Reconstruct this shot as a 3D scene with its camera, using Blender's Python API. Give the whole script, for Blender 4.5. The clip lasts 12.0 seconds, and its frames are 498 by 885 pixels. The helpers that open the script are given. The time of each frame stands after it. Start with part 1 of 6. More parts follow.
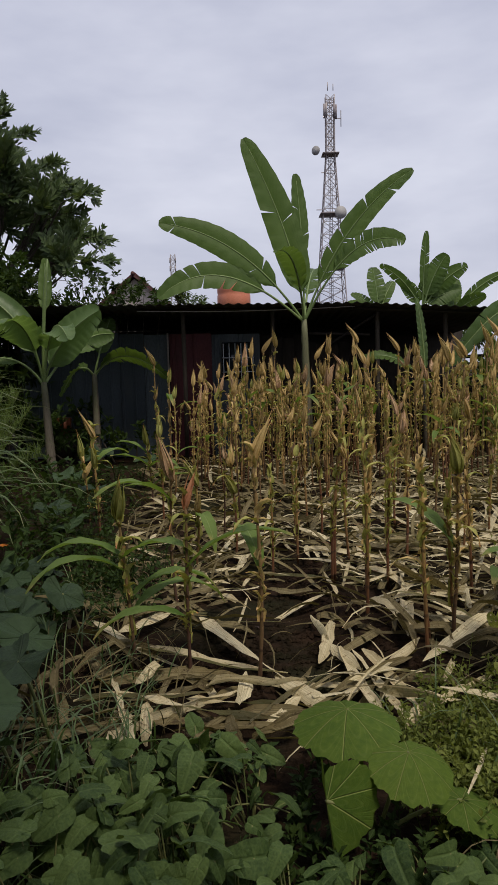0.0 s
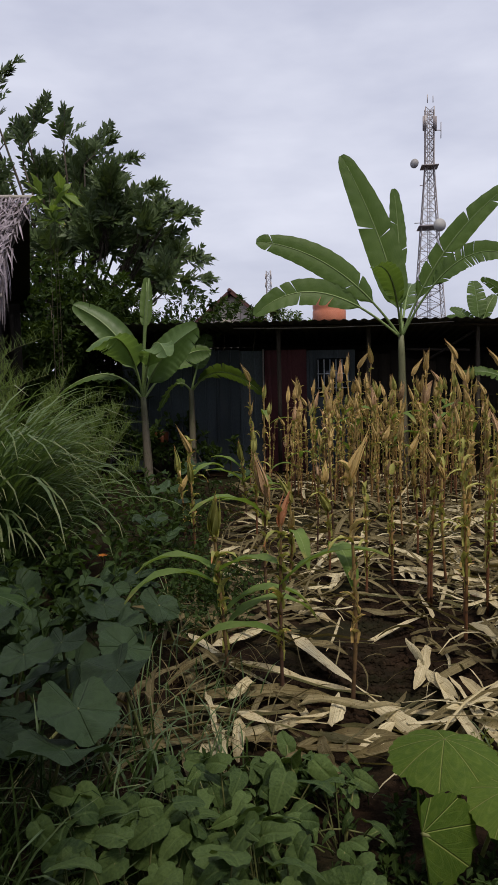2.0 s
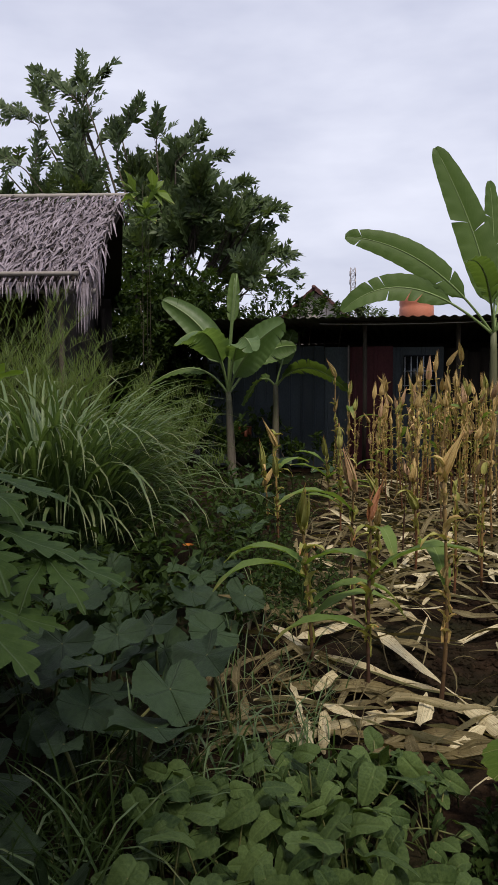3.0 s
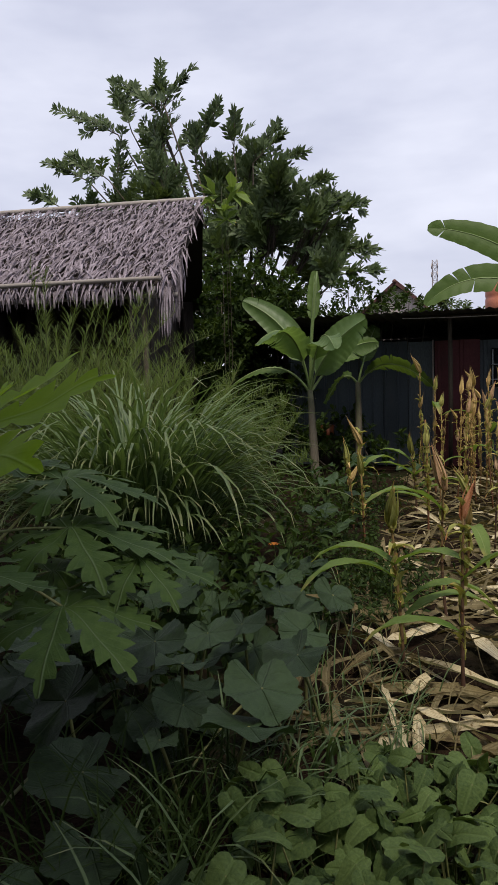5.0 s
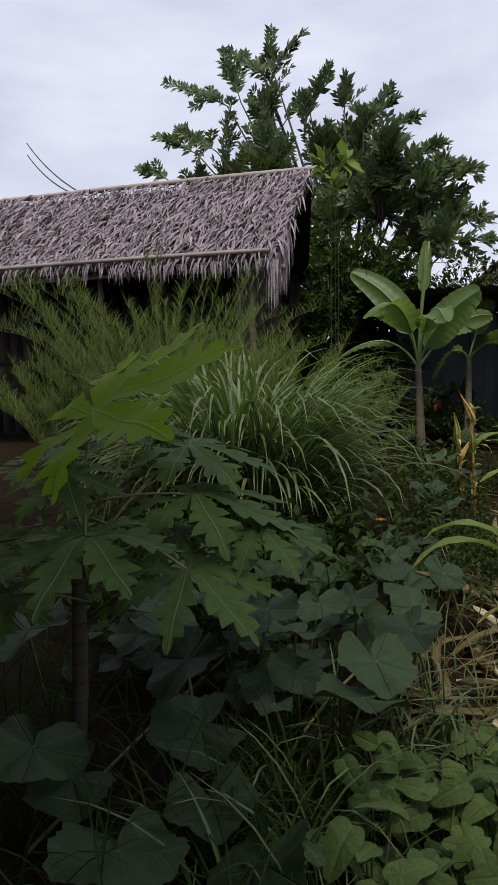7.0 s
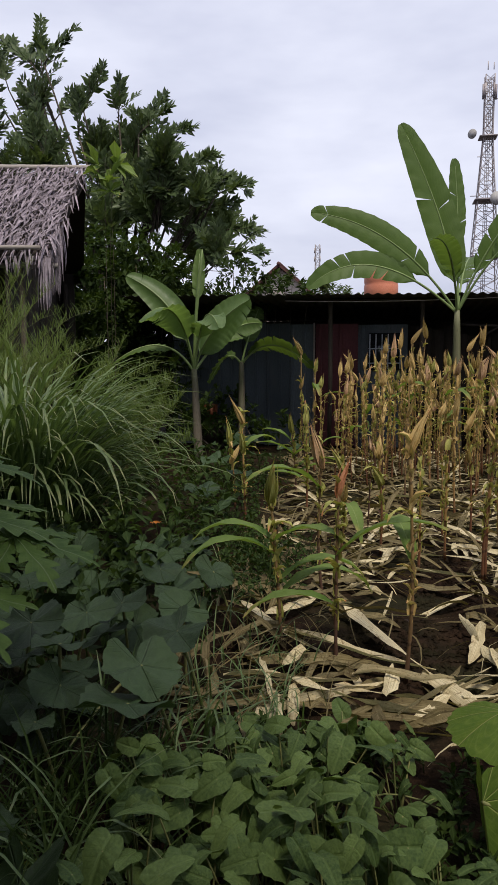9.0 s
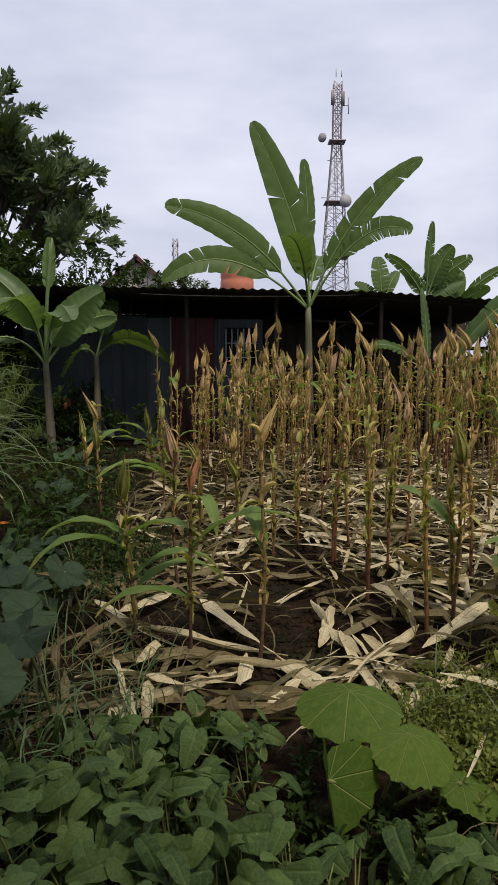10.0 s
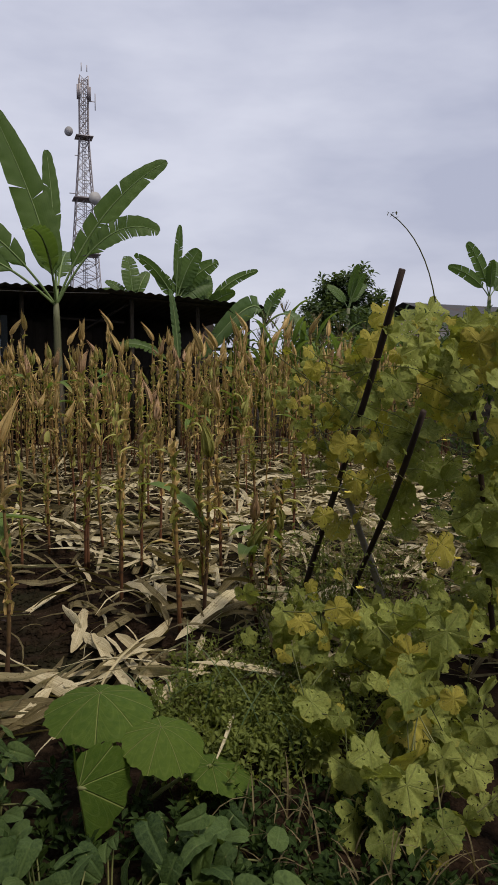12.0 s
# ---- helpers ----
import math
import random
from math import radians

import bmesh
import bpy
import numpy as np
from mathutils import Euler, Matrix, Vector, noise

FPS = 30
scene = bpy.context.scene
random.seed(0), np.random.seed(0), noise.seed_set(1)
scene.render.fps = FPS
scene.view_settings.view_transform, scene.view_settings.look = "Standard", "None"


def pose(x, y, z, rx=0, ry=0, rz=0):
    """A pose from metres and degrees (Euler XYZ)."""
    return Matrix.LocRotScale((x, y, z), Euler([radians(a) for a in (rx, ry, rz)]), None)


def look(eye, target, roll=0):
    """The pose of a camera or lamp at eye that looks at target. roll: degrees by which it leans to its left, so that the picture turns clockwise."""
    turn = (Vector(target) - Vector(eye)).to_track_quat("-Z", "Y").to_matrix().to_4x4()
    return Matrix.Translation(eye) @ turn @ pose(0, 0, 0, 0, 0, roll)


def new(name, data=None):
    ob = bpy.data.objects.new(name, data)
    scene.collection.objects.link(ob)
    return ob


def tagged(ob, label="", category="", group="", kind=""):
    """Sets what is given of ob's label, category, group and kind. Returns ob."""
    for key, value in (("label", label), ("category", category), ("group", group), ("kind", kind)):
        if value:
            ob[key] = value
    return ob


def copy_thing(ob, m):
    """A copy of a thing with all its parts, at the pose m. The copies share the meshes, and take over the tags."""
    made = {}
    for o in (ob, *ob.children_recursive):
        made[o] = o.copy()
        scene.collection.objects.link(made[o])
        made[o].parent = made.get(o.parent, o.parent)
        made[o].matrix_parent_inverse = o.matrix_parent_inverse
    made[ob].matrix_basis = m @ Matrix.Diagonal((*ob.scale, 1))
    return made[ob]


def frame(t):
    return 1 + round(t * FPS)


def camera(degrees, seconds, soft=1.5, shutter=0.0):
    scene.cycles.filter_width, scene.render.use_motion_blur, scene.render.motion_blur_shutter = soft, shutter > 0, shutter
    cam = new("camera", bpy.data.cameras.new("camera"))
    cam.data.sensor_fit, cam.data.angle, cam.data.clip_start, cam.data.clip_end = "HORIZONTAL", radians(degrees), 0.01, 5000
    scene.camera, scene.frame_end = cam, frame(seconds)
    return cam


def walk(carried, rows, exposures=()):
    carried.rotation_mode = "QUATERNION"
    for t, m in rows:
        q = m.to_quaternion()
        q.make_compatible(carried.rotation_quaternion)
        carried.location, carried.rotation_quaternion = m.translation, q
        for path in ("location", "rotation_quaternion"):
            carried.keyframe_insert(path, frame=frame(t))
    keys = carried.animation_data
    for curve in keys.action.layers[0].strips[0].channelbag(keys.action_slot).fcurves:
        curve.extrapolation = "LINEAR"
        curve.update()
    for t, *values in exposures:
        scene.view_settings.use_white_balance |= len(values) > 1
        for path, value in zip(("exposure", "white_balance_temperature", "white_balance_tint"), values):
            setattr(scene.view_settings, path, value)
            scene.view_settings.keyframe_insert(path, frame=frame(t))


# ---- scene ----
cam = camera(39.2, 12.0, soft=0.7)
PATH = [
    (0, (0.000, 0.000, 1.500), (-0.000, 1.988, 1.285), -1.33),
    (0.5, (0.004, -0.005, 1.515), (-0.059, 1.986, 1.337), -1.37),
    (1, (-0.003, -0.012, 1.518), (-0.121, 1.977, 1.348), -0.77),
    (1.5, (-0.012, -0.000, 1.508), (-0.200, 1.984, 1.345), -0.75),
    (2, (-0.014, -0.012, 1.516), (-0.277, 1.963, 1.349), -1.17),
    (2.5, (-0.035, -0.016, 1.503), (-0.388, 1.946, 1.335), -0.87),
    (3, (-0.069, -0.027, 1.490), (-0.555, 1.906, 1.318), -0.26),
    (3.5, (-0.091, -0.050, 1.503), (-0.676, 1.854, 1.325), -0.41),
    (3.7, (-0.097, -0.046, 1.506), (-0.711, 1.848, 1.323), -0.76),
    (5.3, (-0.094, -0.023, 1.489), (-0.843, 1.823, 1.316), -1.81),
    (5.5, (-0.100, -0.038, 1.504), (-0.890, 1.791, 1.322), -1.83),
    (6, (-0.130, -0.036, 1.484), (-0.993, 1.759, 1.300), -1.93),
    (6.5, (-0.143, -0.051, 1.488), (-1.046, 1.721, 1.271), -1.64),
    (6.7, (-0.154, -0.059, 1.485), (-1.082, 1.698, 1.259), -1.44),
    (7.2, (-0.158, -0.062, 1.487), (-1.126, 1.670, 1.245), -1.20),
    (7.8, (-0.145, -0.056, 1.492), (-0.985, 1.743, 1.250), -1.00),
    (8.3, (-0.123, -0.050, 1.495), (-0.803, 1.816, 1.257), -0.83),
    (8.5, (-0.116, -0.037, 1.484), (-0.719, 1.855, 1.251), -0.26),
    (9, (-0.086, -0.032, 1.488), (-0.473, 1.916, 1.252), -0.15),
    (9.5, (-0.063, -0.019, 1.482), (-0.275, 1.955, 1.241), 0.13),
    (10, (-0.044, -0.001, 1.479), (-0.037, 1.983, 1.228), 0.31),
    (10.5, (-0.019, 0.004, 1.481), (0.250, 1.970, 1.228), 0.85),
    (11, (-0.008, 0.016, 1.476), (0.430, 1.951, 1.224), 2.02),
    (11.5, (-0.010, 0.002, 1.481), (0.477, 1.926, 1.231), 1.23),
    (12, (0.006, 0.008, 1.464), (0.686, 1.874, 1.221), 1.01),
]
EXPOSURES = [(0, -0.1), (1.5, -0.05), (2.5, 0.12), (3.5, 0.2), (6.5, 0.2), (8.5, 0.25), (9.5, 0.25), (10.0, 0.12), (10.5, -0.04), (12.0, -0.1)]
walk(cam, [(t, look(eye, target, roll)) for t, eye, target, roll in PATH], EXPOSURES)

# ---- light: a bright overcast sky with a weak, very soft sun ----
SUN_UP, SUN_TURN = 64.0, 150.0
world = bpy.data.worlds.new("overcast")
scene.world = world
world.use_nodes = True
wn, wl = world.node_tree.nodes, world.node_tree.links
wn.clear()
w_out, w_bg = wn.new("ShaderNodeOutputWorld"), wn.new("ShaderNodeBackground")
w_sky = wn.new("ShaderNodeTexSky")
w_sky.sky_type, w_sky.sun_disc = "NISHITA", False
w_sky.sun_elevation, w_sky.sun_rotation = radians(SUN_UP), radians(SUN_TURN)
w_sky.dust_density, w_sky.air_density = 4.0, 1.2
w_co, w_map, w_noise = wn.new("ShaderNodeTexCoord"), wn.new("ShaderNodeMapping"), wn.new("ShaderNodeTexNoise")
w_map.inputs["Scale"].default_value = (1.2, 1.2, 3.6)
w_noise.inputs["Scale"].default_value, w_noise.inputs["Detail"].default_value = 1.9, 5.0
w_noise.inputs["Roughness"].default_value = 0.52
w_ramp = wn.new("ShaderNodeValToRGB")
w_ramp.color_ramp.elements[0].position, w_ramp.color_ramp.elements[0].color = 0.34, (0.515, 0.54, 0.69, 1)
w_ramp.color_ramp.elements[1].position, w_ramp.color_ramp.elements[1].color = 0.72, (0.86, 0.875, 1.0, 1)
w_dim, w_mix = wn.new("ShaderNodeMix"), wn.new("ShaderNodeMix")
w_dim.data_type = w_mix.data_type = "RGBA"
w_dim.blend_type = "MULTIPLY"
w_dim.inputs[0].default_value, w_dim.inputs[7].default_value = 1.0, (0.09, 0.09, 0.09, 1)
w_mix.inputs[0].default_value = 0.88
wl.new(w_co.outputs["Generated"], w_map.inputs["Vector"])
wl.new(w_map.outputs["Vector"], w_noise.inputs["Vector"])
wl.new(w_noise.outputs["Fac"], w_ramp.inputs["Fac"])
wl.new(w_sky.outputs["Color"], w_dim.inputs[6])
wl.new(w_dim.outputs[2], w_mix.inputs[6])
wl.new(w_ramp.outputs["Color"], w_mix.inputs[7])
wl.new(w_mix.outputs[2], w_bg.inputs["Color"])
w_bg.inputs["Strength"].default_value = 1.0
wl.new(w_bg.outputs[0], w_out.inputs["Surface"])

sun = new("sun", bpy.data.lights.new("sun", "SUN"))
sun.data.energy, sun.data.angle, sun.data.color = 2.7, radians(12), (1.0, 0.91, 0.76)
sun.matrix_world = pose(0, 0, 30, 90 - SUN_UP, 0, 180 - SUN_TURN)


# ---- mesh building ----
class Form:
    """Vertices, faces and a UV for each vertex, gathered into one mesh."""

    def __init__(self):
        self.v, self.f, self.uv, self.n = [], [], [], 0

    def add(self, verts, faces, uvs):
        verts = np.asarray(verts, float).reshape(-1, 3)
        self.v.append(verts)
        self.uv.append(np.asarray(uvs, float).reshape(-1, 2))
        self.f += [tuple(i + self.n for i in f) for f in faces]
        self.n += len(verts)

    def mesh(self, name, smooth=True):
        me = bpy.data.meshes.new(name)
        verts, uvs = np.concatenate(self.v), np.concatenate(self.uv)
        me.from_pydata(verts.tolist(), [], self.f)
        layer = me.uv_layers.new(name="UVMap")
        loops = np.empty(len(me.loops), dtype=np.int32)
        me.loops.foreach_get("vertex_index", loops)
        layer.data.foreach_set("uv", uvs[loops].astype(np.float32).ravel())
        if smooth:
            me.polygons.foreach_set("use_smooth", np.ones(len(me.polygons), dtype=bool))
        me.update()
        return me


def grid_faces(rows, cols, wrap=False):
    out = []
    for i in range(rows - 1):
        for j in range(cols if wrap else cols - 1):
            k = (j + 1) % cols
            out.append((i * cols + j, i * cols + k, (i + 1) * cols + k, (i + 1) * cols + j))
    return out


def unit(v):
    v = np.asarray(v, float)
    return v / np.maximum(np.linalg.norm(v, axis=-1, keepdims=True), 1e-9)


def tangents(p):
    return unit(np.gradient(np.asarray(p, float), axis=0))


def ribbon(form, p, half, side, fold=0.0, cross=2, wave=0.0, curl=0.0, rng=random):
    """A blade along the line p: half widths, the direction across it, a V or a curl in its section."""
    p = np.asarray(p, float)
    n = len(p)
    half = np.broadcast_to(half, n)
    t = tangents(p)
    side = np.broadcast_to(unit(side), (n, 3))
    side = unit(side - (side * t).sum(1, keepdims=True) * t)
    up = np.cross(side, t)
    c = np.linspace(-1, 1, cross + 1)
    ph = rng.random() * 6.28
    s = np.linspace(0, 1, n)
    rip = wave * np.sin(ph + s[:, None] * 17 + np.sign(c)[None] * 1.3) * np.abs(c)[None] ** 2
    lift = half[:, None] * (fold * np.abs(c)[None] + curl * c[None] ** 2) + rip
    v = p[:, None] + side[:, None] * (half[:, None] * c[None])[..., None] + up[:, None] * lift[..., None]
    uv = np.stack(np.broadcast_arrays(c[None] * 0.5 + 0.5, s[:, None]), -1)
    form.add(v, grid_faces(n, cross + 1), uv)


def tube(form, p, radius, sides=6, cap=True):
    p = np.asarray(p, float)
    n = len(p)
    radius = np.broadcast_to(radius, n)
    t = tangents(p)
    ref = np.array([0.0, 0, 1]) if abs(t[0][2]) < 0.85 else np.array([1.0, 0, 0])
    a = unit(np.cross(t, ref))
    b = np.cross(t, a)
    ang = np.linspace(0, 2 * np.pi, sides, endpoint=False)
    ring = a[:, None] * np.cos(ang)[None, :, None] + b[:, None] * np.sin(ang)[None, :, None]
    v = p[:, None] + ring * radius[:, None, None]
    uv = np.stack(np.broadcast_arrays(ang[None] / 6.283, np.linspace(0, 1, n)[:, None]), -1)
    faces = [f[::-1] for f in grid_faces(n, sides, True)]
    if cap:
        faces += [tuple(range(sides)), tuple(range((n - 1) * sides, n * sides))[::-1]]
    form.add(v, faces, uv)


def box(form, lo, hi):
    (x0, y0, z0), (x1, y1, z1) = lo, hi
    v = [(x, y, z) for z in (z0, z1) for y in (y0, y1) for x in (x0, x1)]
    form.add(v, [(0, 2, 3, 1), (4, 5, 7, 6), (0, 1, 5, 4), (2, 6, 7, 3), (0, 4, 6, 2), (1, 3, 7, 5)], [(q[0], q[2]) for q in v])


def arch(base, yaw, length, up0, up1, n=8, bend=1.5, wiggle=0.0, rng=random):
    """A line from base that starts at the pitch up0 and ends at up1 (degrees), and the direction across it."""
    s = np.linspace(0, 1, n)
    pitch = np.radians(up0 + (up1 - up0) * s**bend)
    turn = np.radians(yaw) + wiggle * (rng.random() - 0.5) * s
    d = np.stack([-np.sin(turn) * np.cos(pitch), np.cos(turn) * np.cos(pitch), np.sin(pitch)], 1)
    p = np.asarray(base, float) + np.concatenate([[[0, 0, 0]], np.cumsum((d[:-1] + d[1:]) / 2 * length / (n - 1), axis=0)])
    side = np.stack([np.cos(turn), np.sin(turn), 0 * turn], 1)
    return p, side


def bez(a, b, c, n=12):
    s = np.linspace(0, 1, n)[:, None]
    a, b, c = (np.asarray(q, float) for q in (a, b, c))
    return a * (1 - s) ** 2 + b * 2 * s * (1 - s) + c * s * s


def polar_leaf(form, outline, rings=4, steps=28, cup=0.1, ripple=0.04, lobes=5, droop=0.0, seed=0, crease=0.0):
    """A leaf of unit length: its stalk joins at the origin, its tip points to +y, its face to +z."""
    rng = np.random.RandomState(seed)
    ang = np.linspace(-np.pi, np.pi, steps, endpoint=False)
    r = np.array([outline(a) for a in ang]) * (1 + rng.normal(0, 0.02, steps))
    ph = rng.rand(3) * 6.28
    v, uv = [(0, 0, 0)], [(0.5, 0.5)]
    for k in range(1, rings + 1):
        q = k / rings
        for a, rad in zip(ang, r):
            x, y = math.sin(a) * rad * q, math.cos(a) * rad * q
            d = math.hypot(x, y)
            z = cup * d * d - droop * d**1.6 * (0.7 + 0.3 * math.cos(a)) + ripple * q**1.5 * math.sin(lobes * a + ph[0]) + ripple * 0.25 * q * math.sin(9 * a + ph[1])
            z += crease * abs(x) ** 0.9
            v.append((x, y, z))
            uv.append((0.5 + x * 0.5, 0.5 + y * 0.5))
    f = [(0, 1 + j, 1 + (j + 1) % steps) for j in range(steps)]
    for k in range(rings - 1):
        for j in range(steps):
            a, b = 1 + k * steps + j, 1 + k * steps + (j + 1) % steps
            f.append((a, a + steps, b + steps, b))
    form.add(v, [q[::-1] for q in f], uv)


def facing(place, tip, normal, size=1.0, stretch=1.0):
    """The pose of a leaf at place whose tip points along tip and whose face looks along normal."""
    z = Vector(normal).normalized()
    y = Vector(tip)
    y = (y - z * y.dot(z)).normalized()
    x = y.cross(z)
    m = Matrix((x, y, z)).transposed().to_4x4()
    m.translation = place
    return m @ Matrix.Diagonal((size * stretch, size, size, 1))


def part(name, me, material, parent, label="", m=None, kind=""):
    """One mesh object under a thing or a part; me: a Form or a mesh."""
    me = me.mesh(name) if isinstance(me, Form) else me
    if material and not me.materials:
        me.materials.append(material)
    ob = new(name, me)
    ob.parent = parent
    if m is not None:
        ob.matrix_basis = m
    return tagged(ob, label, kind=kind)


def thing(name, label, category, m=None, group="", kind=""):
    ob = new(name)
    ob.empty_display_size = 0.1
    if m is not None:
        ob.matrix_basis = m
    return tagged(ob, label, category, group, kind)


def solid(name, me, material, label, category, m=None, group="", kind=""):
    """A thing that is one mesh."""
    ob = part(name, me, material, None, m=m)
    return tagged(ob, label, category, group, kind)


def at(x, y, z=0.0, turn=0.0, size=1.0, tip=0.0, tilt=0.0):
    return pose(x, y, z, tip, tilt, turn) @ Matrix.Diagonal((size, size, size, 1))


# ---- materials ----
class Nodes:
    def __init__(self, name):
        self.mat = bpy.data.materials.new(name)
        self.mat.use_nodes = True
        self.t = self.mat.node_tree
        self.t.nodes.clear()
        self.out = self.t.nodes.new("ShaderNodeOutputMaterial")

    def n(self, kind, **values):
        node = self.t.nodes.new("ShaderNode" + kind)
        for k, v in values.items():
            node.inputs[k.replace("_", " ")].default_value = v
        return node

    def link(self, a, b):
        self.t.links.new(a, b)

    def math(self, op, a, b=0.0, c=None):
        node = self.t.nodes.new("ShaderNodeMath")
        node.operation = op
        for i, v in enumerate((a, b, c)):
            if v is None:
                continue
            if isinstance(v, (int, float)):
                node.inputs[i].default_value = v
            else:
                self.link(v, node.inputs[i])
        return node.outputs[0]

    def mix(self, fac, a, b, blend="MIX"):
        node = self.t.nodes.new("ShaderNodeMix")
        node.data_type, node.blend_type = "RGBA", blend
        for i, v in ((0, fac), (6, a), (7, b)):
            if isinstance(v, (int, float)):
                node.inputs[i].default_value = v
            elif isinstance(v, tuple):
                node.inputs[i].default_value = (*v[:3], 1)
            else:
                self.link(v, node.inputs[i])
        return node.outputs[2]

    def ramp(self, fac, lo, hi):
        node = self.t.nodes.new("ShaderNodeMapRange")
        node.interpolation_type = "SMOOTHSTEP"
        self.link(fac, node.inputs[0])
        node.inputs[1].default_value, node.inputs[2].default_value = lo, hi
        return node.outputs[0]

    def noise(self, scale, detail=4.0, co=None, rough=0.55):
        node = self.n("TexNoise", Scale=scale, Detail=detail, Roughness=rough)
        if co is not None:
            self.link(co, node.inputs["Vector"])
        return node.outputs["Fac"]

    def coords(self, which="Object"):
        return self.n("TexCoord").outputs[which]

    def scaled(self, co, scale):
        node = self.n("Mapping", Scale=scale)
        self.link(co, node.inputs["Vector"])
        return node.outputs["Vector"]

    def rand(self):
        """A number for each object and each piece of its mesh."""
        a, b = self.n("ObjectInfo").outputs["Random"], self.n("NewGeometry").outputs["Random Per Island"]
        return self.math("FRACT", self.math("ADD", a, b))

    def bump(self, height, strength=0.3, distance=0.01):
        node = self.n("Bump", Strength=strength, Distance=distance)
        self.link(height, node.inputs["Height"])
        return node.outputs["Normal"]

    def finish(self, color, rough=0.6, normal=None, metal=0.0, spec=0.3, translucent=0.0, tcolor=None, holes=None):
        p = self.n("BsdfPrincipled", Roughness=0.6, Metallic=metal)
        p.inputs["Specular IOR Level"].default_value = spec
        for key, v in (("Base Color", color), ("Roughness", rough)):
            if isinstance(v, tuple):
                p.inputs[key].default_value = (*v, 1)
            elif isinstance(v, (int, float)):
                p.inputs[key].default_value = v
            else:
                self.link(v, p.inputs[key])
        if normal is not None:
            self.link(normal, p.inputs["Normal"])
        shader = p.outputs[0]
        if translucent:
            tr = self.n("BsdfTranslucent")
            self.link(color if tcolor is None else tcolor, tr.inputs["Color"])
            ms = self.n("MixShader", Fac=translucent)
            self.link(shader, ms.inputs[1])
            self.link(tr.outputs[0], ms.inputs[2])
            shader = ms.outputs[0]
        if holes is not None:
            ms, tp = self.n("MixShader"), self.n("BsdfTransparent")
            self.link(holes, ms.inputs[0])
            self.link(shader, ms.inputs[1])
            self.link(tp.outputs[0], ms.inputs[2])
            shader = ms.outputs[0]
        self.link(shader, self.out.inputs["Surface"])
        return self.mat


def plain(name, c1, c2, scale=6.0, rough=0.7, bump=0.3, fine=60.0, metal=0.0, spec=0.3, stretch=(1, 1, 1), stain=None):
    """A matt surface with soft large variation, fine grain and, if given, stains of another colour."""
    m = Nodes(name)
    co = m.scaled(m.coords(), stretch)
    big, small = m.noise(scale, 5, co), m.noise(fine, 3, co)
    fac = m.ramp(m.math("ADD", m.math("MULTIPLY", big, 0.6), m.math("MULTIPLY", m.rand(), 0.4)), 0.25, 0.75)
    col = m.mix(fac, c1, c2)
    col = m.mix(m.math("MULTIPLY", m.ramp(small, 0.35, 0.7), 0.35), col, tuple(v * 0.55 for v in c1))
    if stain:
        col = m.mix(m.ramp(m.noise(scale * 0.45, 6, co, 0.65), 0.52, 0.68), col, stain)
    rg = m.math("ADD", rough - 0.08, m.math("MULTIPLY", small, 0.16))
    return m.finish(col, rg, m.bump(m.math("ADD", small, big), bump, 0.004), metal, spec)


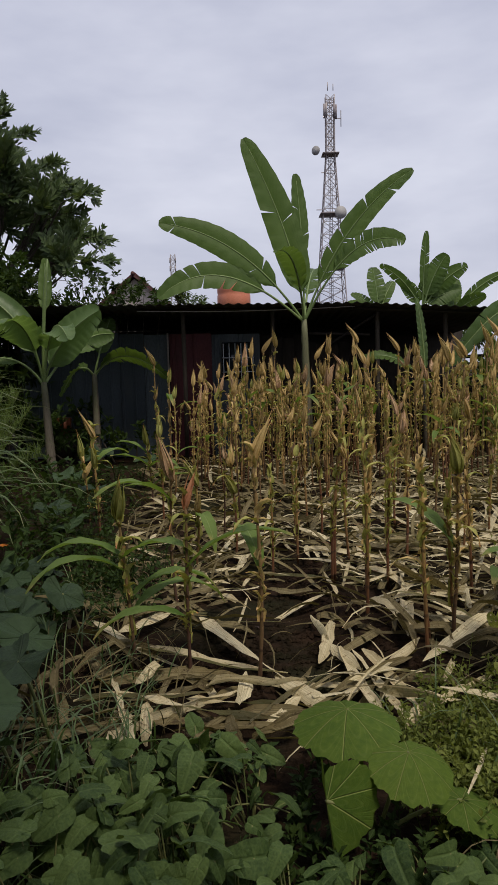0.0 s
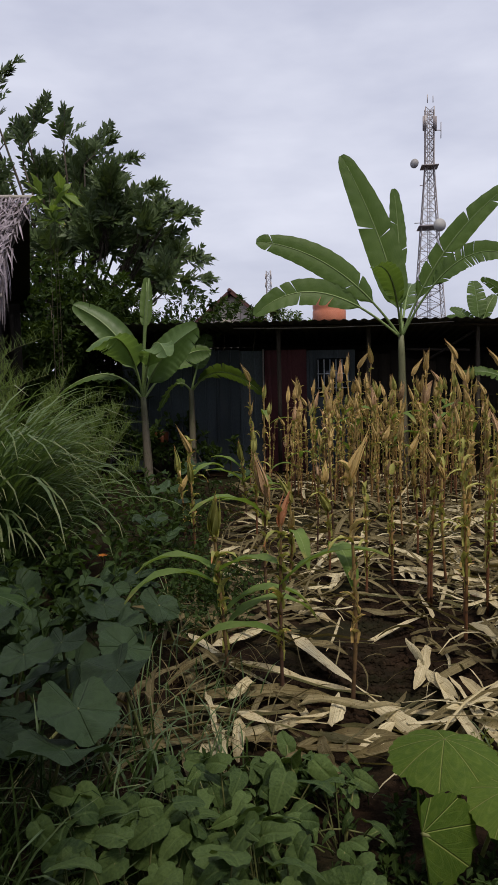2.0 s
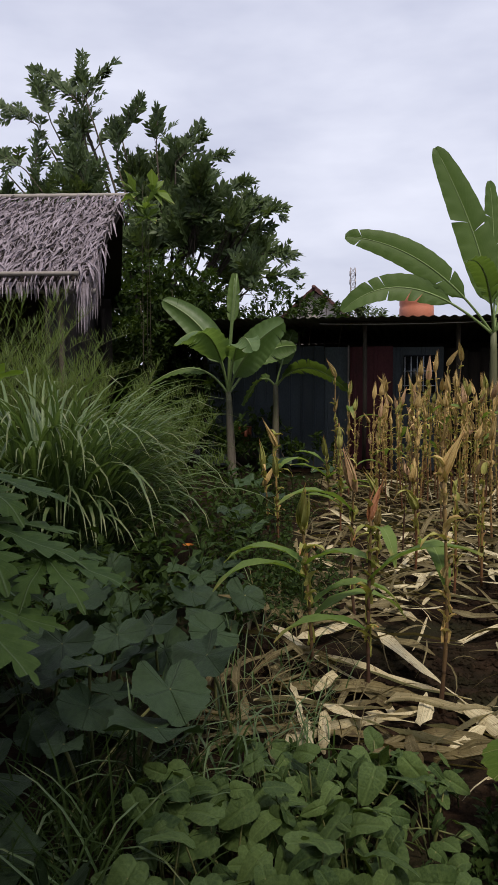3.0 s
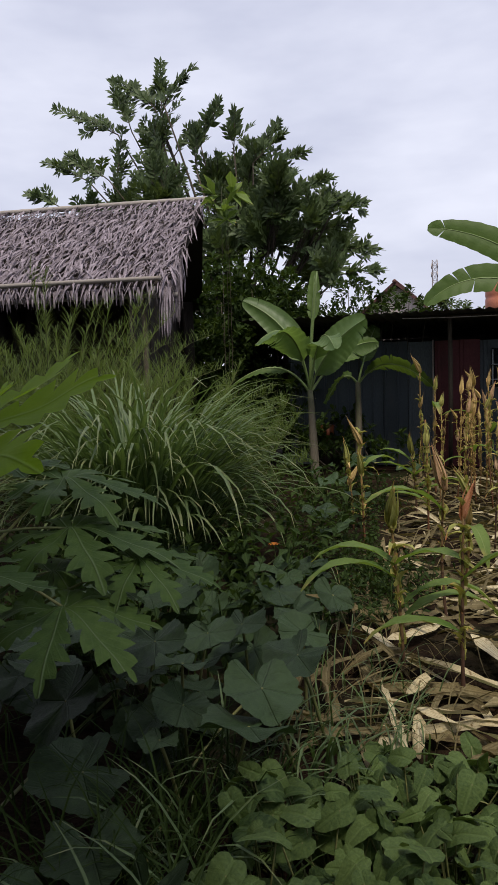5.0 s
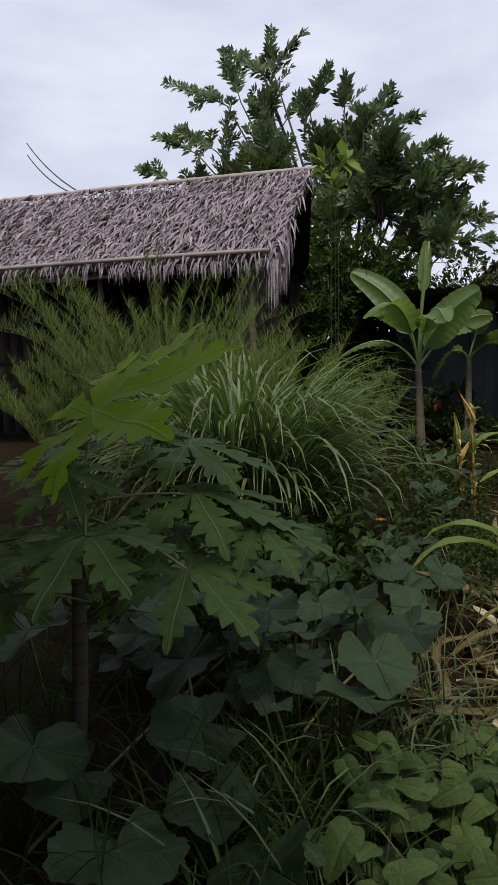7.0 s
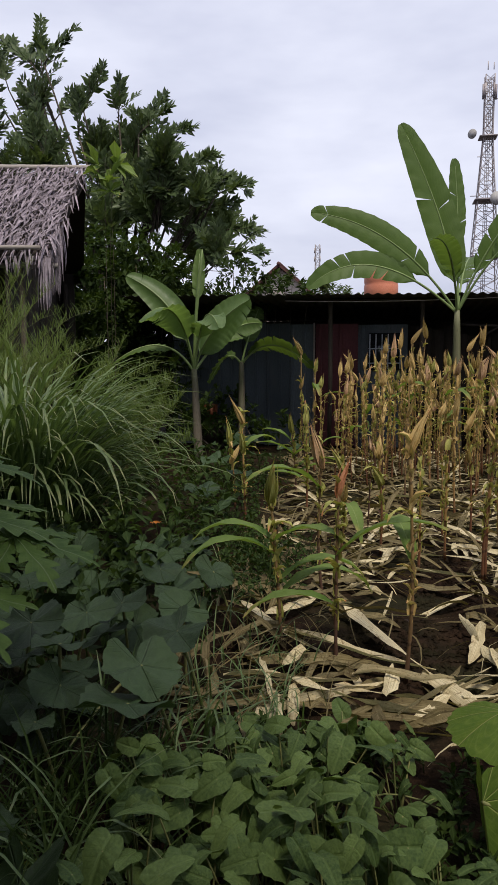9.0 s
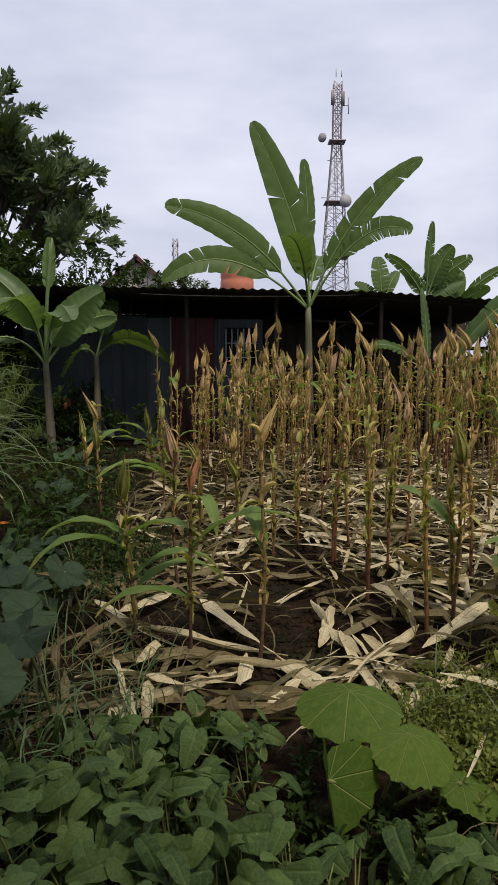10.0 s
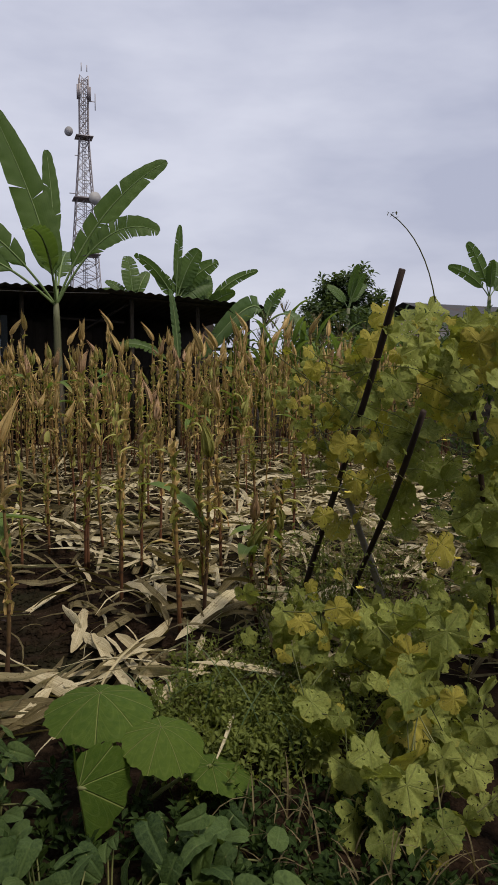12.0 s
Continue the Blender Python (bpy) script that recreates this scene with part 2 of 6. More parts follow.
def leaf(name, c1, c2, vein=(0.2, 0.25, 0.08), kind="feather", rough=0.62, translucent=0.25, tips=None, spots=None, ribs=14.0, spec=0.14, holes=0.0, veins=1.0, relief=0.5, net_share=0.12, fibre=0.0, vein_width=0.03):
    """A leaf: feather veins along a blade, or palm veins that fan out from the stalk."""
    m = Nodes(name)
    uv, ob = m.coords("UV"), m.coords()
    sep = m.n("SeparateXYZ")
    m.link(uv, sep.inputs[0])
    u, v = sep.outputs[0], sep.outputs[1]
    n1, n2 = m.noise(9.0, 4, ob), m.noise(70.0, 2, ob)
    fac = m.math("ADD", m.math("MULTIPLY", m.rand(), 0.6), m.math("MULTIPLY", m.ramp(n1, 0.3, 0.7), 0.4))
    col = m.mix(fac, c1, c2)
    if kind == "palm":
        x, y = m.math("SUBTRACT", u, 0.5), m.math("SUBTRACT", v, 0.5)
        ang = m.math("ARCTAN2", x, y)
        wob = m.math("ABSOLUTE", m.math("SINE", m.math("MULTIPLY", ang, ribs / 4)))
        d = m.math("SQRT", m.math("ADD", m.math("MULTIPLY", x, x), m.math("MULTIPLY", y, y)))
        main = m.math("SUBTRACT", 1.0, m.ramp(m.math("MULTIPLY", wob, m.math("ADD", d, 0.02)), 0.0, vein_width))
        net = m.math("SINE", m.math("MULTIPLY", m.math("SUBTRACT", d, m.math("MULTIPLY", m.math("MULTIPLY", wob, d), 0.55)), 100.0))
        mid = main
        side = m.math("MULTIPLY", m.ramp(net, 0.6, 1.0), net_share)
    else:
        w = m.math("ABSOLUTE", m.math("SUBTRACT", u, 0.5))
        mid = m.math("SUBTRACT", 1.0, m.ramp(w, 0.015, 0.05))
        side = m.math("MULTIPLY", m.ramp(m.math("SINE", m.math("MULTIPLY", m.math("SUBTRACT", v, m.math("MULTIPLY", w, 0.25)), ribs * 6.28)), 0.3, 1.0), 0.35)
    lines = m.math("MULTIPLY", m.math("MAXIMUM", mid, side), veins)
    col = m.mix(m.math("MULTIPLY", lines, 0.75), col, vein)
    if fibre:
        streak = m.noise(1.0, 3, m.scaled(uv, (26.0, 0.9, 1.0)), 0.7)
        col = m.mix(m.math("MULTIPLY", m.ramp(streak, 0.42, 0.66), fibre), col, tuple(q * 0.42 for q in c1))
        lines = m.math("ADD", m.math("MULTIPLY", lines, 0.3), streak)
    if tips:
        edge = m.ramp(m.math("ADD", v if kind == "feather" else m.math("MULTIPLY", d, 2.0), m.math("MULTIPLY", m.math("SUBTRACT", n1, 0.5), 0.9)), 0.75, 1.1)
        col = m.mix(edge, col, tips)
    if spots:
        col = m.mix(m.ramp(m.noise(26.0, 5, ob, 0.7), 0.56, 0.66), col, spots)
    col = m.mix(m.math("MULTIPLY", m.ramp(n2, 0.4, 0.8), 0.25), col, tuple(q * 0.6 for q in c1))
    tcol = m.mix(0.55, col, (min(1, c2[0] * 2.4), min(1, c2[1] * 2.4), c2[2] * 0.9))
    nor = m.bump(m.math("SUBTRACT", m.math("MULTIPLY", n2, 0.4), lines), relief, 0.006)
    hole = None
    if holes:
        hole = m.math("GREATER_THAN", m.noise(5.5, 2, ob), holes)
    return m.finish(col, rough, nor, 0.0, spec, translucent, tcol, hole)


def stem(name, low, high, z0, z1, rough=0.6, spots=(0.05, 0.03, 0.02), bands=0.0):
    """A stalk that turns from one colour to another along its height, with nodes and spots."""
    m = Nodes(name)
    ob = m.coords()
    sep = m.n("SeparateXYZ")
    m.link(ob, sep.inputs[0])
    n1, n2 = m.noise(14.0, 4, ob), m.noise(90.0, 3, m.scaled(ob, (1, 1, 0.15)))
    h = m.math("ADD", sep.outputs[2], m.math("MULTIPLY", m.math("SUBTRACT", m.math("ADD", n1, m.rand()), 1.0), (z1 - z0) * 0.7))
    col = m.mix(m.ramp(h, z0, z1), low, high)
    col = m.mix(m.math("MULTIPLY", m.ramp(n2, 0.5, 0.75), 0.6), col, spots)
    height = n2
    if bands:
        ring = m.ramp(m.math("SINE", m.math("MULTIPLY", sep.outputs[2], 6.28 / bands)), 0.9, 1.0)
        col = m.mix(m.math("MULTIPLY", ring, 0.7), col, spots)
        height = m.math("ADD", n2, ring)
    return m.finish(col, rough, m.bump(height, 0.4, 0.004), translucent=0.0)


def soil_material():
    m = Nodes("soil")
    ob = m.coords()
    a, b, c = m.noise(0.9, 5, ob), m.noise(7.0, 6, ob, 0.65), m.noise(55.0, 4, ob)
    col = m.mix(m.ramp(b, 0.3, 0.7), (0.009, 0.006, 0.004), (0.029, 0.017, 0.011))
    col = m.mix(m.ramp(a, 0.45, 0.65), col, (0.020, 0.020, 0.010))
    col = m.mix(m.math("MULTIPLY", m.ramp(c, 0.55, 0.8), 0.4), col, (0.075, 0.050, 0.032))
    return m.finish(col, 0.92, m.bump(m.math("ADD", b, c), 0.8, 0.03), spec=0.04)


SOIL = soil_material()
STRAW = leaf("dry_leaf", (0.42, 0.335, 0.185), (0.74, 0.65, 0.43), (0.70, 0.63, 0.43), ribs=0.5, rough=0.65, translucent=0.12, spots=(0.18, 0.12, 0.06), spec=0.15, fibre=0.7)
# Weathered leaves, darkened further to stand for shade among the straw
STRAW_DULL = leaf("weathered_shaded_leaf", (0.060, 0.045, 0.021), (0.235, 0.188, 0.094), (0.30, 0.26, 0.15), ribs=0.5, rough=0.75, translucent=0.1, spots=(0.07, 0.05, 0.03), spec=0.08, fibre=0.75)
HUSK = leaf("husk", (0.36, 0.225, 0.080), (0.76, 0.55, 0.25), (0.62, 0.50, 0.24), ribs=0.5, rough=0.6, translucent=0.15, tips=(0.46, 0.25, 0.12), spots=(0.34, 0.19, 0.07), spec=0.15, fibre=0.4)
HUSK_GREEN = leaf("green_husk", (0.17, 0.185, 0.042), (0.44, 0.40, 0.13), (0.42, 0.44, 0.16), ribs=0.5, rough=0.6, translucent=0.15, tips=(0.46, 0.16, 0.09), spec=0.15, fibre=0.35)
HUSK_PINK = leaf("pinkish_husk", (0.34, 0.185, 0.105), (0.70, 0.47, 0.30), (0.60, 0.44, 0.27), ribs=0.5, rough=0.6, translucent=0.15, tips=(0.40, 0.20, 0.11), spots=(0.24, 0.11, 0.06), spec=0.15, fibre=0.5)
HUSK_RED = leaf("red_tipped_husk", (0.44, 0.12, 0.085), (0.58, 0.30, 0.14), (0.62, 0.30, 0.20), ribs=0.5, rough=0.6, translucent=0.15, tips=(0.62, 0.12, 0.10), spec=0.15, fibre=0.3)
STALK = stem("maize_stalk", (0.145, 0.062, 0.030), (0.36, 0.240, 0.080), 0.1, 1.0, bands=0.17)
STALK_DARK = stem("dark_maize_stalk", (0.070, 0.036, 0.024), (0.22, 0.145, 0.055), 0.1, 1.1, bands=0.15)
MAIZE = leaf("maize_leaf", (0.060, 0.115, 0.022), (0.125, 0.190, 0.042), (0.24, 0.30, 0.11), ribs=0.5, translucent=0.3, tips=(0.34, 0.27, 0.10))
BANANA = leaf("banana_leaf", (0.050, 0.092, 0.022), (0.095, 0.150, 0.040), (0.20, 0.26, 0.09), ribs=55.0, rough=0.5, translucent=0.34, spec=0.22, veins=0.35)
BANANA_PALE = leaf("pale_banana_leaf", (0.060, 0.110, 0.036), (0.125, 0.195, 0.068), (0.24, 0.30, 0.14), ribs=55.0, rough=0.42, translucent=0.35, spec=0.35, veins=0.5)
BANANA_STEM = stem("banana_stem", (0.140, 0.120, 0.090), (0.13, 0.135, 0.070), 0.6, 2.0, spots=(0.030, 0.020, 0.014))
BANANA_RIB = plain("banana_rib", (0.13, 0.19, 0.065), (0.21, 0.28, 0.105), 8, 0.45, 0.1)
TREE_LEAF = leaf("tree_leaf", (0.018, 0.036, 0.014), (0.100, 0.142, 0.055), (0.11, 0.16, 0.06), ribs=9.0, rough=0.45, translucent=0.18, spec=0.3)
# Dark green foliage, taken near black to carry the shade of gaps
SHADED_LEAF = leaf("shaded_bush_leaf", (0.011, 0.024, 0.006), (0.040, 0.066, 0.015), (0.05, 0.08, 0.024), ribs=8.0, rough=0.6, translucent=0.2, spec=0.08)
BARK = plain("bark", (0.05, 0.040, 0.030), (0.11, 0.09, 0.07), 8, 0.9, 0.7, stretch=(1, 1, 0.3))
GRASS = leaf("lemon_grass", (0.013, 0.035, 0.011), (0.100, 0.160, 0.054), (0.18, 0.23, 0.11), ribs=0.3, rough=0.42, translucent=0.2, spec=0.3, tips=(0.20, 0.21, 0.10))
FEATHER = leaf("feathery_green", (0.050, 0.082, 0.024), (0.140, 0.185, 0.066), (0.13, 0.19, 0.06), ribs=0.3, rough=0.6, translucent=0.3)
WEED = leaf("weed_leaf", (0.060, 0.085, 0.015), (0.190, 0.215, 0.048), (0.20, 0.24, 0.08), ribs=5.0, rough=0.55, translucent=0.3)
PAPAYA = leaf("papaya_leaf", (0.026, 0.054, 0.014), (0.080, 0.130, 0.030), (0.14, 0.19, 0.09), kind="palm", ribs=15.7, translucent=0.14, rough=0.55, spec=0.10)
# Bright copy of the papaya leaf: light shining through is in its colour
PAPAYA_BACKLIT = leaf("backlit_papaya_leaf", (0.130, 0.225, 0.016), (0.210, 0.335, 0.026), (0.16, 0.24, 0.05), kind="palm", ribs=15.7, translucent=0.5, rough=0.55, spec=0.10)
PAPAYA_TRUNK = stem("papaya_trunk", (0.060, 0.052, 0.040), (0.055, 0.070, 0.030), 0.4, 1.2, spots=(0.025, 0.020, 0.015), bands=0.07)
PUMPKIN = leaf("pumpkin_leaf", (0.009, 0.022, 0.007), (0.044, 0.078, 0.028), (0.075, 0.11, 0.055), kind="palm", ribs=10.0, rough=0.5, translucent=0.08, veins=0.6, spec=0.25, relief=1.2, net_share=0.15)
CREEPER = leaf("creeper_leaf", (0.013, 0.034, 0.009), (0.112, 0.165, 0.045), (0.13, 0.19, 0.06), ribs=7.0, rough=0.5, translucent=0.14, spec=0.2, veins=0.45, relief=0.7)
WILTED = leaf("wrinkled_leaf", (0.036, 0.075, 0.011), (0.100, 0.148, 0.021), (0.34, 0.37, 0.12), kind="palm", ribs=18.0, rough=0.6, translucent=0.2, relief=0.9, net_share=0.12, veins=0.8, spec=0.12, vein_width=0.045)
GOURD = leaf("gourd_leaf", (0.075, 0.110, 0.024), (0.36, 0.39, 0.105), (0.36, 0.38, 0.16), kind="palm", ribs=10.0, rough=0.6, translucent=0.2, tips=(0.32, 0.28, 0.06), spots=(0.16, 0.125, 0.035), holes=0.635, veins=0.75, relief=0.9)
GOURD_YELLOW = leaf("yellowed_gourd_leaf", (0.24, 0.215, 0.036), (0.48, 0.41, 0.085), (0.46, 0.42, 0.16), kind="palm", ribs=10.0, rough=0.6, translucent=0.24, spots=(0.19, 0.11, 0.03), holes=0.635, veins=0.6, relief=0.8)
VINE_STEM = plain("vine_stem", (0.09, 0.11, 0.035), (0.19, 0.19, 0.07), 10, 0.6, 0.2)
THATCH = leaf("thatch", (0.095, 0.078, 0.092), (0.62, 0.54, 0.63), (0.46, 0.40, 0.48), ribs=0.4, rough=0.8, translucent=0.05, spots=(0.050, 0.036, 0.040), spec=0.1, fibre=0.8)
# Slab under the leaves, coloured dark as the shade in their gaps
THATCH_BASE = plain("shaded_thatch_base", (0.045, 0.036, 0.032), (0.10, 0.08, 0.07), 9, 0.95, 0.8, stretch=(1, 1, 0.4))
BAMBOO = plain("weathered_bamboo", (0.27, 0.24, 0.22), (0.40, 0.36, 0.33), 5, 0.6, 0.2, stretch=(0.3, 1, 1), stain=(0.15, 0.13, 0.11))
# Dark wood, taken near black for the deep shade inside shed and hut
SHADED_WOOD = plain("shaded_dark_wood", (0.016, 0.012, 0.010), (0.042, 0.032, 0.024), 7, 0.85, 0.5, stretch=(1, 1, 0.15))
STICK = plain("dark_stick", (0.022, 0.014, 0.012), (0.060, 0.036, 0.026), 9, 0.8, 0.6, stretch=(1, 1, 0.25))
ROOFING = plain("rusted_roof_sheet", (0.035, 0.034, 0.036), (0.075, 0.070, 0.068), 2.5, 0.65, 0.2, metal=0.2, stain=(0.055, 0.032, 0.022))
PANEL_BLUE = plain("blue_grey_panel", (0.040, 0.052, 0.064), (0.080, 0.098, 0.115), 3, 0.6, 0.25, stretch=(1, 1, 0.35), stain=(0.05, 0.058, 0.064))
PANEL_RED = plain("maroon_panel", (0.060, 0.014, 0.019), (0.098, 0.025, 0.031), 3, 0.6, 0.25, stretch=(1, 1, 0.35), stain=(0.045, 0.018, 0.018))
WHITE_PAINT = plain("faded_blue_bars", (0.42, 0.46, 0.54), (0.55, 0.59, 0.66), 9, 0.5, 0.1)
DARK_GLASS = plain("dark_window", (0.015, 0.018, 0.022), (0.03, 0.034, 0.04), 5, 0.15, 0.05, spec=0.5)
STEEL = plain("painted_steel", (0.24, 0.21, 0.22), (0.42, 0.38, 0.38), 0.5, 0.55, 0.1, metal=0.2)
DISH = plain("dish_grey", (0.30, 0.29, 0.29), (0.40, 0.39, 0.39), 0.5, 0.6, 0.1)
ORANGE = plain("orange_tank", (0.60, 0.20, 0.11), (0.72, 0.29, 0.19), 2, 0.45, 0.1)
# Orange taken down in colour for the shade the bucket stands in
SHADED_ORANGE = plain("shaded_orange_plastic", (0.11, 0.032, 0.014), (0.19, 0.058, 0.022), 6, 0.6, 0.2, stain=(0.08, 0.04, 0.02))
TILE = plain("dark_red_roof_tile", (0.085, 0.036, 0.034), (0.13, 0.060, 0.052), 1.5, 0.8, 0.4)
PLASTER = plain("pale_plaster", (0.50, 0.43, 0.40), (0.60, 0.53, 0.49), 1.5, 0.85, 0.2, stain=(0.36, 0.31, 0.28))
WALL = plain("weathered_wall", (0.10, 0.085, 0.065), (0.17, 0.145, 0.11), 1.2, 0.9, 0.3, stain=(0.07, 0.06, 0.045))
CABLE = plain("cable", (0.02, 0.02, 0.02), (0.04, 0.04, 0.04), 5, 0.6, 0.1)
PETAL = plain("yellow_flower", (0.62, 0.50, 0.06), (0.72, 0.62, 0.14), 20, 0.6, 0.1)
FLOWER = plain("orange_flower", (0.60, 0.16, 0.02), (0.70, 0.24, 0.03), 20, 0.6, 0.1)


# ---- the ground: one sheet to the horizon, dug over in the plot ----
def ground_height(x, y):
    near = math.exp(-(((x - 0.5) / 9) ** 2 + ((y - 5) / 9) ** 2))
    rough = 0.05 * noise.noise((x * 0.9, y * 0.9, 0)) + 0.035 * noise.noise((x * 3.1, y * 3.1, 4)) + 0.018 * noise.noise((x * 9, y * 9, 8))
    return near * rough - 0.02


def build_ground():
    far = [-2600, -900, -320, -120, -60, -34, -22, -15, -11, -8.5]
    xs = np.array(far + list(np.arange(-6.8, 7.0, 0.075)) + [8.2, 10, 13, 18, 26, 40, 70, 140, 340, 900, 2600])
    ys = np.array([-2600, -900, -300, -90, -30, -12, -6, -3, -1] + list(np.arange(0.3, 12.4, 0.075)) + [13, 14.5, 17, 21, 27, 36, 50, 75, 120, 220, 420, 900, 2600])
    v = [(x, y, ground_height(x, y)) for y in ys for x in xs]
    form = Form()
    form.add(v, grid_faces(len(ys), len(xs)), [(p[0], p[1]) for p in v])
    return solid("ground", form, SOIL, "dark moist dug-over garden soil with clods", "ground", kind="structure")


build_ground()


# ---- unseen walls added behind the camera to shade the left of the garden ----
def shade_wall(name, lo, hi):
    form = Form()
    box(form, lo, hi)
    solid(name, form.mesh(name, False), WALL, "plain weathered brown wall added unseen to shade the garden", "wall", kind="structure")


# height and right end set where the added shadow falls
shade_wall("wall_south", (-9.0, -1.8, -0.1), (1.3, -1.6, 12.0))
shade_wall("wall_west", (-3.5, -1.6, -0.1), (-3.3, 2.3, 12.0))


# ---- dry maize leaves spread over the plot ----
def straw_mesh(seed, length, half, lift, torn=False):
    """One dry maize leaf lying on the ground along +y, its middle at the origin."""
    rng = random.Random(seed)
    form = Form()
    pieces = rng.randint(2, 4) if torn else 1
    for k in range(pieces):
        n = 9
        s = np.linspace(-0.5, 0.5, n)
        bend = rng.uniform(-0.07, 0.07) * length
        off = (k - (pieces - 1) / 2) * half * 1.3
        spread = (k - (pieces - 1) / 2) * half * rng.uniform(0.2, 0.9)
        p = np.stack([bend * s * s * 4 + off + spread * (s + 0.5), s * length * rng.uniform(0.85, 1), lift * (0.5 + 0.5 * np.sin(s * rng.uniform(3, 9) + rng.random() * 6)) + 0.01 * k], 1)
        w = half / pieces**0.7 * np.clip(np.minimum((s + 0.52) * 6.5, (0.515 - s) * 2.8), 0.03, 1) ** 0.75 * (1 + 0.12 * np.sin(s * 23 + seed))
        turn = rng.uniform(-0.45, 0.45) + rng.uniform(-1.3, 1.3) * s
        ribbon(form, p, w, np.stack([np.cos(turn), 0 * s, np.sin(turn)], 1), fold=rng.uniform(0.1, 0.7), cross=4, wave=half * 0.12, curl=rng.uniform(-0.5, 0.4), rng=rng)
    return form.mesh("dry_leaf")


mulch = thing("maize_mulch", "pale dry maize leaves strewn over the dark soil", "mulch", at(0, 0, 0.0))
BROAD = [straw_mesh(40 + i, 1.0, 0.075, 0.035, i == 0) for i in range(8)]
for me in BROAD:
    me.materials.append(STRAW)
BROAD_DULL = [straw_mesh(60 + i, 1.0, 0.07, 0.04, i == 0) for i in range(5)]
for me in BROAD_DULL:
    me.materials.append(STRAW_DULL)
NARROW = [straw_mesh(70 + i, 1.0, 0.030, 0.05) for i in range(8)]
NARROW_DULL = [straw_mesh(90 + i, 1.0, 0.028, 0.05) for i in range(5)]
for me in NARROW:
    me.materials.append(STRAW)
for me in NARROW_DULL:
    me.materials.append(STRAW_DULL)

# the broad leaves at the near edge: from, to, width
FRONT_LEAVES = [
    (-0.60, 3.53, 0.12, 3.17, 0.077), (-0.28, 3.92, 0.12, 3.16, 0.070), (0.12, 3.14, 0.32, 2.77, 0.076),
    (0.40, 3.27, -0.01, 2.71, 0.026), (-0.05, 2.87, -0.03, 3.16, 0.069), (-0.77, 2.92, -0.22, 2.91, 0.035),
    (-0.28, 2.93, 0.12, 2.93, 0.028), (0.50, 3.39, 0.63, 2.71, 0.109), (0.52, 2.64, 0.77, 2.82, 0.047),
    (0.40, 3.50, 0.49, 3.18, 0.051), (0.28, 2.87, 0.51, 3.02, 0.081), (0.58, 3.11, 0.86, 3.52, 0.050),
]
MORE_LEAVES = [
    (0.94, 4.16, 0.82, 3.62, 0.081), (0.44, 3.79, 0.33, 3.31, 0.061), (0.34, 3.92, 0.39, 3.60, 0.025),
    (-0.57, 2.84, -0.47, 2.46, 0.069), (-0.46, 2.84, -0.43, 2.57, 0.050), (-0.45, 3.23, -0.54, 3.04, 0.052),
    (0.93, 6.06, 0.85, 5.32, 0.088), (0.49, 5.47, 0.51, 5.14, 0.088), (1.43, 4.76, 1.28, 4.01, 0.054),
    (2.32, 6.54, 1.45, 4.46, 0.063), (1.30, 7.56, 1.40, 5.75, 0.073), (1.07, 4.03, 1.28, 3.71, 0.045),
    (0.81, 2.86, 1.14, 3.14, 0.058),
]
rnd = random.Random(5)
for i, (x0, y0, x1, y1, w) in enumerate(FRONT_LEAVES + MORE_LEAVES):
    size = math.hypot(x1 - x0, y1 - y0)
    wide = w / 0.15
    m = pose((x0 + x1) / 2, (y0 + y1) / 2, 0.035 + 0.006 * (i % 6), rnd.uniform(-2, 2), 0, math.degrees(math.atan2(x0 - x1, y1 - y0)))
    part("dry_leaf", BROAD[[1, 2, 4, 5, 7, 1, 2, 0, 4, 5, 3, 7][i % 12]], None, mulch, m=m @ Matrix.Diagonal((wide, size * 1.25, 0.6, 1)))


def in_plot(x, y):
    """The part of the garden that the maize stands on."""
    return y > 2.55 - 0.05 * x and x > -1.05 - 0.05 * (y - 3) and y < 11.5 and x < 6.5


def bare(x, y):
    """The two patches of open soil near the edge."""
    if ((x - 0.20) / 0.62) ** 2 + ((y - 3.46) / 0.52) ** 2 < 1 or ((x - 0.85) / 0.36) ** 2 + ((y - 3.15) / 0.34) ** 2 < 1:
        return True
    return noise.noise((x * 1.5, y * 1.5, 3)) > 0.30


for k in range(15):
    x, y = -0.7 + 0.1 * k, rnd.uniform(2.62, 3.12)
    m = pose(x, y, rnd.uniform(0.03, 0.09), rnd.uniform(-4, 4), rnd.uniform(-25, 25), 90 + rnd.gauss(0, 38) + 180 * (k % 2))
    part("dry_leaf", rnd.choice(BROAD[1:] if k % 3 else BROAD_DULL), None, mulch, m=m @ Matrix.Diagonal((rnd.uniform(0.14, 0.36), rnd.uniform(0.3, 0.7), 0.7, 1)))
# dull leaves gather to the left, their dark colour standing for its shade
for k in range(46):
    x, y = rnd.uniform(-0.6, 3.2), 3.4 + 4.2 * rnd.random()
    if in_plot(x, y) and not bare(x, y):
        m = pose(x, y, rnd.uniform(0.02, 0.07), rnd.uniform(-6, 6), rnd.uniform(-30, 30), rnd.uniform(0, 360))
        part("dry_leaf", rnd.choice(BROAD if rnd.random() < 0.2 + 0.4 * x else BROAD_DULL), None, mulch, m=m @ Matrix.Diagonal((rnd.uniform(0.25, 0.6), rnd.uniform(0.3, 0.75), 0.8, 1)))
placed = 0
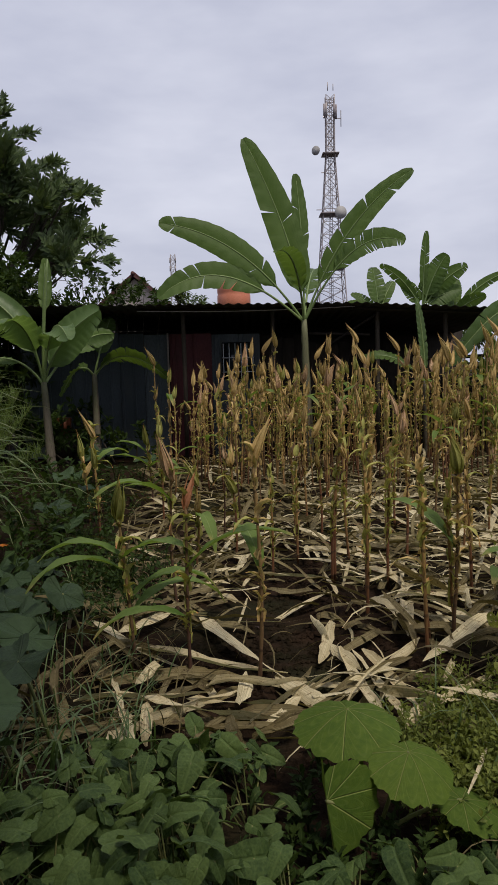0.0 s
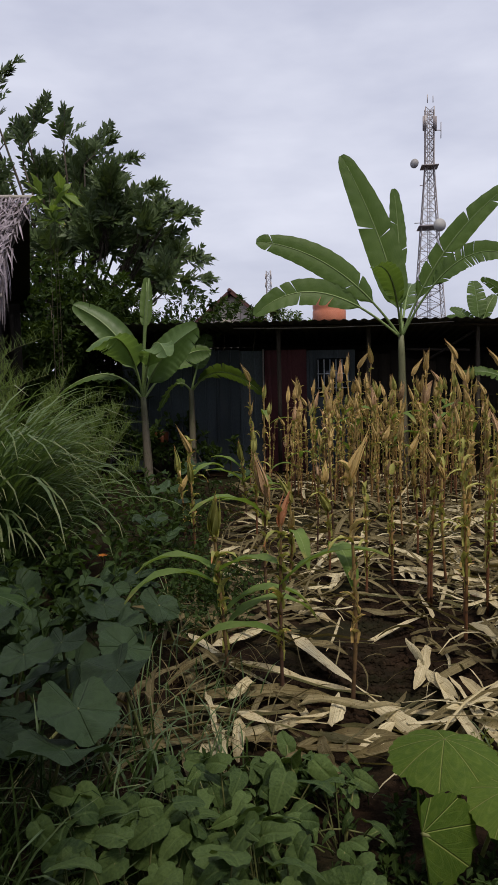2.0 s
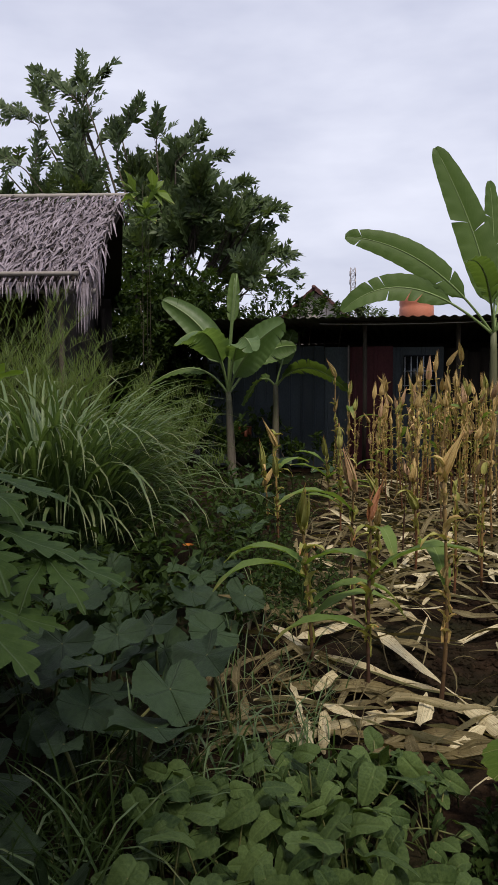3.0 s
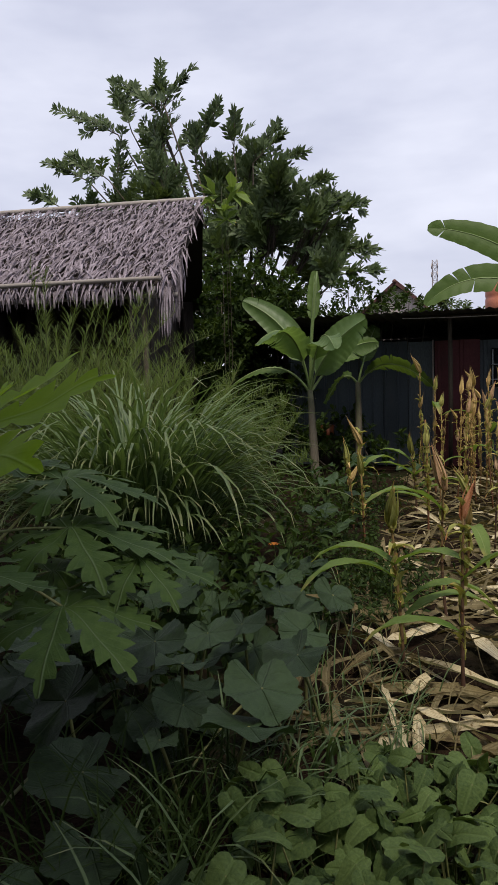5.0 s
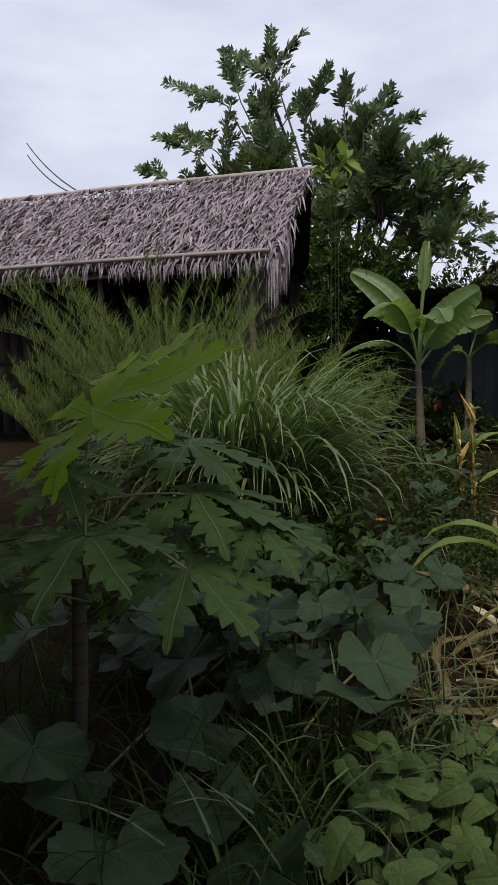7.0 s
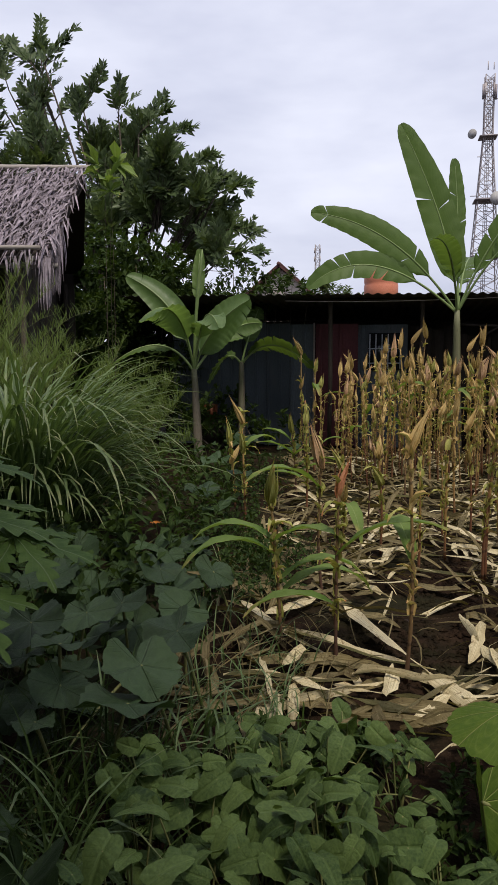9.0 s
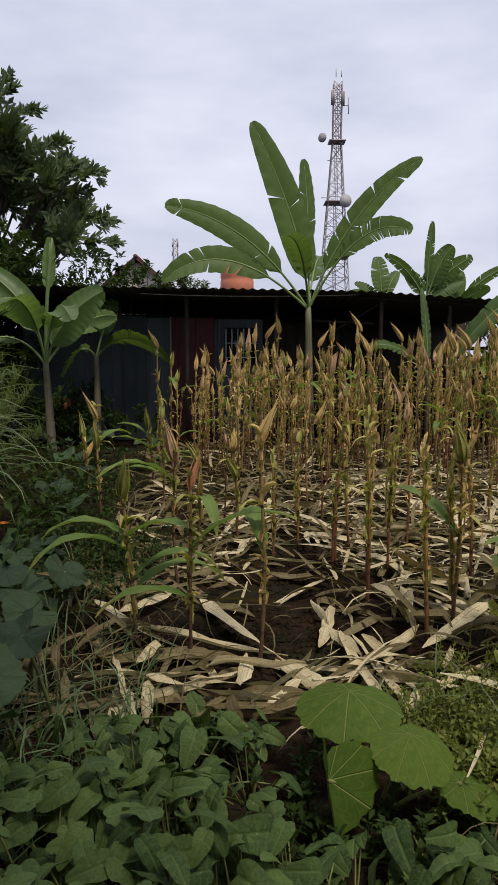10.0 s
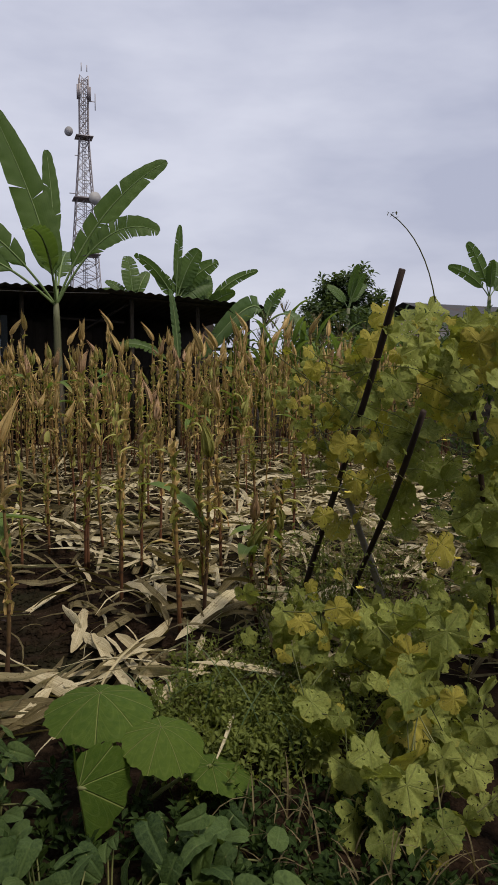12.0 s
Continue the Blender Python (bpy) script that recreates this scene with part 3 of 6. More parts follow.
while placed < 190:
    x, y = rnd.uniform(-1.4, 4.2), 2.6 + 4.6 * rnd.random() ** 1.1
    if not in_plot(x, y) or (bare(x, y) and rnd.random() < 0.85) or x > 0.75 * y + 0.3:
        continue
    long = rnd.uniform(0.3, 0.85)
    wide = rnd.uniform(0.5, 1.3)
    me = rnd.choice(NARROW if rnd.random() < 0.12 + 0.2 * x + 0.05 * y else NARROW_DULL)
    m = pose(x, y, rnd.uniform(0.0, 0.05), rnd.uniform(-9, 9), rnd.uniform(-25, 25), rnd.uniform(0, 360))
    part("dry_leaf", me, None, mulch, m=m @ Matrix.Diagonal((wide, long, 0.5, 1)))
    placed += 1


def litter(count, material, seed, dull):
    """The smaller shreds, past counting."""
    rng = random.Random(seed)
    form = Form()
    k = 0
    while k < count:
        x, y = rng.uniform(-2.6, 6.5), 2.5 + 8.5 * rng.random()
        if not in_plot(x, y) or (bare(x, y) and rng.random() < 0.86):
            continue
        # fewer bright shreds to the left: its shade comes from the colour mix
        if not dull and rng.random() > 0.14 + 0.24 * x + 0.04 * (y - 3):
            continue
        long, yaw = rng.uniform(0.12, 0.62), rng.uniform(0, 360)
        p, side = arch((x, y, rng.uniform(0.0, 0.06)), yaw, long, rng.uniform(-4, 42), rng.uniform(-55, 12), 5, 1.0, 1.4, rng)
        p[:, 2] = np.maximum(p[:, 2], 0.003)
        side = side + np.array([0, 0, rng.uniform(-1.3, 1.3)])
        ribbon(form, p, (0.004 + 0.022 * rng.random() ** 2) * np.array([0.6, 1, 1, 0.8, 0.15]), side, fold=rng.uniform(-0.5, 0.7), rng=rng)
        k += 1
    part("leaf_litter", form, material, mulch, kind="stuff")


litter(2600, STRAW, 11, False)
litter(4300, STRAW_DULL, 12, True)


def clods(count, seed):
    """Crumbs of dug soil, past counting."""
    rng = random.Random(seed)
    form = Form()
    k = 0
    while k < count:
        x, y = rng.uniform(-0.9, 2.4), rng.uniform(2.6, 5.4)
        if not bare(x, y):
            continue
        r = 0.006 + 0.024 * rng.random() ** 2.5
        z = ground_height(x, y) + r * 0.2
        v = []
        for d in ((1, 0, 0), (-1, 0, 0), (0, 1, 0), (0, -1, 0), (0, 0, 1), (0, 0, -1)):
            q = r * rng.uniform(0.6, 1.3)
            v.append((x + d[0] * q + rng.uniform(-0.3, 0.3) * r, y + d[1] * q + rng.uniform(-0.3, 0.3) * r, z + d[2] * q * 0.7))
        form.add(v, [(0, 2, 4), (2, 1, 4), (1, 3, 4), (3, 0, 4), (2, 0, 5), (1, 2, 5), (3, 1, 5), (0, 3, 5)], [(p[0], p[1]) for p in v])
        k += 1
    solid("soil_clods", form.mesh("soil_clods", False), SOIL, "small dark crumbs of dug garden soil", "soil", kind="stuff")


clods(2600, 13)


# ---- maize: stripped stalks with a husked cob near the top ----
def cob_form(length, radius, seed, gap=0.15):
    """A husked cob along +z: overlapping leaf sheaths that close to a ragged tip."""
    rng = random.Random(seed)
    form = Form()
    s = np.linspace(0, 1, 9)
    prof = 0.9 * radius * np.clip(np.sin(np.pi * np.clip(s**0.72, 0.04, 1)) ** 1.1, 0.07, 1)
    bend = rng.uniform(-0.06, 0.06)
    p = np.stack([bend * s * s, 0 * s, s * length], 1)
    tube(form, p, prof, 8)
    for k in range(6):
        a = k * 60 + rng.uniform(-22, 22)
        q = np.radians(a)
        out = np.array([math.cos(q), math.sin(q), 0])
        n = 7
        t = np.linspace(0, 1, n)
        reach = rng.uniform(0.72, 1.22) * length
        rr = radius * (0.12 + 0.95 * np.sin(np.pi * np.clip(t**0.72, 0, 1))) + 0.022 * t**3 * rng.uniform(-0.5, 0.75)
        line = out[None] * rr[:, None] + np.stack([bend * t * t, 0 * t, t * reach], 1)
        ribbon(form, line, radius * 0.75 * np.array([0.5, 1, 1, 0.75, 0.45, 0.2, 0.04]), np.cross((0, 0, 1), out), fold=0.0, cross=2, curl=0.55, rng=rng)
    return form


def maize_plant(height, seed, green=0.0, cobs=1, leaves=0, dark=False, red=False, lean=3.0, yaws=()):
    rng = random.Random(seed)
    plant = thing("maize_plant", "topped maize stalk with a dry husked cob standing in soil", "maize plant", group="maize in the plot")
    stalk = Form()
    n = 12
    s = np.linspace(0, 1, n)
    wob = rng.uniform(-1, 1), rng.uniform(-1, 1)
    line = np.stack([0.02 * wob[0] * np.sin(s * 4) + math.radians(lean) * rng.uniform(-1, 1) * s * height, 0.02 * wob[1] * np.sin(s * 3.2), s * height - 0.03], 1)
    tube(stalk, line, np.linspace(0.0098, 0.0062, n) * (1 + 0.3 * (np.arange(n) % 2)), 6)
    for k in range(3, n - 1):
        if rng.random() < 0.75:
            yaw = rng.uniform(0, 360)
            long = rng.uniform(0.04, 0.11)
            p, side = arch(line[k], yaw, long, 68, rng.uniform(-60, 50), 4, 1.2, 0, rng)
            ribbon(stalk, p, 0.011 * np.array([1, 1, 0.7, 0.2]), side, 0.4, rng=rng)
    part("stalk", stalk, STALK_DARK if dark else STALK, plant)
    for k in range(cobs):
        j = n - 1 - (k * 3)
        long = rng.uniform(0.15, 0.27)
        cob = cob_form(long * (0.72 if red else 1.0), rng.uniform(0.014, 0.023) * (0.8 if red else 1.0), seed * 7 + k)
        m = pose(*line[j], rng.gauss(0, 13), rng.gauss(0, 13), rng.uniform(0, 360)) if k == 0 else pose(*line[j], rng.uniform(8, 38), 0, rng.uniform(0, 360))
        mat = HUSK_RED if red else HUSK_GREEN if rng.random() < green else HUSK_PINK if rng.random() < 0.35 else HUSK
        part("cob", cob, mat, plant, "cob with a red-tipped green husk" if red else "", m @ Matrix.Translation((0, 0, -0.04)))
    for k in range(leaves):
        j = rng.randint(4, n - 3)
        p, side = arch(line[j], yaws[k] if k < len(yaws) else rng.uniform(0, 360), rng.uniform(0.4, 0.64), rng.uniform(25, 52), rng.uniform(-75, -5), 9, 1.2, 0.4, rng)
        blade = Form()
        ribbon(blade, p, 0.046 * np.clip(np.sin(np.linspace(0.25, 3.1, 9)) + 0.1, 0.05, 1), side, 0.35, 2, 0.006, rng=rng)
        part("leaf", blade, MAIZE, plant, "green maize leaf")
    scraps = Form()
    for k in range(rng.randint(16, 28)):
        j = rng.randint(3, n - 1)
        p, side = arch(line[j] + np.array([rng.uniform(-0.008, 0.008), 0, rng.uniform(-0.05, 0.05)]), rng.uniform(0, 360), rng.uniform(0.04, 0.12), 84, rng.uniform(-30, 88), 5, 1.3, 0.8, rng)
        ribbon(scraps, p, rng.uniform(0.009, 0.024) * np.array([0.8, 1, 0.9, 0.6, 0.1]), side, 0.7, 2, 0.003, curl=0.3, rng=rng)
    part("sheath", scraps, HUSK_GREEN if rng.random() < 0.34 + green else HUSK, plant, kind="stuff")
    for k in range(rng.randint(1, 2)):
        j = rng.randint(6, n - 2)
        p, side = arch(line[j], rng.uniform(0, 360), rng.uniform(0.12, 0.26), 55, rng.uniform(-90, -40), 6, 1.0, 0.8, rng)
        blade = Form()
        ribbon(blade, p, 0.014 * np.array([0.8, 1, 1, 0.8, 0.5, 0.1]), side, 0.6, 2, 0.004, rng=rng)
        part("dry_sheath", blade, HUSK_GREEN if rng.random() < 0.4 + green else HUSK, plant)
    return plant


# single plants at the near edge: place, height, then kind
NEAR_PLANTS = [
    (-0.60, 3.42, 0.82, "leafy"), (-0.31, 3.27, 0.90, "red"), (0.02, 3.14, 1.12, "dark"), (-0.45, 4.14, 0.90, "dark"),
    (0.56, 4.74, 1.00, "bare"), (0.74, 4.37, 1.05, "bare"), (0.90, 3.47, 0.90, "bare"), (1.09, 3.69, 0.98, "dark"),
    (0.54, 6.50, 1.40, "dry"), (0.74, 5.15, 1.20, "dry"), (-1.32, 6.03, 0.98, "green"), (-1.57, 6.72, 0.72, "dry"),
    (-1.05, 7.48, 0.75, "leafy"), (-0.84, 6.64, 0.92, "green"), (0.96, 3.67, 1.02, "bare"), (1.12, 3.74, 0.85, "bare"),
    (1.34, 3.47, 0.66, "green"), (1.72, 4.07, 0.60, "green"), (0.67, 3.97, 1.12, "bare"), (0.58, 4.76, 1.22, "bare"),
]
NEAR_PLANTS += [(0.36, 5.3, 0.80, "bare"), (0.92, 4.6, 0.95, "bare"), (1.18, 5.2, 1.05, "dry"), (1.42, 4.4, 0.85, "bare"), (1.62, 5.7, 1.10, "dry"), (1.86, 4.9, 0.9, "bare"), (2.05, 5.9, 1.0, "dry"), (2.3, 5.2, 0.9, "bare"),
                (0.15, 4.9, 0.75, "bare"), (-0.12, 5.4, 0.8, "dry"), (-0.42, 5.0, 0.72, "green"), (0.62, 6.0, 0.95, "dry"), (1.32, 6.3, 1.1, "dry"), (1.52, 3.85, 0.7, "bare")]
STYLE = {
    "leafy": dict(green=1.0, cobs=1, leaves=5, dark=True, yaws=(88, -80, 120, -60, -115)), "red": dict(green=1.0, cobs=1, leaves=2, dark=True, red=True), "dark": dict(green=0.2, cobs=1, leaves=1, dark=True),
    "dry": dict(green=0.2, cobs=2), "bare": dict(green=0.3, cobs=0), "green": dict(green=0.8, cobs=2, leaves=1),
}
for i, (x, y, h, style) in enumerate(NEAR_PLANTS):
    maize_plant(h, 300 + i, lean=4, **STYLE[style]).matrix_basis = at(x, y)

KINDS = [maize_plant(1.32 + 0.055 * (i % 6), 20 + i, green=0.12 + 0.4 * (i % 4 == 0), cobs=1 + i % 2, leaves=int(i % 5 == 0), dark=i % 4 == 3) for i in range(14)]
for i, k in enumerate(KINDS):
    k.matrix_basis = at(-1.0 + 0.42 * i, 9.0 + rnd.uniform(-0.2, 0.2), 0, rnd.uniform(0, 360), rnd.uniform(0.95, 1.1))
for row in range(5):
    y0 = 8.55 + 0.52 * row
    x = -1.75 + 0.1 * row
    while x < 6.4 + 0.1 * row:
        x += rnd.uniform(0.07, 0.18)
        if x < -0.75 and rnd.random() < 0.78:
            continue
        copy_thing(rnd.choice(KINDS), at(x, y0 + rnd.uniform(-0.16, 0.16), 0, rnd.uniform(0, 360), rnd.uniform(0.72, 1.12) * (0.84 if x < -0.3 else 1.0), rnd.uniform(-2.5, 2.5), rnd.uniform(-2.5, 2.5)))
for x, y, size in [(-0.7, 7.9, 0.85), (-0.2, 7.7, 0.95), (0.25, 8.0, 0.95), (0.1, 7.0, 0.86), (0.85, 7.7, 1.0), (1.2, 7.0, 0.9), (1.5, 7.8, 1.0), (1.1, 5.9, 0.86), (1.75, 6.2, 0.9), (2.1, 7.2, 0.95),
                   (2.4, 6.3, 0.85), (2.6, 7.7, 1.0), (2.1, 5.4, 0.75), (3.1, 6.9, 0.9), (3.4, 7.7, 0.98), (3.9, 7.3, 0.95), (1.5, 5.2, 0.8), (4.4, 7.8, 0.95), (0.35, 5.7, 0.85), (-0.3, 6.0, 0.78)]:
    for _ in range(1 + (y > 6.8)):
        copy_thing(rnd.choice(KINDS), at(x + rnd.uniform(-0.22, 0.22), y + rnd.uniform(-0.3, 0.3), 0, rnd.uniform(0, 360), size * rnd.uniform(0.88, 1.06), rnd.uniform(-4, 4), rnd.uniform(-4, 4)))


# ---- bananas ----
def banana_leaf(plant, base, ctrl, tip, half, across, tears=6, seed=0, material=None, stalk=0.2, fold=0.3, label=""):
    """Midrib from base over ctrl to tip; the blade begins at the share stalk of its length; across: the direction of its width."""
    rng = random.Random(seed)
    line = bez(base, ctrl, tip, 40)
    rib = Form()
    tube(rib, line[:38], np.linspace(0.021, 0.005, 38), 6)
    leafpart = None
    t = tangents(line)
    side = unit(np.asarray(across, float)[None] - (t * np.asarray(across, float)).sum(1, keepdims=True) * t)
    up = np.cross(side, t)
    up = up * np.sign(up[len(up) // 2][2] + 1e-6)
    blade = Form()
    first = int(stalk * 40)
    s = (np.arange(40) - first) / (39 - first)
    width = half * np.clip(np.sin(np.pi * np.clip(s, 0.001, 1) ** 0.72) ** 0.45, 0.03, 1)
    width = width * np.where(s > 0.93, np.clip((1.02 - s) / 0.09, 0.1, 1), 1)
    for hand in (-1, 1):
        cuts = sorted({first, 39, *[rng.randint(first + 3, 37) for _ in range(tears)]})
        for a, b in zip(cuts[:-1], cuts[1:]):
            if b - a < 1:
                continue
            rows = np.arange(a, b + 1)
            droop = rng.uniform(-0.12, 0.10)
            shrink = rng.uniform(0.1, 0.9) / (b - a)
            out = []
            for c in np.linspace(0, 1, 5):
                centre = rows.mean()
                where = centre + (rows - centre) * (1 - shrink * c * c) + 2.2 * c * 0.6
                where = np.clip(where, 0, 39)
                mid = np.stack([np.interp(where, np.arange(40), line[:, i]) for i in range(3)], 1)
                w = np.interp(rows, np.arange(40), width)
                lift = w * (fold * c - 0.35 * fold * c * c * 2 + droop * c * c) + 0.012 * np.sin(rows * 2.1 + hand) * c
                out.append(mid + side[rows] * (hand * w * c)[:, None] + up[rows] * lift[:, None])
            v = np.stack(out, 1)
            uv = np.stack(np.broadcast_arrays(0.5 + 0.5 * hand * np.linspace(0, 1, 5)[None], s[rows][:, None]), -1)
            blade.add(v, grid_faces(len(rows), 5), uv)
    leafpart = part("leaf", blade, material or BANANA, plant, label)
    part("midrib", rib, BANANA_RIB, leafpart)


def banana_trunk(plant, height, r0, r1, lean=(0, 0), material=None):
    form = Form()
    s = np.linspace(0, 1, 10)
    p = np.stack([lean[0] * s, lean[1] * s, s * height - 0.05], 1)
    tube(form, p, np.linspace(r0, r1, 10) * (1 + 0.05 * np.sin(s * 23)), 12)
    for k in range(7):
        a = k * 2.3
        q = np.array([math.cos(a), math.sin(a), 0])
        line = p[2:9] + q * (np.linspace(r0, r1, 10)[2:9, None] + 0.004)
        ribbon(form, line, r1 * 0.8 * np.linspace(1, 0.3, 7), np.cross((0, 0, 1), q), curl=-0.3)
    part("trunk", form, material or BANANA_STEM, plant)


# the tall one in front of the shed
big = thing("banana_plant", "tall banana plant with broad torn green leaves before a shed", "banana plant", at(0.93, 10.75), "banana plants")
banana_trunk(big, 2.25, 0.085, 0.042, (-0.05, 0))
C = np.array([-0.05, 0, 2.15])
for base, ctrl, tip, half, across, tears, st in [
    ((0, 0, 0), (-0.03, 0.05, 1.10), (-0.86, 0.10, 2.74), 0.255, (0.9, 0.10, 0.35), 1, 0.18),
    ((0, 0, 0), (-0.90, -0.15, 1.34), (-2.12, -0.30, 1.46), 0.22, (0.40, 0.25, 1.0), 2, 0.22),
    ((0, 0, 0), (-1.28, -0.3, 1.18), (-2.15, -0.45, 0.36), 0.21, (0.05, 0.35, 1.0), 3, 0.24),
    ((0, 0, 0), (0.54, -0.1, 1.52), (1.60, -0.2, 2.16), 0.18, (-0.75, 0.25, 0.75), 4, 0.18),
    ((0, 0, 0), (0.04, 0.3, 1.2), (-0.07, 0.4, 2.29), 0.13, (1, 0.3, 0), 1, 0.42),
    ((0, 0, 0), (0.70, -0.2, 1.45), (1.42, -0.5, 1.08), 0.19, (-0.1, 0.4, 1.0), 9, 0.3),
    ((0, 0, 0), (-0.12, -0.6, 1.05), (-0.45, -1.4, 0.85), 0.16, (1, -0.2, 0.35), 5, 0.25),
    ((0, 0, 0), (0.15, 0.8, 0.95), (0.35, 1.6, 1.0), 0.16, (1, 0.3, 0.1), 6, 0.25),
]:
    banana_leaf(big, C + base, C + np.array(ctrl), C + np.array(tip), half, across, tears, int(half * 1000 + tears), None, st)

# the younger one at the dark corner
young = thing("banana_plant", "young banana plant with a furled leaf in a shady corner", "banana plant", at(-2.90, 10.2), "banana plants")
banana_trunk(young, 1.40, 0.075, 0.042, (-0.06, 0))
C = np.array([-0.06, 0, 1.3])
for base, ctrl, tip, half, across, tears, st, mat in [
    ((0, 0, 0), (-0.08, -0.35, 1.35), (-0.55, -0.85, 0.72), 0.30, (0.85, -0.45, 0.45), 2, 0.20, BANANA_PALE),
    ((0, 0, 0), (-0.15, 0.1, 1.05), (-1.08, 0.1, 1.46), 0.22, (0.45, 0.25, 0.9), 2, 0.24, BANANA_PALE),
    ((0, 0, 0), (0.22, -0.1, 0.72), (0.92, -0.3, 1.04), 0.29, (-0.55, 0.30, 0.85), 2, 0.18, BANANA_PALE),
    ((0, 0, 0), (0.22, -0.25, 1.25), (0.55, -0.65, 0.62), 0.22, (0.8, 0.3, 0.35), 3, 0.24, BANANA_PALE),
    ((0, 0, 0), (-0.40, -0.2, 0.75), (-1.18, -0.4, 0.10), 0.15, (0.1, 0.9, 0.3), 4, 0.3, BANANA),
    ((0, 0, 0), (0.45, 0.5, 0.85), (0.9, 0.8, 0.75), 0.20, (0.2, 0.6, 0.6), 4, 0.3, BANANA),
    ((0, 0, 0), (-0.02, 0.3, 1.1), (-0.04, 0.55, 1.90), 0.10, (1, 0.2, 0.1), 1, 0.5, BANANA),
]:
    banana_leaf(young, C + base, C + np.array(ctrl), C + np.array(tip), half, across, tears, int(half * 900 + tears), mat, st, -0.9)
furl = Form()
tube(furl, bez(C, C + np.array([0.05, -0.1, 0.9]), C + np.array([0.18, -0.12, 1.78]), 10), np.linspace(0.022, 0.03, 10) * np.array([1, 1, 1, 1, 1, 1, 1, 0.9, 0.7, 0.3]), 7)
part("furled_leaf", furl, BANANA_RIB, young, "pale furled new leaf")

sucker = thing("banana_plant", "small banana sucker with a drooping leaf by the panels", "banana plant", at(-2.45, 11.25), "banana plants")
banana_trunk(sucker, 1.5, 0.07, 0.04)
C = np.array([0, 0, 1.4])
for ctrl, tip, half, across, st in [((0.45, -0.1, 0.65), (1.22, -0.35, -0.05), 0.2, (0.35, -0.75, 0.5), 0.12), ((-0.2, -0.1, 0.4), (-0.5, -0.2, -0.3), 0.16, (0.3, 0.8, 0.3), 0.2), ((0.1, 0.2, 0.6), (0.25, 0.3, 0.95), 0.16, (1, 0.2, 0), 0.3)]:
    banana_leaf(sucker, C, C + np.array(ctrl), C + np.array(tip), half, across, 6, int(half * 700), None, st)


def ragged_banana(x, y, height, tips, seed):
    """Leaves given by the reach of their tips: sideways, up, half width."""
    rng = random.Random(seed)
    plant = thing("banana_plant", "banana plant with ragged dark leaves rising beyond the shed", "banana plant", at(x, y), "banana plants")
    banana_trunk(plant, height, 0.1, 0.06)
    top = np.array([0, 0, height - 0.1])
    for k, (dx, dz, half) in enumerate(tips):
        dy = rng.uniform(-0.5, 0.5)
        ctrl = np.array([dx * 0.35, dy * 0.4, dz * 0.62 + 0.12 * abs(dx)])
        banana_leaf(plant, top, top + ctrl, top + np.array([dx, dy, dz]), half, (-dz, rng.uniform(-0.5, 0.7), dx + 0.25), rng.randint(2, 5), seed * 10 + k, None, 0.2)


ragged_banana(4.35, 17.5, 2.85, [(0.10, 1.95, 0.11), (0.55, 1.35, 0.26), (1.10, 1.10, 0.22), (-1.05, 1.15, 0.14), (1.0, 0.55, 0.26), (-0.5, 0.75, 0.2), (0.3, 0.8, 0.3)], 61)
ragged_banana(3.35, 17.8, 2.75, [(-0.65, 0.65, 0.14), (-0.1, 1.3, 0.24), (-0.85, 0.35, 0.14), (0.45, 0.95, 0.17), (0.15, 0.8, 0.12)], 62)
ragged_banana(5.15, 17.7, 2.7, [(1.45, 1.12, 0.13), (-0.4, 0.7, 0.2), (0.7, 0.5, 0.18), (0.2, 1.0, 0.2)], 63)
ragged_banana(15.9, 20.0, 3.7, [(-1.05, 1.75, 0.24), (-1.7, 0.95, 0.2), (0.6, 1.3, 0.24), (1.2, 0.8, 0.2), (-0.3, 1.2, 0.2)], 64)
ragged_banana(17.4, 20.6, 3.8, [(-0.9, 1.1, 0.2), (0.2, 1.5, 0.24), (1.1, 1.0, 0.2), (-1.3, 0.5, 0.2)], 65)
ragged_banana(11.6, 22.0, 3.25, [(0.1, 1.5, 0.16), (-0.7, 0.8, 0.18), (0.8, 0.9, 0.18), (0.4, 1.2, 0.18)], 66)

# a leaning banana at the open end of the shed, with one long bright leaf
leaner = thing("banana_plant", "banana plant with one long leaf arching over the dry maize", "banana plant", at(4.25, 10.9), "banana plants")
banana_trunk(leaner, 2.0, 0.07, 0.05, (-0.05, 0))
C = np.array([-0.05, 0, 1.95])
for ctrl, tip, half, across, mat, st in [((-0.10, -0.2, 0.85), (-1.15, -0.3, -0.50), 0.18, (0.7, 0.15, -0.7), BANANA_PALE, 0.2), ((0.15, 0.1, 0.5), (0.32, -0.1, 0.62), 0.13, (1, 0.2, 0), BANANA_PALE, 0.2), ((0.4, -0.2, 0.55), (0.62, -0.35, -0.25), 0.13, (0.9, 0.3, 0.3), BANANA_PALE, 0.3), ((0.2, 0.5, 0.4), (0.4, 1.0, 0.4), 0.16, (1, 0, 0.2), BANANA, 0.2)]:
    banana_leaf(leaner, C, C + np.array(ctrl), C + np.array(tip), half, across, 4, int(half * 500), mat, st)
shoot = thing("banana_plant", "slim banana shoot with a furled upright leaf", "banana plant", at(2.8, 10.9), "banana plants")
banana_trunk(shoot, 1.3, 0.05, 0.035, (-0.04, 0))
banana_leaf(shoot, np.array([-0.04, 0, 1.2]), np.array([-0.06, 0, 1.9]), np.array([-0.18, 0, 2.5]), 0.075, (1, 0.3, 0), 1, 9, BANANA_PALE, 0.12)
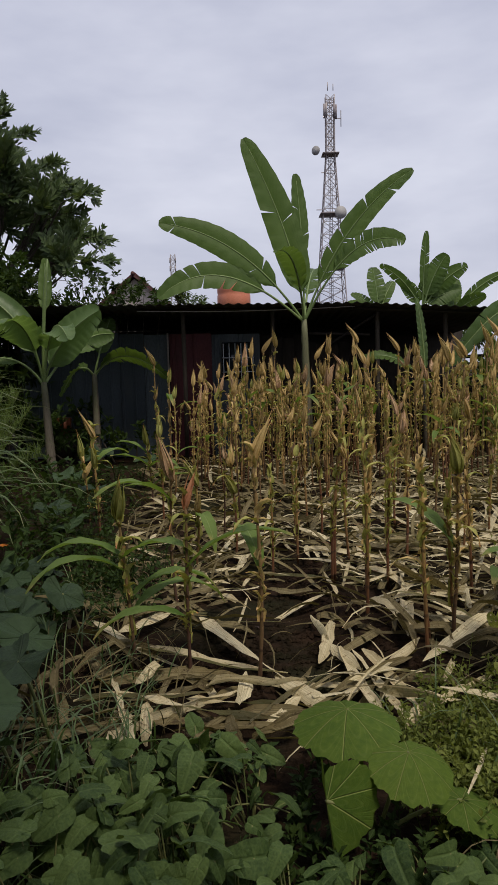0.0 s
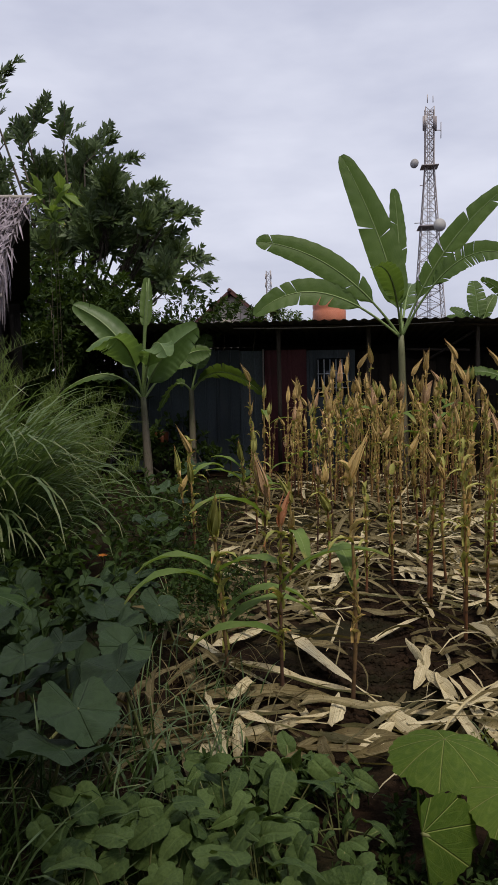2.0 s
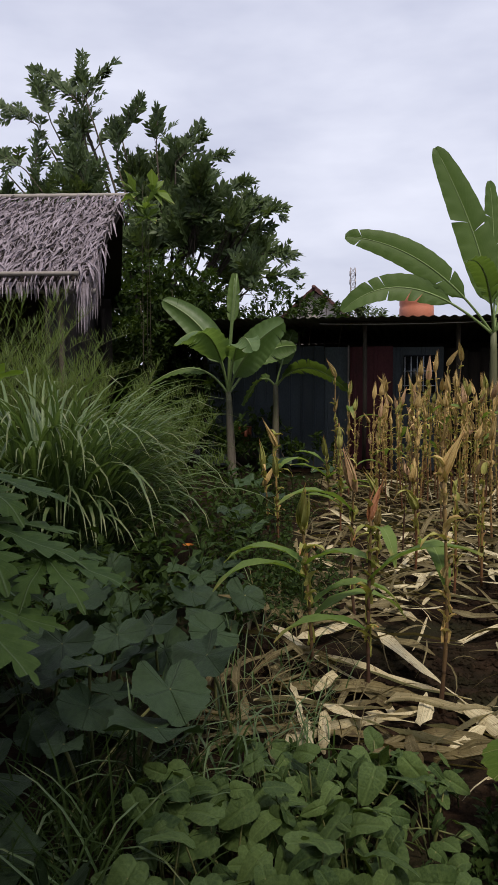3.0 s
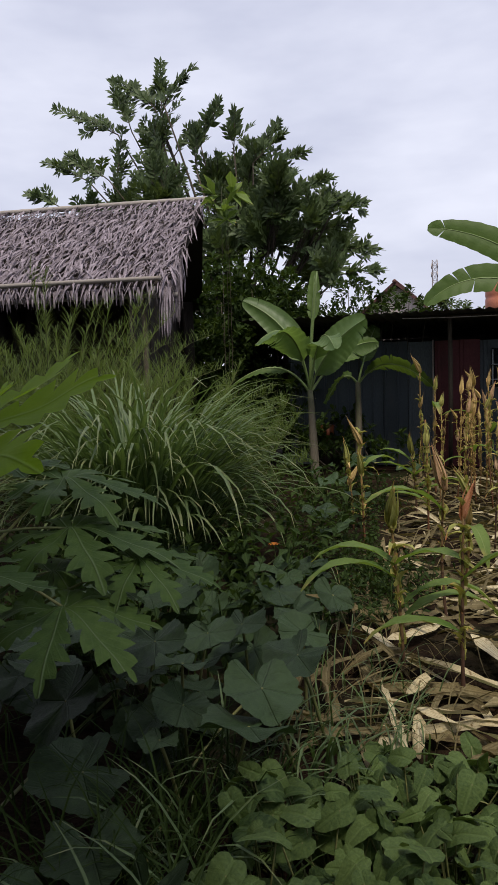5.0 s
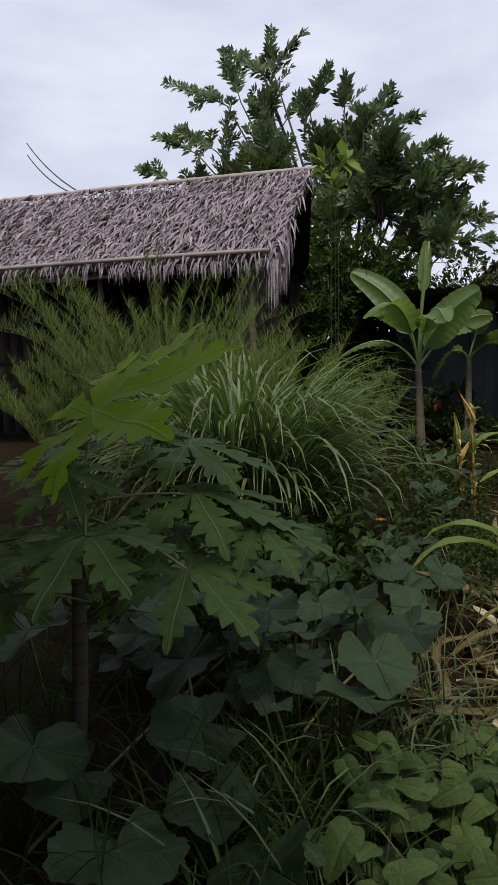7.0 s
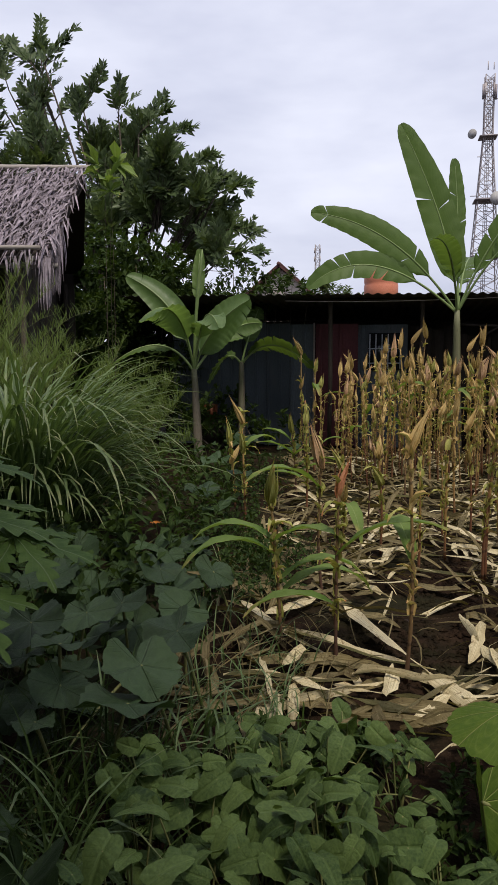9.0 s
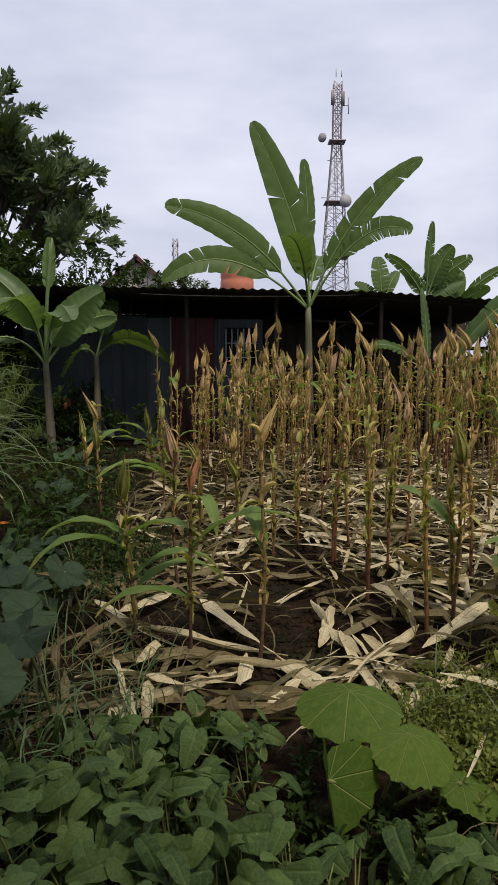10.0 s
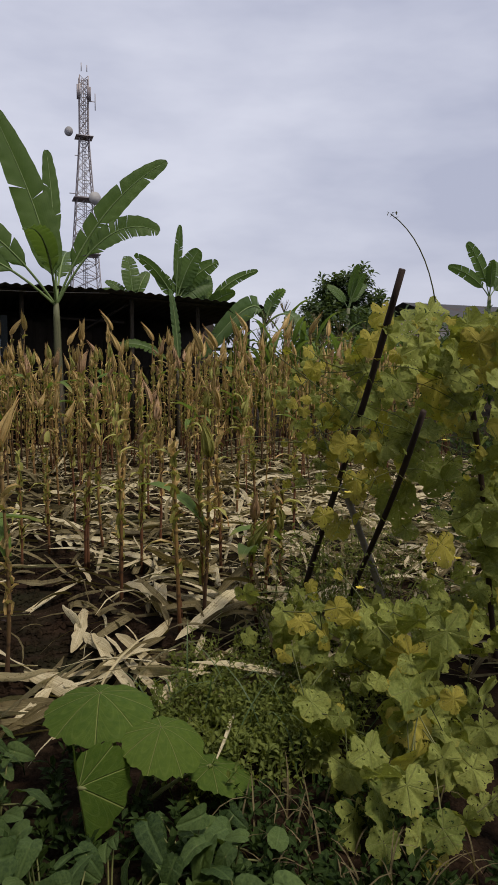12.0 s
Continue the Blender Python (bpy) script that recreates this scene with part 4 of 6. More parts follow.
banana_leaf(shoot, np.array([-0.04, 0, 1.2]), np.array([-0.5, 0, 1.75]), np.array([-1.0, 0, 1.6]), 0.12, (0.2, 0.8, 0.6), 4, 9, BANANA, 0.2)


# ---- standing green maize with tassels at the plot's far corner ----
def green_maize(seed, height):
    rng = random.Random(seed)
    plant = thing("green_maize", "tall green maize plant with a dry tassel", "maize plant", group="green maize")
    form = Form()
    s = np.linspace(0, 1, 9)
    line = np.stack([0.05 * rng.uniform(-1, 1) * s, 0.05 * rng.uniform(-1, 1) * s, s * height - 0.03], 1)
    tube(form, line, np.linspace(0.014, 0.006, 9), 6)
    part("stalk", form, STALK, plant)
    for k in range(9):
        z = height * (0.22 + 0.075 * k)
        p, side = arch((0, 0, z), k * 180 + rng.uniform(-40, 40), rng.uniform(0.65, 0.95), 72, rng.uniform(-70, 10), 10, 1.6, 0.5, rng)
        blade = Form()
        ribbon(blade, p, 0.058 * np.clip(np.sin(np.linspace(0.3, 3.12, 10)) + 0.08, 0.03, 1), side, 0.35, 2, 0.008, rng=rng)
        part("leaf", blade, MAIZE, plant)
    tassel = Form()
    for k in range(9):
        p, side = arch((0, 0, height - 0.05), k * 40 + rng.uniform(-15, 15), rng.uniform(0.2, 0.32), 85 - (k > 0) * rng.uniform(10, 35), 60, 5, 1, 0, rng)
        tube(tassel, p, np.array([0.004, 0.006, 0.006, 0.005, 0.002]), 4)
    part("tassel", tassel, STRAW_DULL, plant)
    return plant


GREEN = [green_maize(i, 2.2 + 0.16 * i) for i in range(3)]
GREEN_AT = [(3.85, 11.0), (4.2, 10.8), (4.6, 11.0), (4.35, 11.3), (5.0, 10.9), (4.85, 11.4), (5.4, 11.1), (5.2, 11.6), (5.8, 10.9), (5.7, 11.5), (6.2, 11.2), (6.6, 11.0), (4.0, 11.6), (6.9, 11.5), (7.4, 11.1), (7.9, 11.4), (4.1, 10.55), (4.75, 10.6), (5.3, 10.6), (5.9, 10.55), (6.5, 10.6), (7.1, 10.7), (3.7, 11.4), (4.5, 11.7), (5.0, 12.0), (5.6, 12.1)]
GREEN_AT += [(3.6 + 0.15 * i + rnd.uniform(-0.08, 0.08), 10.35 + 0.5 * (i % 3) + rnd.uniform(-0.15, 0.15)) for i in range(24)]
for i, (x, y) in enumerate(GREEN_AT):
    m = at(x, y, 0, rnd.uniform(0, 360), rnd.uniform(0.78, 0.92))
    if i < 3:
        GREEN[i].matrix_basis = m
    else:
        copy_thing(GREEN[i % 3], m)


# ---- the shed: sheet roof, plank and panel front, open bay at one end ----
shed = thing("shed", "long low shed with a rusted sheet roof and patched panel front", "shed", at(0, 0))


def roof_sheet(x0, x1, y0, z0, y1, z1, sag=0.0):
    """Corrugated sheet with thickness; its front edge at y0, z0."""
    form = Form()
    xs = np.linspace(x0, x1, int((x1 - x0) / 0.019))
    wave = 0.013 * np.sin(xs * 2 * np.pi / 0.152)
    drop = sag * (xs - x0) / (x1 - x0)
    top = [[(x, y, z + w - d) for x, w, d in zip(xs, wave, drop)] for y, z in ((y0, z0), ((y0 + y1) / 2, (z0 + z1) / 2), (y1, z1))]
    low = [[(x, y, z - 0.004) for x, y, z in row] for row in top[::-1]]
    v = [p for row in top + low + [top[0]] for p in row]
    form.add(v, grid_faces(7, len(xs)), [(p[0], p[1]) for p in v])
    return form


roof_a = part("roof", roof_sheet(-4.4, 1.75, 10.95, 2.52, 15.25, 2.33, 0.07), ROOFING, shed, "dark corrugated sheet roof")
roof_b = part("roof", roof_sheet(1.70, 4.42, 10.95, 2.455, 15.25, 2.27, 0.16), ROOFING, shed, "dark corrugated sheet roof")
for x, z in [(-1.02, 2.44), (0.42, 2.42), (2.11, 2.38), (3.21, 2.30), (4.1, 2.26)]:
    post = Form()
    tube(post, [(x, 11.4, -0.05), (x + 0.01, 11.41, z * 0.5), (x, 11.4, z)], 0.035, 8)
    part("post", post, BARK, shed)
for a, b, r in [((-1.75, 11.35, 2.43), (1.8, 11.35, 2.40), 0.028), ((1.7, 11.3, 2.39), (4.25, 11.25, 2.24), 0.028), ((1.0, 11.5, 2.02), (2.0, 11.45, 1.98), 0.022), ((2.0, 11.6, 1.55), (4.2, 11.6, 1.6), 0.03), ((2.0, 11.6, 1.0), (4.2, 11.6, 1.02), 0.03), ((1.2, 11.5, 1.75), (2.1, 11.4, 2.3), 0.02)]:
    beam = Form()
    tube(beam, bez(a, (np.array(a) + b) / 2, b, 5), r, 7)
    part("beam", beam, SHADED_WOOD, shed)
cord = Form()
tube(cord, bez((-1.7, 11.05, 2.40), (-0.2, 11.0, 2.33), (1.7, 11.05, 2.40), 12), 0.006, 5)
part("cord", cord, BAMBOO, shed, "pale slack cord under the eaves")


def panel(x0, x1, y, z1, material, rib=0.2, label="", thick=0.025):
    """An upright sheet with shallow folded ribs, one closed fold line from edge to edge."""
    form = Form()
    n = max(2, int((x1 - x0) / rib))
    w = (x1 - x0) / n
    front = [(x0, y)]
    for k in range(n):
        a = x0 + k * w
        front += [(a + w * 0.10, y), (a + w * 0.13, y - 0.014), (a + w * 0.27, y - 0.014), (a + w * 0.30, y)]
    front.append((x1, y))
    ring = front + [(x1, y + thick), (x0, y + thick)]
    v = [(px, py, z) for z in (0.0, z1) for px, py in ring]
    m = len(ring)
    form.add(v, grid_faces(2, m, True) + [tuple(range(m))[::-1], tuple(range(m, 2 * m))], [(q[0], q[2]) for q in v])
    form = form.mesh("panel", False)
    part("panel", form, material, shed, label)


for k in range(6):
    panel(-3.85 + 0.42 * k, -3.85 + 0.42 * (k + 1) - 0.008, 12.0 + 0.012 * (k % 2), 2.12 - 0.02 * (k % 3), PANEL_BLUE, 0.21, "weathered blue-grey sheet panel")
panel(-1.31, -0.60, 11.98, 2.08, PANEL_RED, 0.35, "dull maroon panel")
panel(-0.595, 0.22, 12.0, 2.06, PANEL_BLUE, 0.4, "weathered blue-grey sheet panel")
edge = Form()
tube(edge, [(-1.335, 11.95, 0.0), (-1.335, 11.95, 1.0), (-1.335, 11.95, 2.1)], 0.016, 6)
part("trim", edge, BAMBOO, shed, "pale upright edge strip")
glass = Form()
box(glass, (-0.42, 11.955, 1.30), (0.12, 11.99, 1.92))
window = part("window", glass, DARK_GLASS, shed, "dark window with white bars")
for k in range(6):
    bar = Form()
    x = -0.40 + 0.1 * k
    tube(bar, [(x, 11.94, 1.32), (x, 11.94, 1.6), (x, 11.94, 1.90)], 0.010, 6)
    part("bar", bar, WHITE_PAINT, window)
for z in (1.42, 1.66):
    bar = Form()
    tube(bar, [(-0.42, 11.93, z), (-0.15, 11.93, z), (0.12, 11.93, z)], 0.009, 6)
    part("bar", bar, WHITE_PAINT, window)
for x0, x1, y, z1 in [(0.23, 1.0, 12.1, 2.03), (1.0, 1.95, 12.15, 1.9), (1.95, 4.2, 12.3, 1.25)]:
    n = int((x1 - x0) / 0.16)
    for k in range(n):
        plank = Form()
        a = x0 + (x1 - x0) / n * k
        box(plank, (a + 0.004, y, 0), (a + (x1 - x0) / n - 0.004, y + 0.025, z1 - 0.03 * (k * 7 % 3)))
        part("plank", plank, SHADED_WOOD, shed)
# back wall added so the open bay stays as dark as deep shade
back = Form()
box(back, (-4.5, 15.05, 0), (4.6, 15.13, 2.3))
part("back_wall", back, SHADED_WOOD, shed)
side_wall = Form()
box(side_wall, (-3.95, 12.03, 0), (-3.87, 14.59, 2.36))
part("side_wall", side_wall, SHADED_WOOD, shed)

drum = thing("bucket", "orange plastic bucket against the dark panels", "bucket", at(-3.09, 11.7, 0.0))
form = Form()
tube(form, [(0, 0, 0.45), (0, 0, 0.56), (0, 0, 0.72)], np.array([0.10, 0.115, 0.125]), 16)
part("body", form, SHADED_ORANGE, drum)
stand = Form()
box(stand, (-0.2, -0.15, -0.03), (0.2, 0.18, 0.45))
part("stand", stand, SHADED_WOOD, drum)


# ---- the thatched hut ----
HUT = Matrix(((-0.980, 0.197, 0, -4.80), (-0.197, -0.980, 0, 10.75), (0, 0, 1, 0), (0, 0, 0, 1)))
hut = thing("thatched_hut", "open hut with a grey palm-leaf thatch roof on bamboo", "hut", HUT)
RIDGE, EAVE, DEEP, LONG = 4.44, 2.96, 1.42, 9.5
rnd = random.Random(9)
slab = Form()
v = []
for y, z in [(-DEEP, EAVE - 0.02), (0, RIDGE - 0.05), (DEEP, EAVE - 0.02), (DEEP, EAVE - 0.10), (0, RIDGE - 0.16), (-DEEP, EAVE - 0.10), (-DEEP, EAVE - 0.02)]:
    v += [(0.06 + (0.26 * y / DEEP if y > 0 else -0.4 * y / DEEP), y, z), (LONG, y, z)]
slab.add(v, grid_faces(7, 2), [(p[0], p[1]) for p in v])
roof = part("roof", slab, THATCH_BASE, hut, "grey weathered palm-leaf thatch")


def thatch(courses, seed):
    rng = random.Random(seed)
    form = Form()
    slope = np.array([0, DEEP, EAVE - RIDGE])
    long = np.linalg.norm(slope)
    d = slope / long
    out = np.array([0, -d[2], d[1]])
    for c in range(courses):
        s0 = (c / courses) * long - 0.05
        x = -0.02 + 0.26 * c / courses
        while x < LONG:
            x += rng.uniform(0.014, 0.038)
            reach = rng.uniform(0.24, 0.42) if c < courses - 1 else rng.uniform(0.2, 0.42)
            lie = rng.gauss(0.42, 0.30)
            start = np.array([x, 0, RIDGE]) + d * (s0 + rng.uniform(-0.05, 0.05)) + out * (0.05 + 0.01 * rng.random())
            way = unit(d + np.array([lie, 0, 0]) * (1 if rng.random() < 0.85 else -1))
            p = [start]
            for q in (0.33, 0.66, 1.0):
                hang = np.array([0, 0, -0.35 * q * q * reach]) if c == courses - 1 else -out * 0.06 * q * q
                p.append(start + way * reach * q + out * 0.035 * math.sin(q * 2.6) * rng.uniform(-0.3, 2.2) + hang)
            ribbon(form, p, rng.uniform(0.010, 0.020) * np.array([0.8, 1, 0.75, 0.08]), np.cross(way, out) + out * rng.uniform(-1.1, 1.1), 0.45, rng=rng)
    part("thatch_leaves", form, THATCH, roof, kind="stuff")
    fringe = Form()
    for k in range(75):
        y = DEEP + 0.05 - 0.65 * rng.random() ** 2.2
        z = RIDGE + (EAVE - RIDGE) * y / DEEP
        p, side = arch((0.26 * y / DEEP + rng.uniform(-0.02, 0.12), y, z), rng.uniform(0, 360), rng.uniform(0.35, 0.80), -76, -92, 5, 1, 0, rng)
        ribbon(fringe, p, 0.017 * np.array([1, 1, 0.9, 0.6, 0.15]), side, 0.3, rng=rng)
    for k in range(300):
        x = rng.uniform(0.25, 3.0) if k < 200 else rng.uniform(3.0, LONG)
        p, side = arch((x, DEEP + 0.02, EAVE - 0.02), rng.uniform(0, 360), rng.uniform(0.10, 0.31), -60, -95, 5, 1, 0, rng)
        ribbon(fringe, p, 0.016 * np.array([1, 1, 0.9, 0.6, 0.15]), side, 0.3, rng=rng)
    part("fringe", fringe, THATCH, roof, "ragged hanging thatch fringe", kind="stuff")


thatch(13, 3)


def pole(name, a, b, r, material, parent, label="", nodes=0.35):
    form = Form()
    a, b = np.array(a, float), np.array(b, float)
    n = max(3, int(np.linalg.norm(b - a) / nodes) * 3)
    s = np.linspace(0, 1, n)
    tube(form, a + (b - a) * s[:, None] + 0.012 * np.stack([0 * s, np.sin(s * 7), np.sin(s * 5)], 1), r * (1 + 0.09 * (np.arange(n) % 3 == 0)), 8)
    return part(name, form, material, parent, label)


pole("ridge_pole", (-0.02, 0.0, RIDGE + 0.06), (LONG, 0.0, RIDGE + 0.06), 0.045, BAMBOO, hut, "pale bamboo ridge pole")
pole("batten", (0.40, DEEP + 0.03, EAVE + 0.09), (LONG, DEEP + 0.05, EAVE + 0.07), 0.033, BAMBOO, hut, "bamboo batten over the thatch")
pole("eave_pole", (0.2, DEEP - 0.12, EAVE - 0.14), (LONG, DEEP - 0.12, EAVE - 0.14), 0.035, BAMBOO, hut)
for x, y in [(0.75, DEEP - 0.2), (3.3, DEEP - 0.2), (6.2, DEEP - 0.2), (9.2, DEEP - 0.2), (0.75, -DEEP + 0.2), (3.3, -DEEP + 0.2), (6.2, -DEEP + 0.2), (9.2, -DEEP + 0.2)]:
    pole("post", (x, y, -0.05), (x, y, EAVE - 0.12), 0.045, BARK if y > 0 else SHADED_WOOD, hut)
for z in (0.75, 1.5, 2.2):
    pole("rail", (0.7, -DEEP + 0.25, z), (9.3, -DEEP + 0.25, z), 0.03, SHADED_WOOD, hut)
# planks added to keep light out of the open hut's dark inside
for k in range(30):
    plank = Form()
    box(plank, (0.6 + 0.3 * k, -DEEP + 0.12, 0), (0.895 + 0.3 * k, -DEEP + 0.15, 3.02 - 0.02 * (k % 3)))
    part("plank", plank, SHADED_WOOD, hut)
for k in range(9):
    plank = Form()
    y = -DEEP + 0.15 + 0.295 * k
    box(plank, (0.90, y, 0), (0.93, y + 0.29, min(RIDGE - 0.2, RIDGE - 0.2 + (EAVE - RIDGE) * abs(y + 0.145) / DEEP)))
    part("plank", plank, SHADED_WOOD, hut)


# ---- trees and hedges ----
def leaf_spray(form, a, b, count, size, rng, droop=0.0):
    """Leaves along a twig from a to b."""
    a, b = np.asarray(a, float), np.asarray(b, float)
    d = unit(b - a)
    x = unit(np.cross(d, (0.3, 0.2, 1.0)))
    y = np.cross(d, x)
    for k in range(count):
        s = 0.15 + 0.85 * k / count + rng.uniform(-0.03, 0.03)
        ang = k * 2.4 + rng.uniform(-0.5, 0.5)
        out = unit((x * math.cos(ang) + y * math.sin(ang)) + d * rng.uniform(0.3, 0.9) + np.array([0, 0, rng.uniform(-0.25, 0.35) - droop]))
        long = size * rng.uniform(0.7, 1.25)
        p0 = a + (b - a) * s
        side = unit(np.cross(out, (rng.uniform(-0.5, 0.5), rng.uniform(-0.5, 0.5), 1)))
        w = long * 0.24
        mid = p0 + out * long * 0.5 + np.array([0, 0, 0.05 * long])
        tip = p0 + out * long + np.array([0, 0, -0.12 * long])
        keel = mid - np.cross(side, out) * w * 0.35
        form.add([p0, mid - side * w, tip, mid + side * w, keel], [(0, 1, 2, 4), (0, 4, 2, 3)], [(0.5, 0), (0, 0.5), (0.5, 1), (1, 0.5), (0.5, 0.5)])


def leaf_ranks(form, a, b, gap, size, rng):
    """A leafy shoot: leaves in ranks on both sides of its axis, slanting towards the tip and folding upwards."""
    a, b = np.asarray(a, float), np.asarray(b, float)
    d = unit(b - a)
    flat = unit(np.cross(d, (rng.uniform(-0.5, 0.5), rng.uniform(-1, -0.2), rng.uniform(0.1, 0.8))))
    lift = np.cross(flat, d)
    lift = lift * (1 if lift[2] >= 0 else -1)
    n = max(3, int(np.linalg.norm(b - a) / gap))
    for k in range(n):
        s = (k + 0.7) / n
        for hand in (-1, 1, 0):
            if hand == 0 and k % 2:
                continue
            out = unit(flat * hand * rng.uniform(0.7, 1.1) + d * rng.uniform(0.45, 0.9) + lift * rng.uniform(-0.1, 0.5) + np.array([0, 0, 0.1]))
            long = size * rng.uniform(0.8, 1.2) * (1.0 if s < 0.85 else 0.75)
            p0 = a + (b - a) * s
            side = unit(np.cross(out, lift + flat * rng.uniform(-0.4, 0.4)))
            w = long * 0.19
            mid = p0 + out * long * 0.5 + lift * 0.04 * long
            tip = p0 + out * long - lift * 0.06 * long
            keel = mid - lift * w * 0.4
            form.add([p0, mid - side * w, tip, mid + side * w, keel], [(0, 1, 2, 4), (0, 4, 2, 3)], [(0.5, 0), (0, 0.5), (0.5, 1), (1, 0.5), (0.5, 0.5)])


def tree(name, label, x, y, fork, lobes, sprays, leaf_size, material, seed, trunk_r=0.16, per=11, spurs=()):
    """A trunk, limbs to every lobe of the crown, twigs and their leaves; lobes: (x, y, z, r) from the trunk's foot."""
    rng = random.Random(seed)
    plant = thing(name, label, "tree", at(x, y))
    wood, crown = Form(), Form()
    fork_at = np.array([0, 0, fork])
    tube(wood, bez((0, 0, -0.1), (0.1, 0, fork * 0.5), fork_at, 8), np.linspace(trunk_r, trunk_r * 0.7, 8), 10)
    part("trunk", wood, BARK, plant)
    for lx, ly, lz, r in lobes:
        c = np.array([lx, ly, lz])
        limb = Form()
        mid = (fork_at + c) / 2 + np.array([rng.uniform(-0.3, 0.3), rng.uniform(-0.3, 0.3), -0.15 * np.linalg.norm(c - fork_at)])
        line = bez(fork_at, mid, c, 9)
        tube(limb, line, np.linspace(trunk_r * 0.26, 0.012, 9), 6)
        for k in range(int(sprays * r * r)):
            v = unit([rng.gauss(0, 1), rng.gauss(0, 1), rng.gauss(0.15, 0.8)]) * r * rng.random() ** 0.45
            tipp = c + v
            start = line[rng.randint(5, 8)] + v * 0.35
            twig = unit(v + np.array([0, 0, 0.35]))
            root = tipp - twig * rng.uniform(0.4, 0.7)
            tube(limb, [line[7], start, root], np.array([0.012, 0.008, 0.005]), 4, False)
            tube(limb, [root, (root + tipp) / 2, tipp], np.array([0.005, 0.004, 0.002]), 4, False)
            if spurs:
                leaf_ranks(crown, root, tipp + twig * 0.1, 0.085, leaf_size, rng)
            else:
                leaf_spray(crown, root, tipp + twig * 0.05, per, leaf_size, rng)
        part("limb", limb, BARK, plant)
    for a, b in spurs:
        limb = Form()
        a, b = np.asarray(a, float), np.asarray(b, float)
        tube(limb, bez(fork_at, (fork_at + a) / 2 + np.array([0.2, 0, -0.4]), a, 8), np.linspace(trunk_r * 0.24, 0.016, 8), 6)
        line = bez(a, (a + b) / 2 + np.array([0, rng.uniform(-0.15, 0.15), 0.08]), b, 9)
        tube(limb, line, np.linspace(0.016, 0.004, 9), 5)
        axis = unit(b - a)
        for k in range(1, 8):
            leaf_ranks(crown, line[k], line[k + 1], 0.075, leaf_size, rng)
        for k in range(int(7 * np.linalg.norm(b - a))):
            s = rng.uniform(0.0, 0.72)
            root = a + (b - a) * s
            way = unit(axis * rng.uniform(0.5, 1.0) + unit([rng.gauss(0, 1), rng.gauss(0, 1), rng.gauss(0.2, 0.7)]) * 0.8)
            tipp = root + way * rng.uniform(0.3, 0.62) * (1.15 - s)
            tube(limb, [root, (root + tipp) / 2, tipp], np.array([0.007, 0.005, 0.003]), 4, False)
            leaf_ranks(crown, root + (tipp - root) * 0.2, tipp, 0.08, leaf_size, rng)
        part("limb", limb, BARK, plant)
    part("crown", crown, material, plant)
    return plant


TX, TY = -6.3, 16.0
SPURS = [  # x and z of the foot and the tip of each shoot that stands out from the crown
    (-9.60, 7.93, -11.53, 8.88), (-9.27, 8.00, -9.79, 9.36), (-8.23, 7.68, -8.25, 9.42), (-7.90, 8.15, -7.07, 8.80), (-8.30, 8.25, -9.25, 8.98),
    (-7.18, 7.24, -6.65, 8.20), (-6.18, 6.93, -6.09, 7.75), (-6.00, 6.90, -5.34, 7.68), (-5.80, 6.60, -5.00, 7.14), (-5.43, 6.31, -4.38, 6.57),
    (-4.58, 5.56, -3.69, 5.67), (-3.94, 5.11, -3.14, 5.30), (-3.94, 4.50, -2.99, 4.45), (-3.82, 3.87, -2.84, 3.89), (-10.40, 6.80, -11.74, 7.48),
    (-11.17, 6.20, -12.17, 6.66), (-9.60, 6.40, -9.30, 7.95), (-8.00, 6.40, -8.23, 7.70), (-9.50, 6.60, -10.60, 7.30), (-8.10, 7.20, -7.40, 7.90),
    (-7.20, 6.60, -7.20, 7.60), (-4.90, 5.90, -4.05, 6.15), (-4.30, 4.80, -3.45, 4.95), (-8.60, 7.30, -9.10, 8.10),
]
LOBES = [
    (-8.0, 6.25, 0.75), (-6.95, 6.45, 0.70), (-6.3, 5.7, 0.9), (-5.5, 5.65, 0.85), (-5.3, 4.9, 0.85), (-4.7, 4.95, 0.65), (-4.55, 4.2, 0.6), (-9.3, 6.0, 0.65),
    (-10.3, 6.1, 0.5), (-7.5, 5.2, 0.9), (-5.0, 6.0, 0.5), (-8.2, 7.75, 0.35), (-6.0, 6.6, 0.5), (-4.2, 5.3, 0.45), (-3.95, 4.75, 0.5), (-3.9, 4.15, 0.45), (-6.4, 4.8, 0.8), (-5.0, 5.5, 0.6), (-4.4, 5.8, 0.4),
]
rnd = random.Random(21)
tree("tree", "large dense tree with glossy dark green leaves behind a hut", TX, TY, 2.6, [(lx - TX, rnd.uniform(-0.9, 0.9), lz, r) for lx, lz, r in LOBES], 84, 0.24, TREE_LEAF, 4, 0.22, 19,
     [((x0 - TX, y := rnd.uniform(-0.5, 0.5), z0), (x1 - TX, y * 1.2, z1)) for x0, z0, x1, z1 in SPURS])
tree("tree", "rounded dark tree beyond the garden", 13.7, 26.0, 2.0, [(-1.2, 0, 3.2, 0.9), (0, 0.3, 3.9, 1.1), (1.1, 0, 3.5, 0.9), (0.2, -0.4, 4.6, 0.75), (-0.6, 0.4, 4.2, 0.8), (1.7, 0.2, 2.9, 0.8), (-1.7, 0, 2.5, 0.8), (0.6, -0.6, 2.7, 1.0), (-0.5, -0.6, 2.6, 1.0)], 130, 0.26, TREE_LEAF, 8, 0.2, 10)
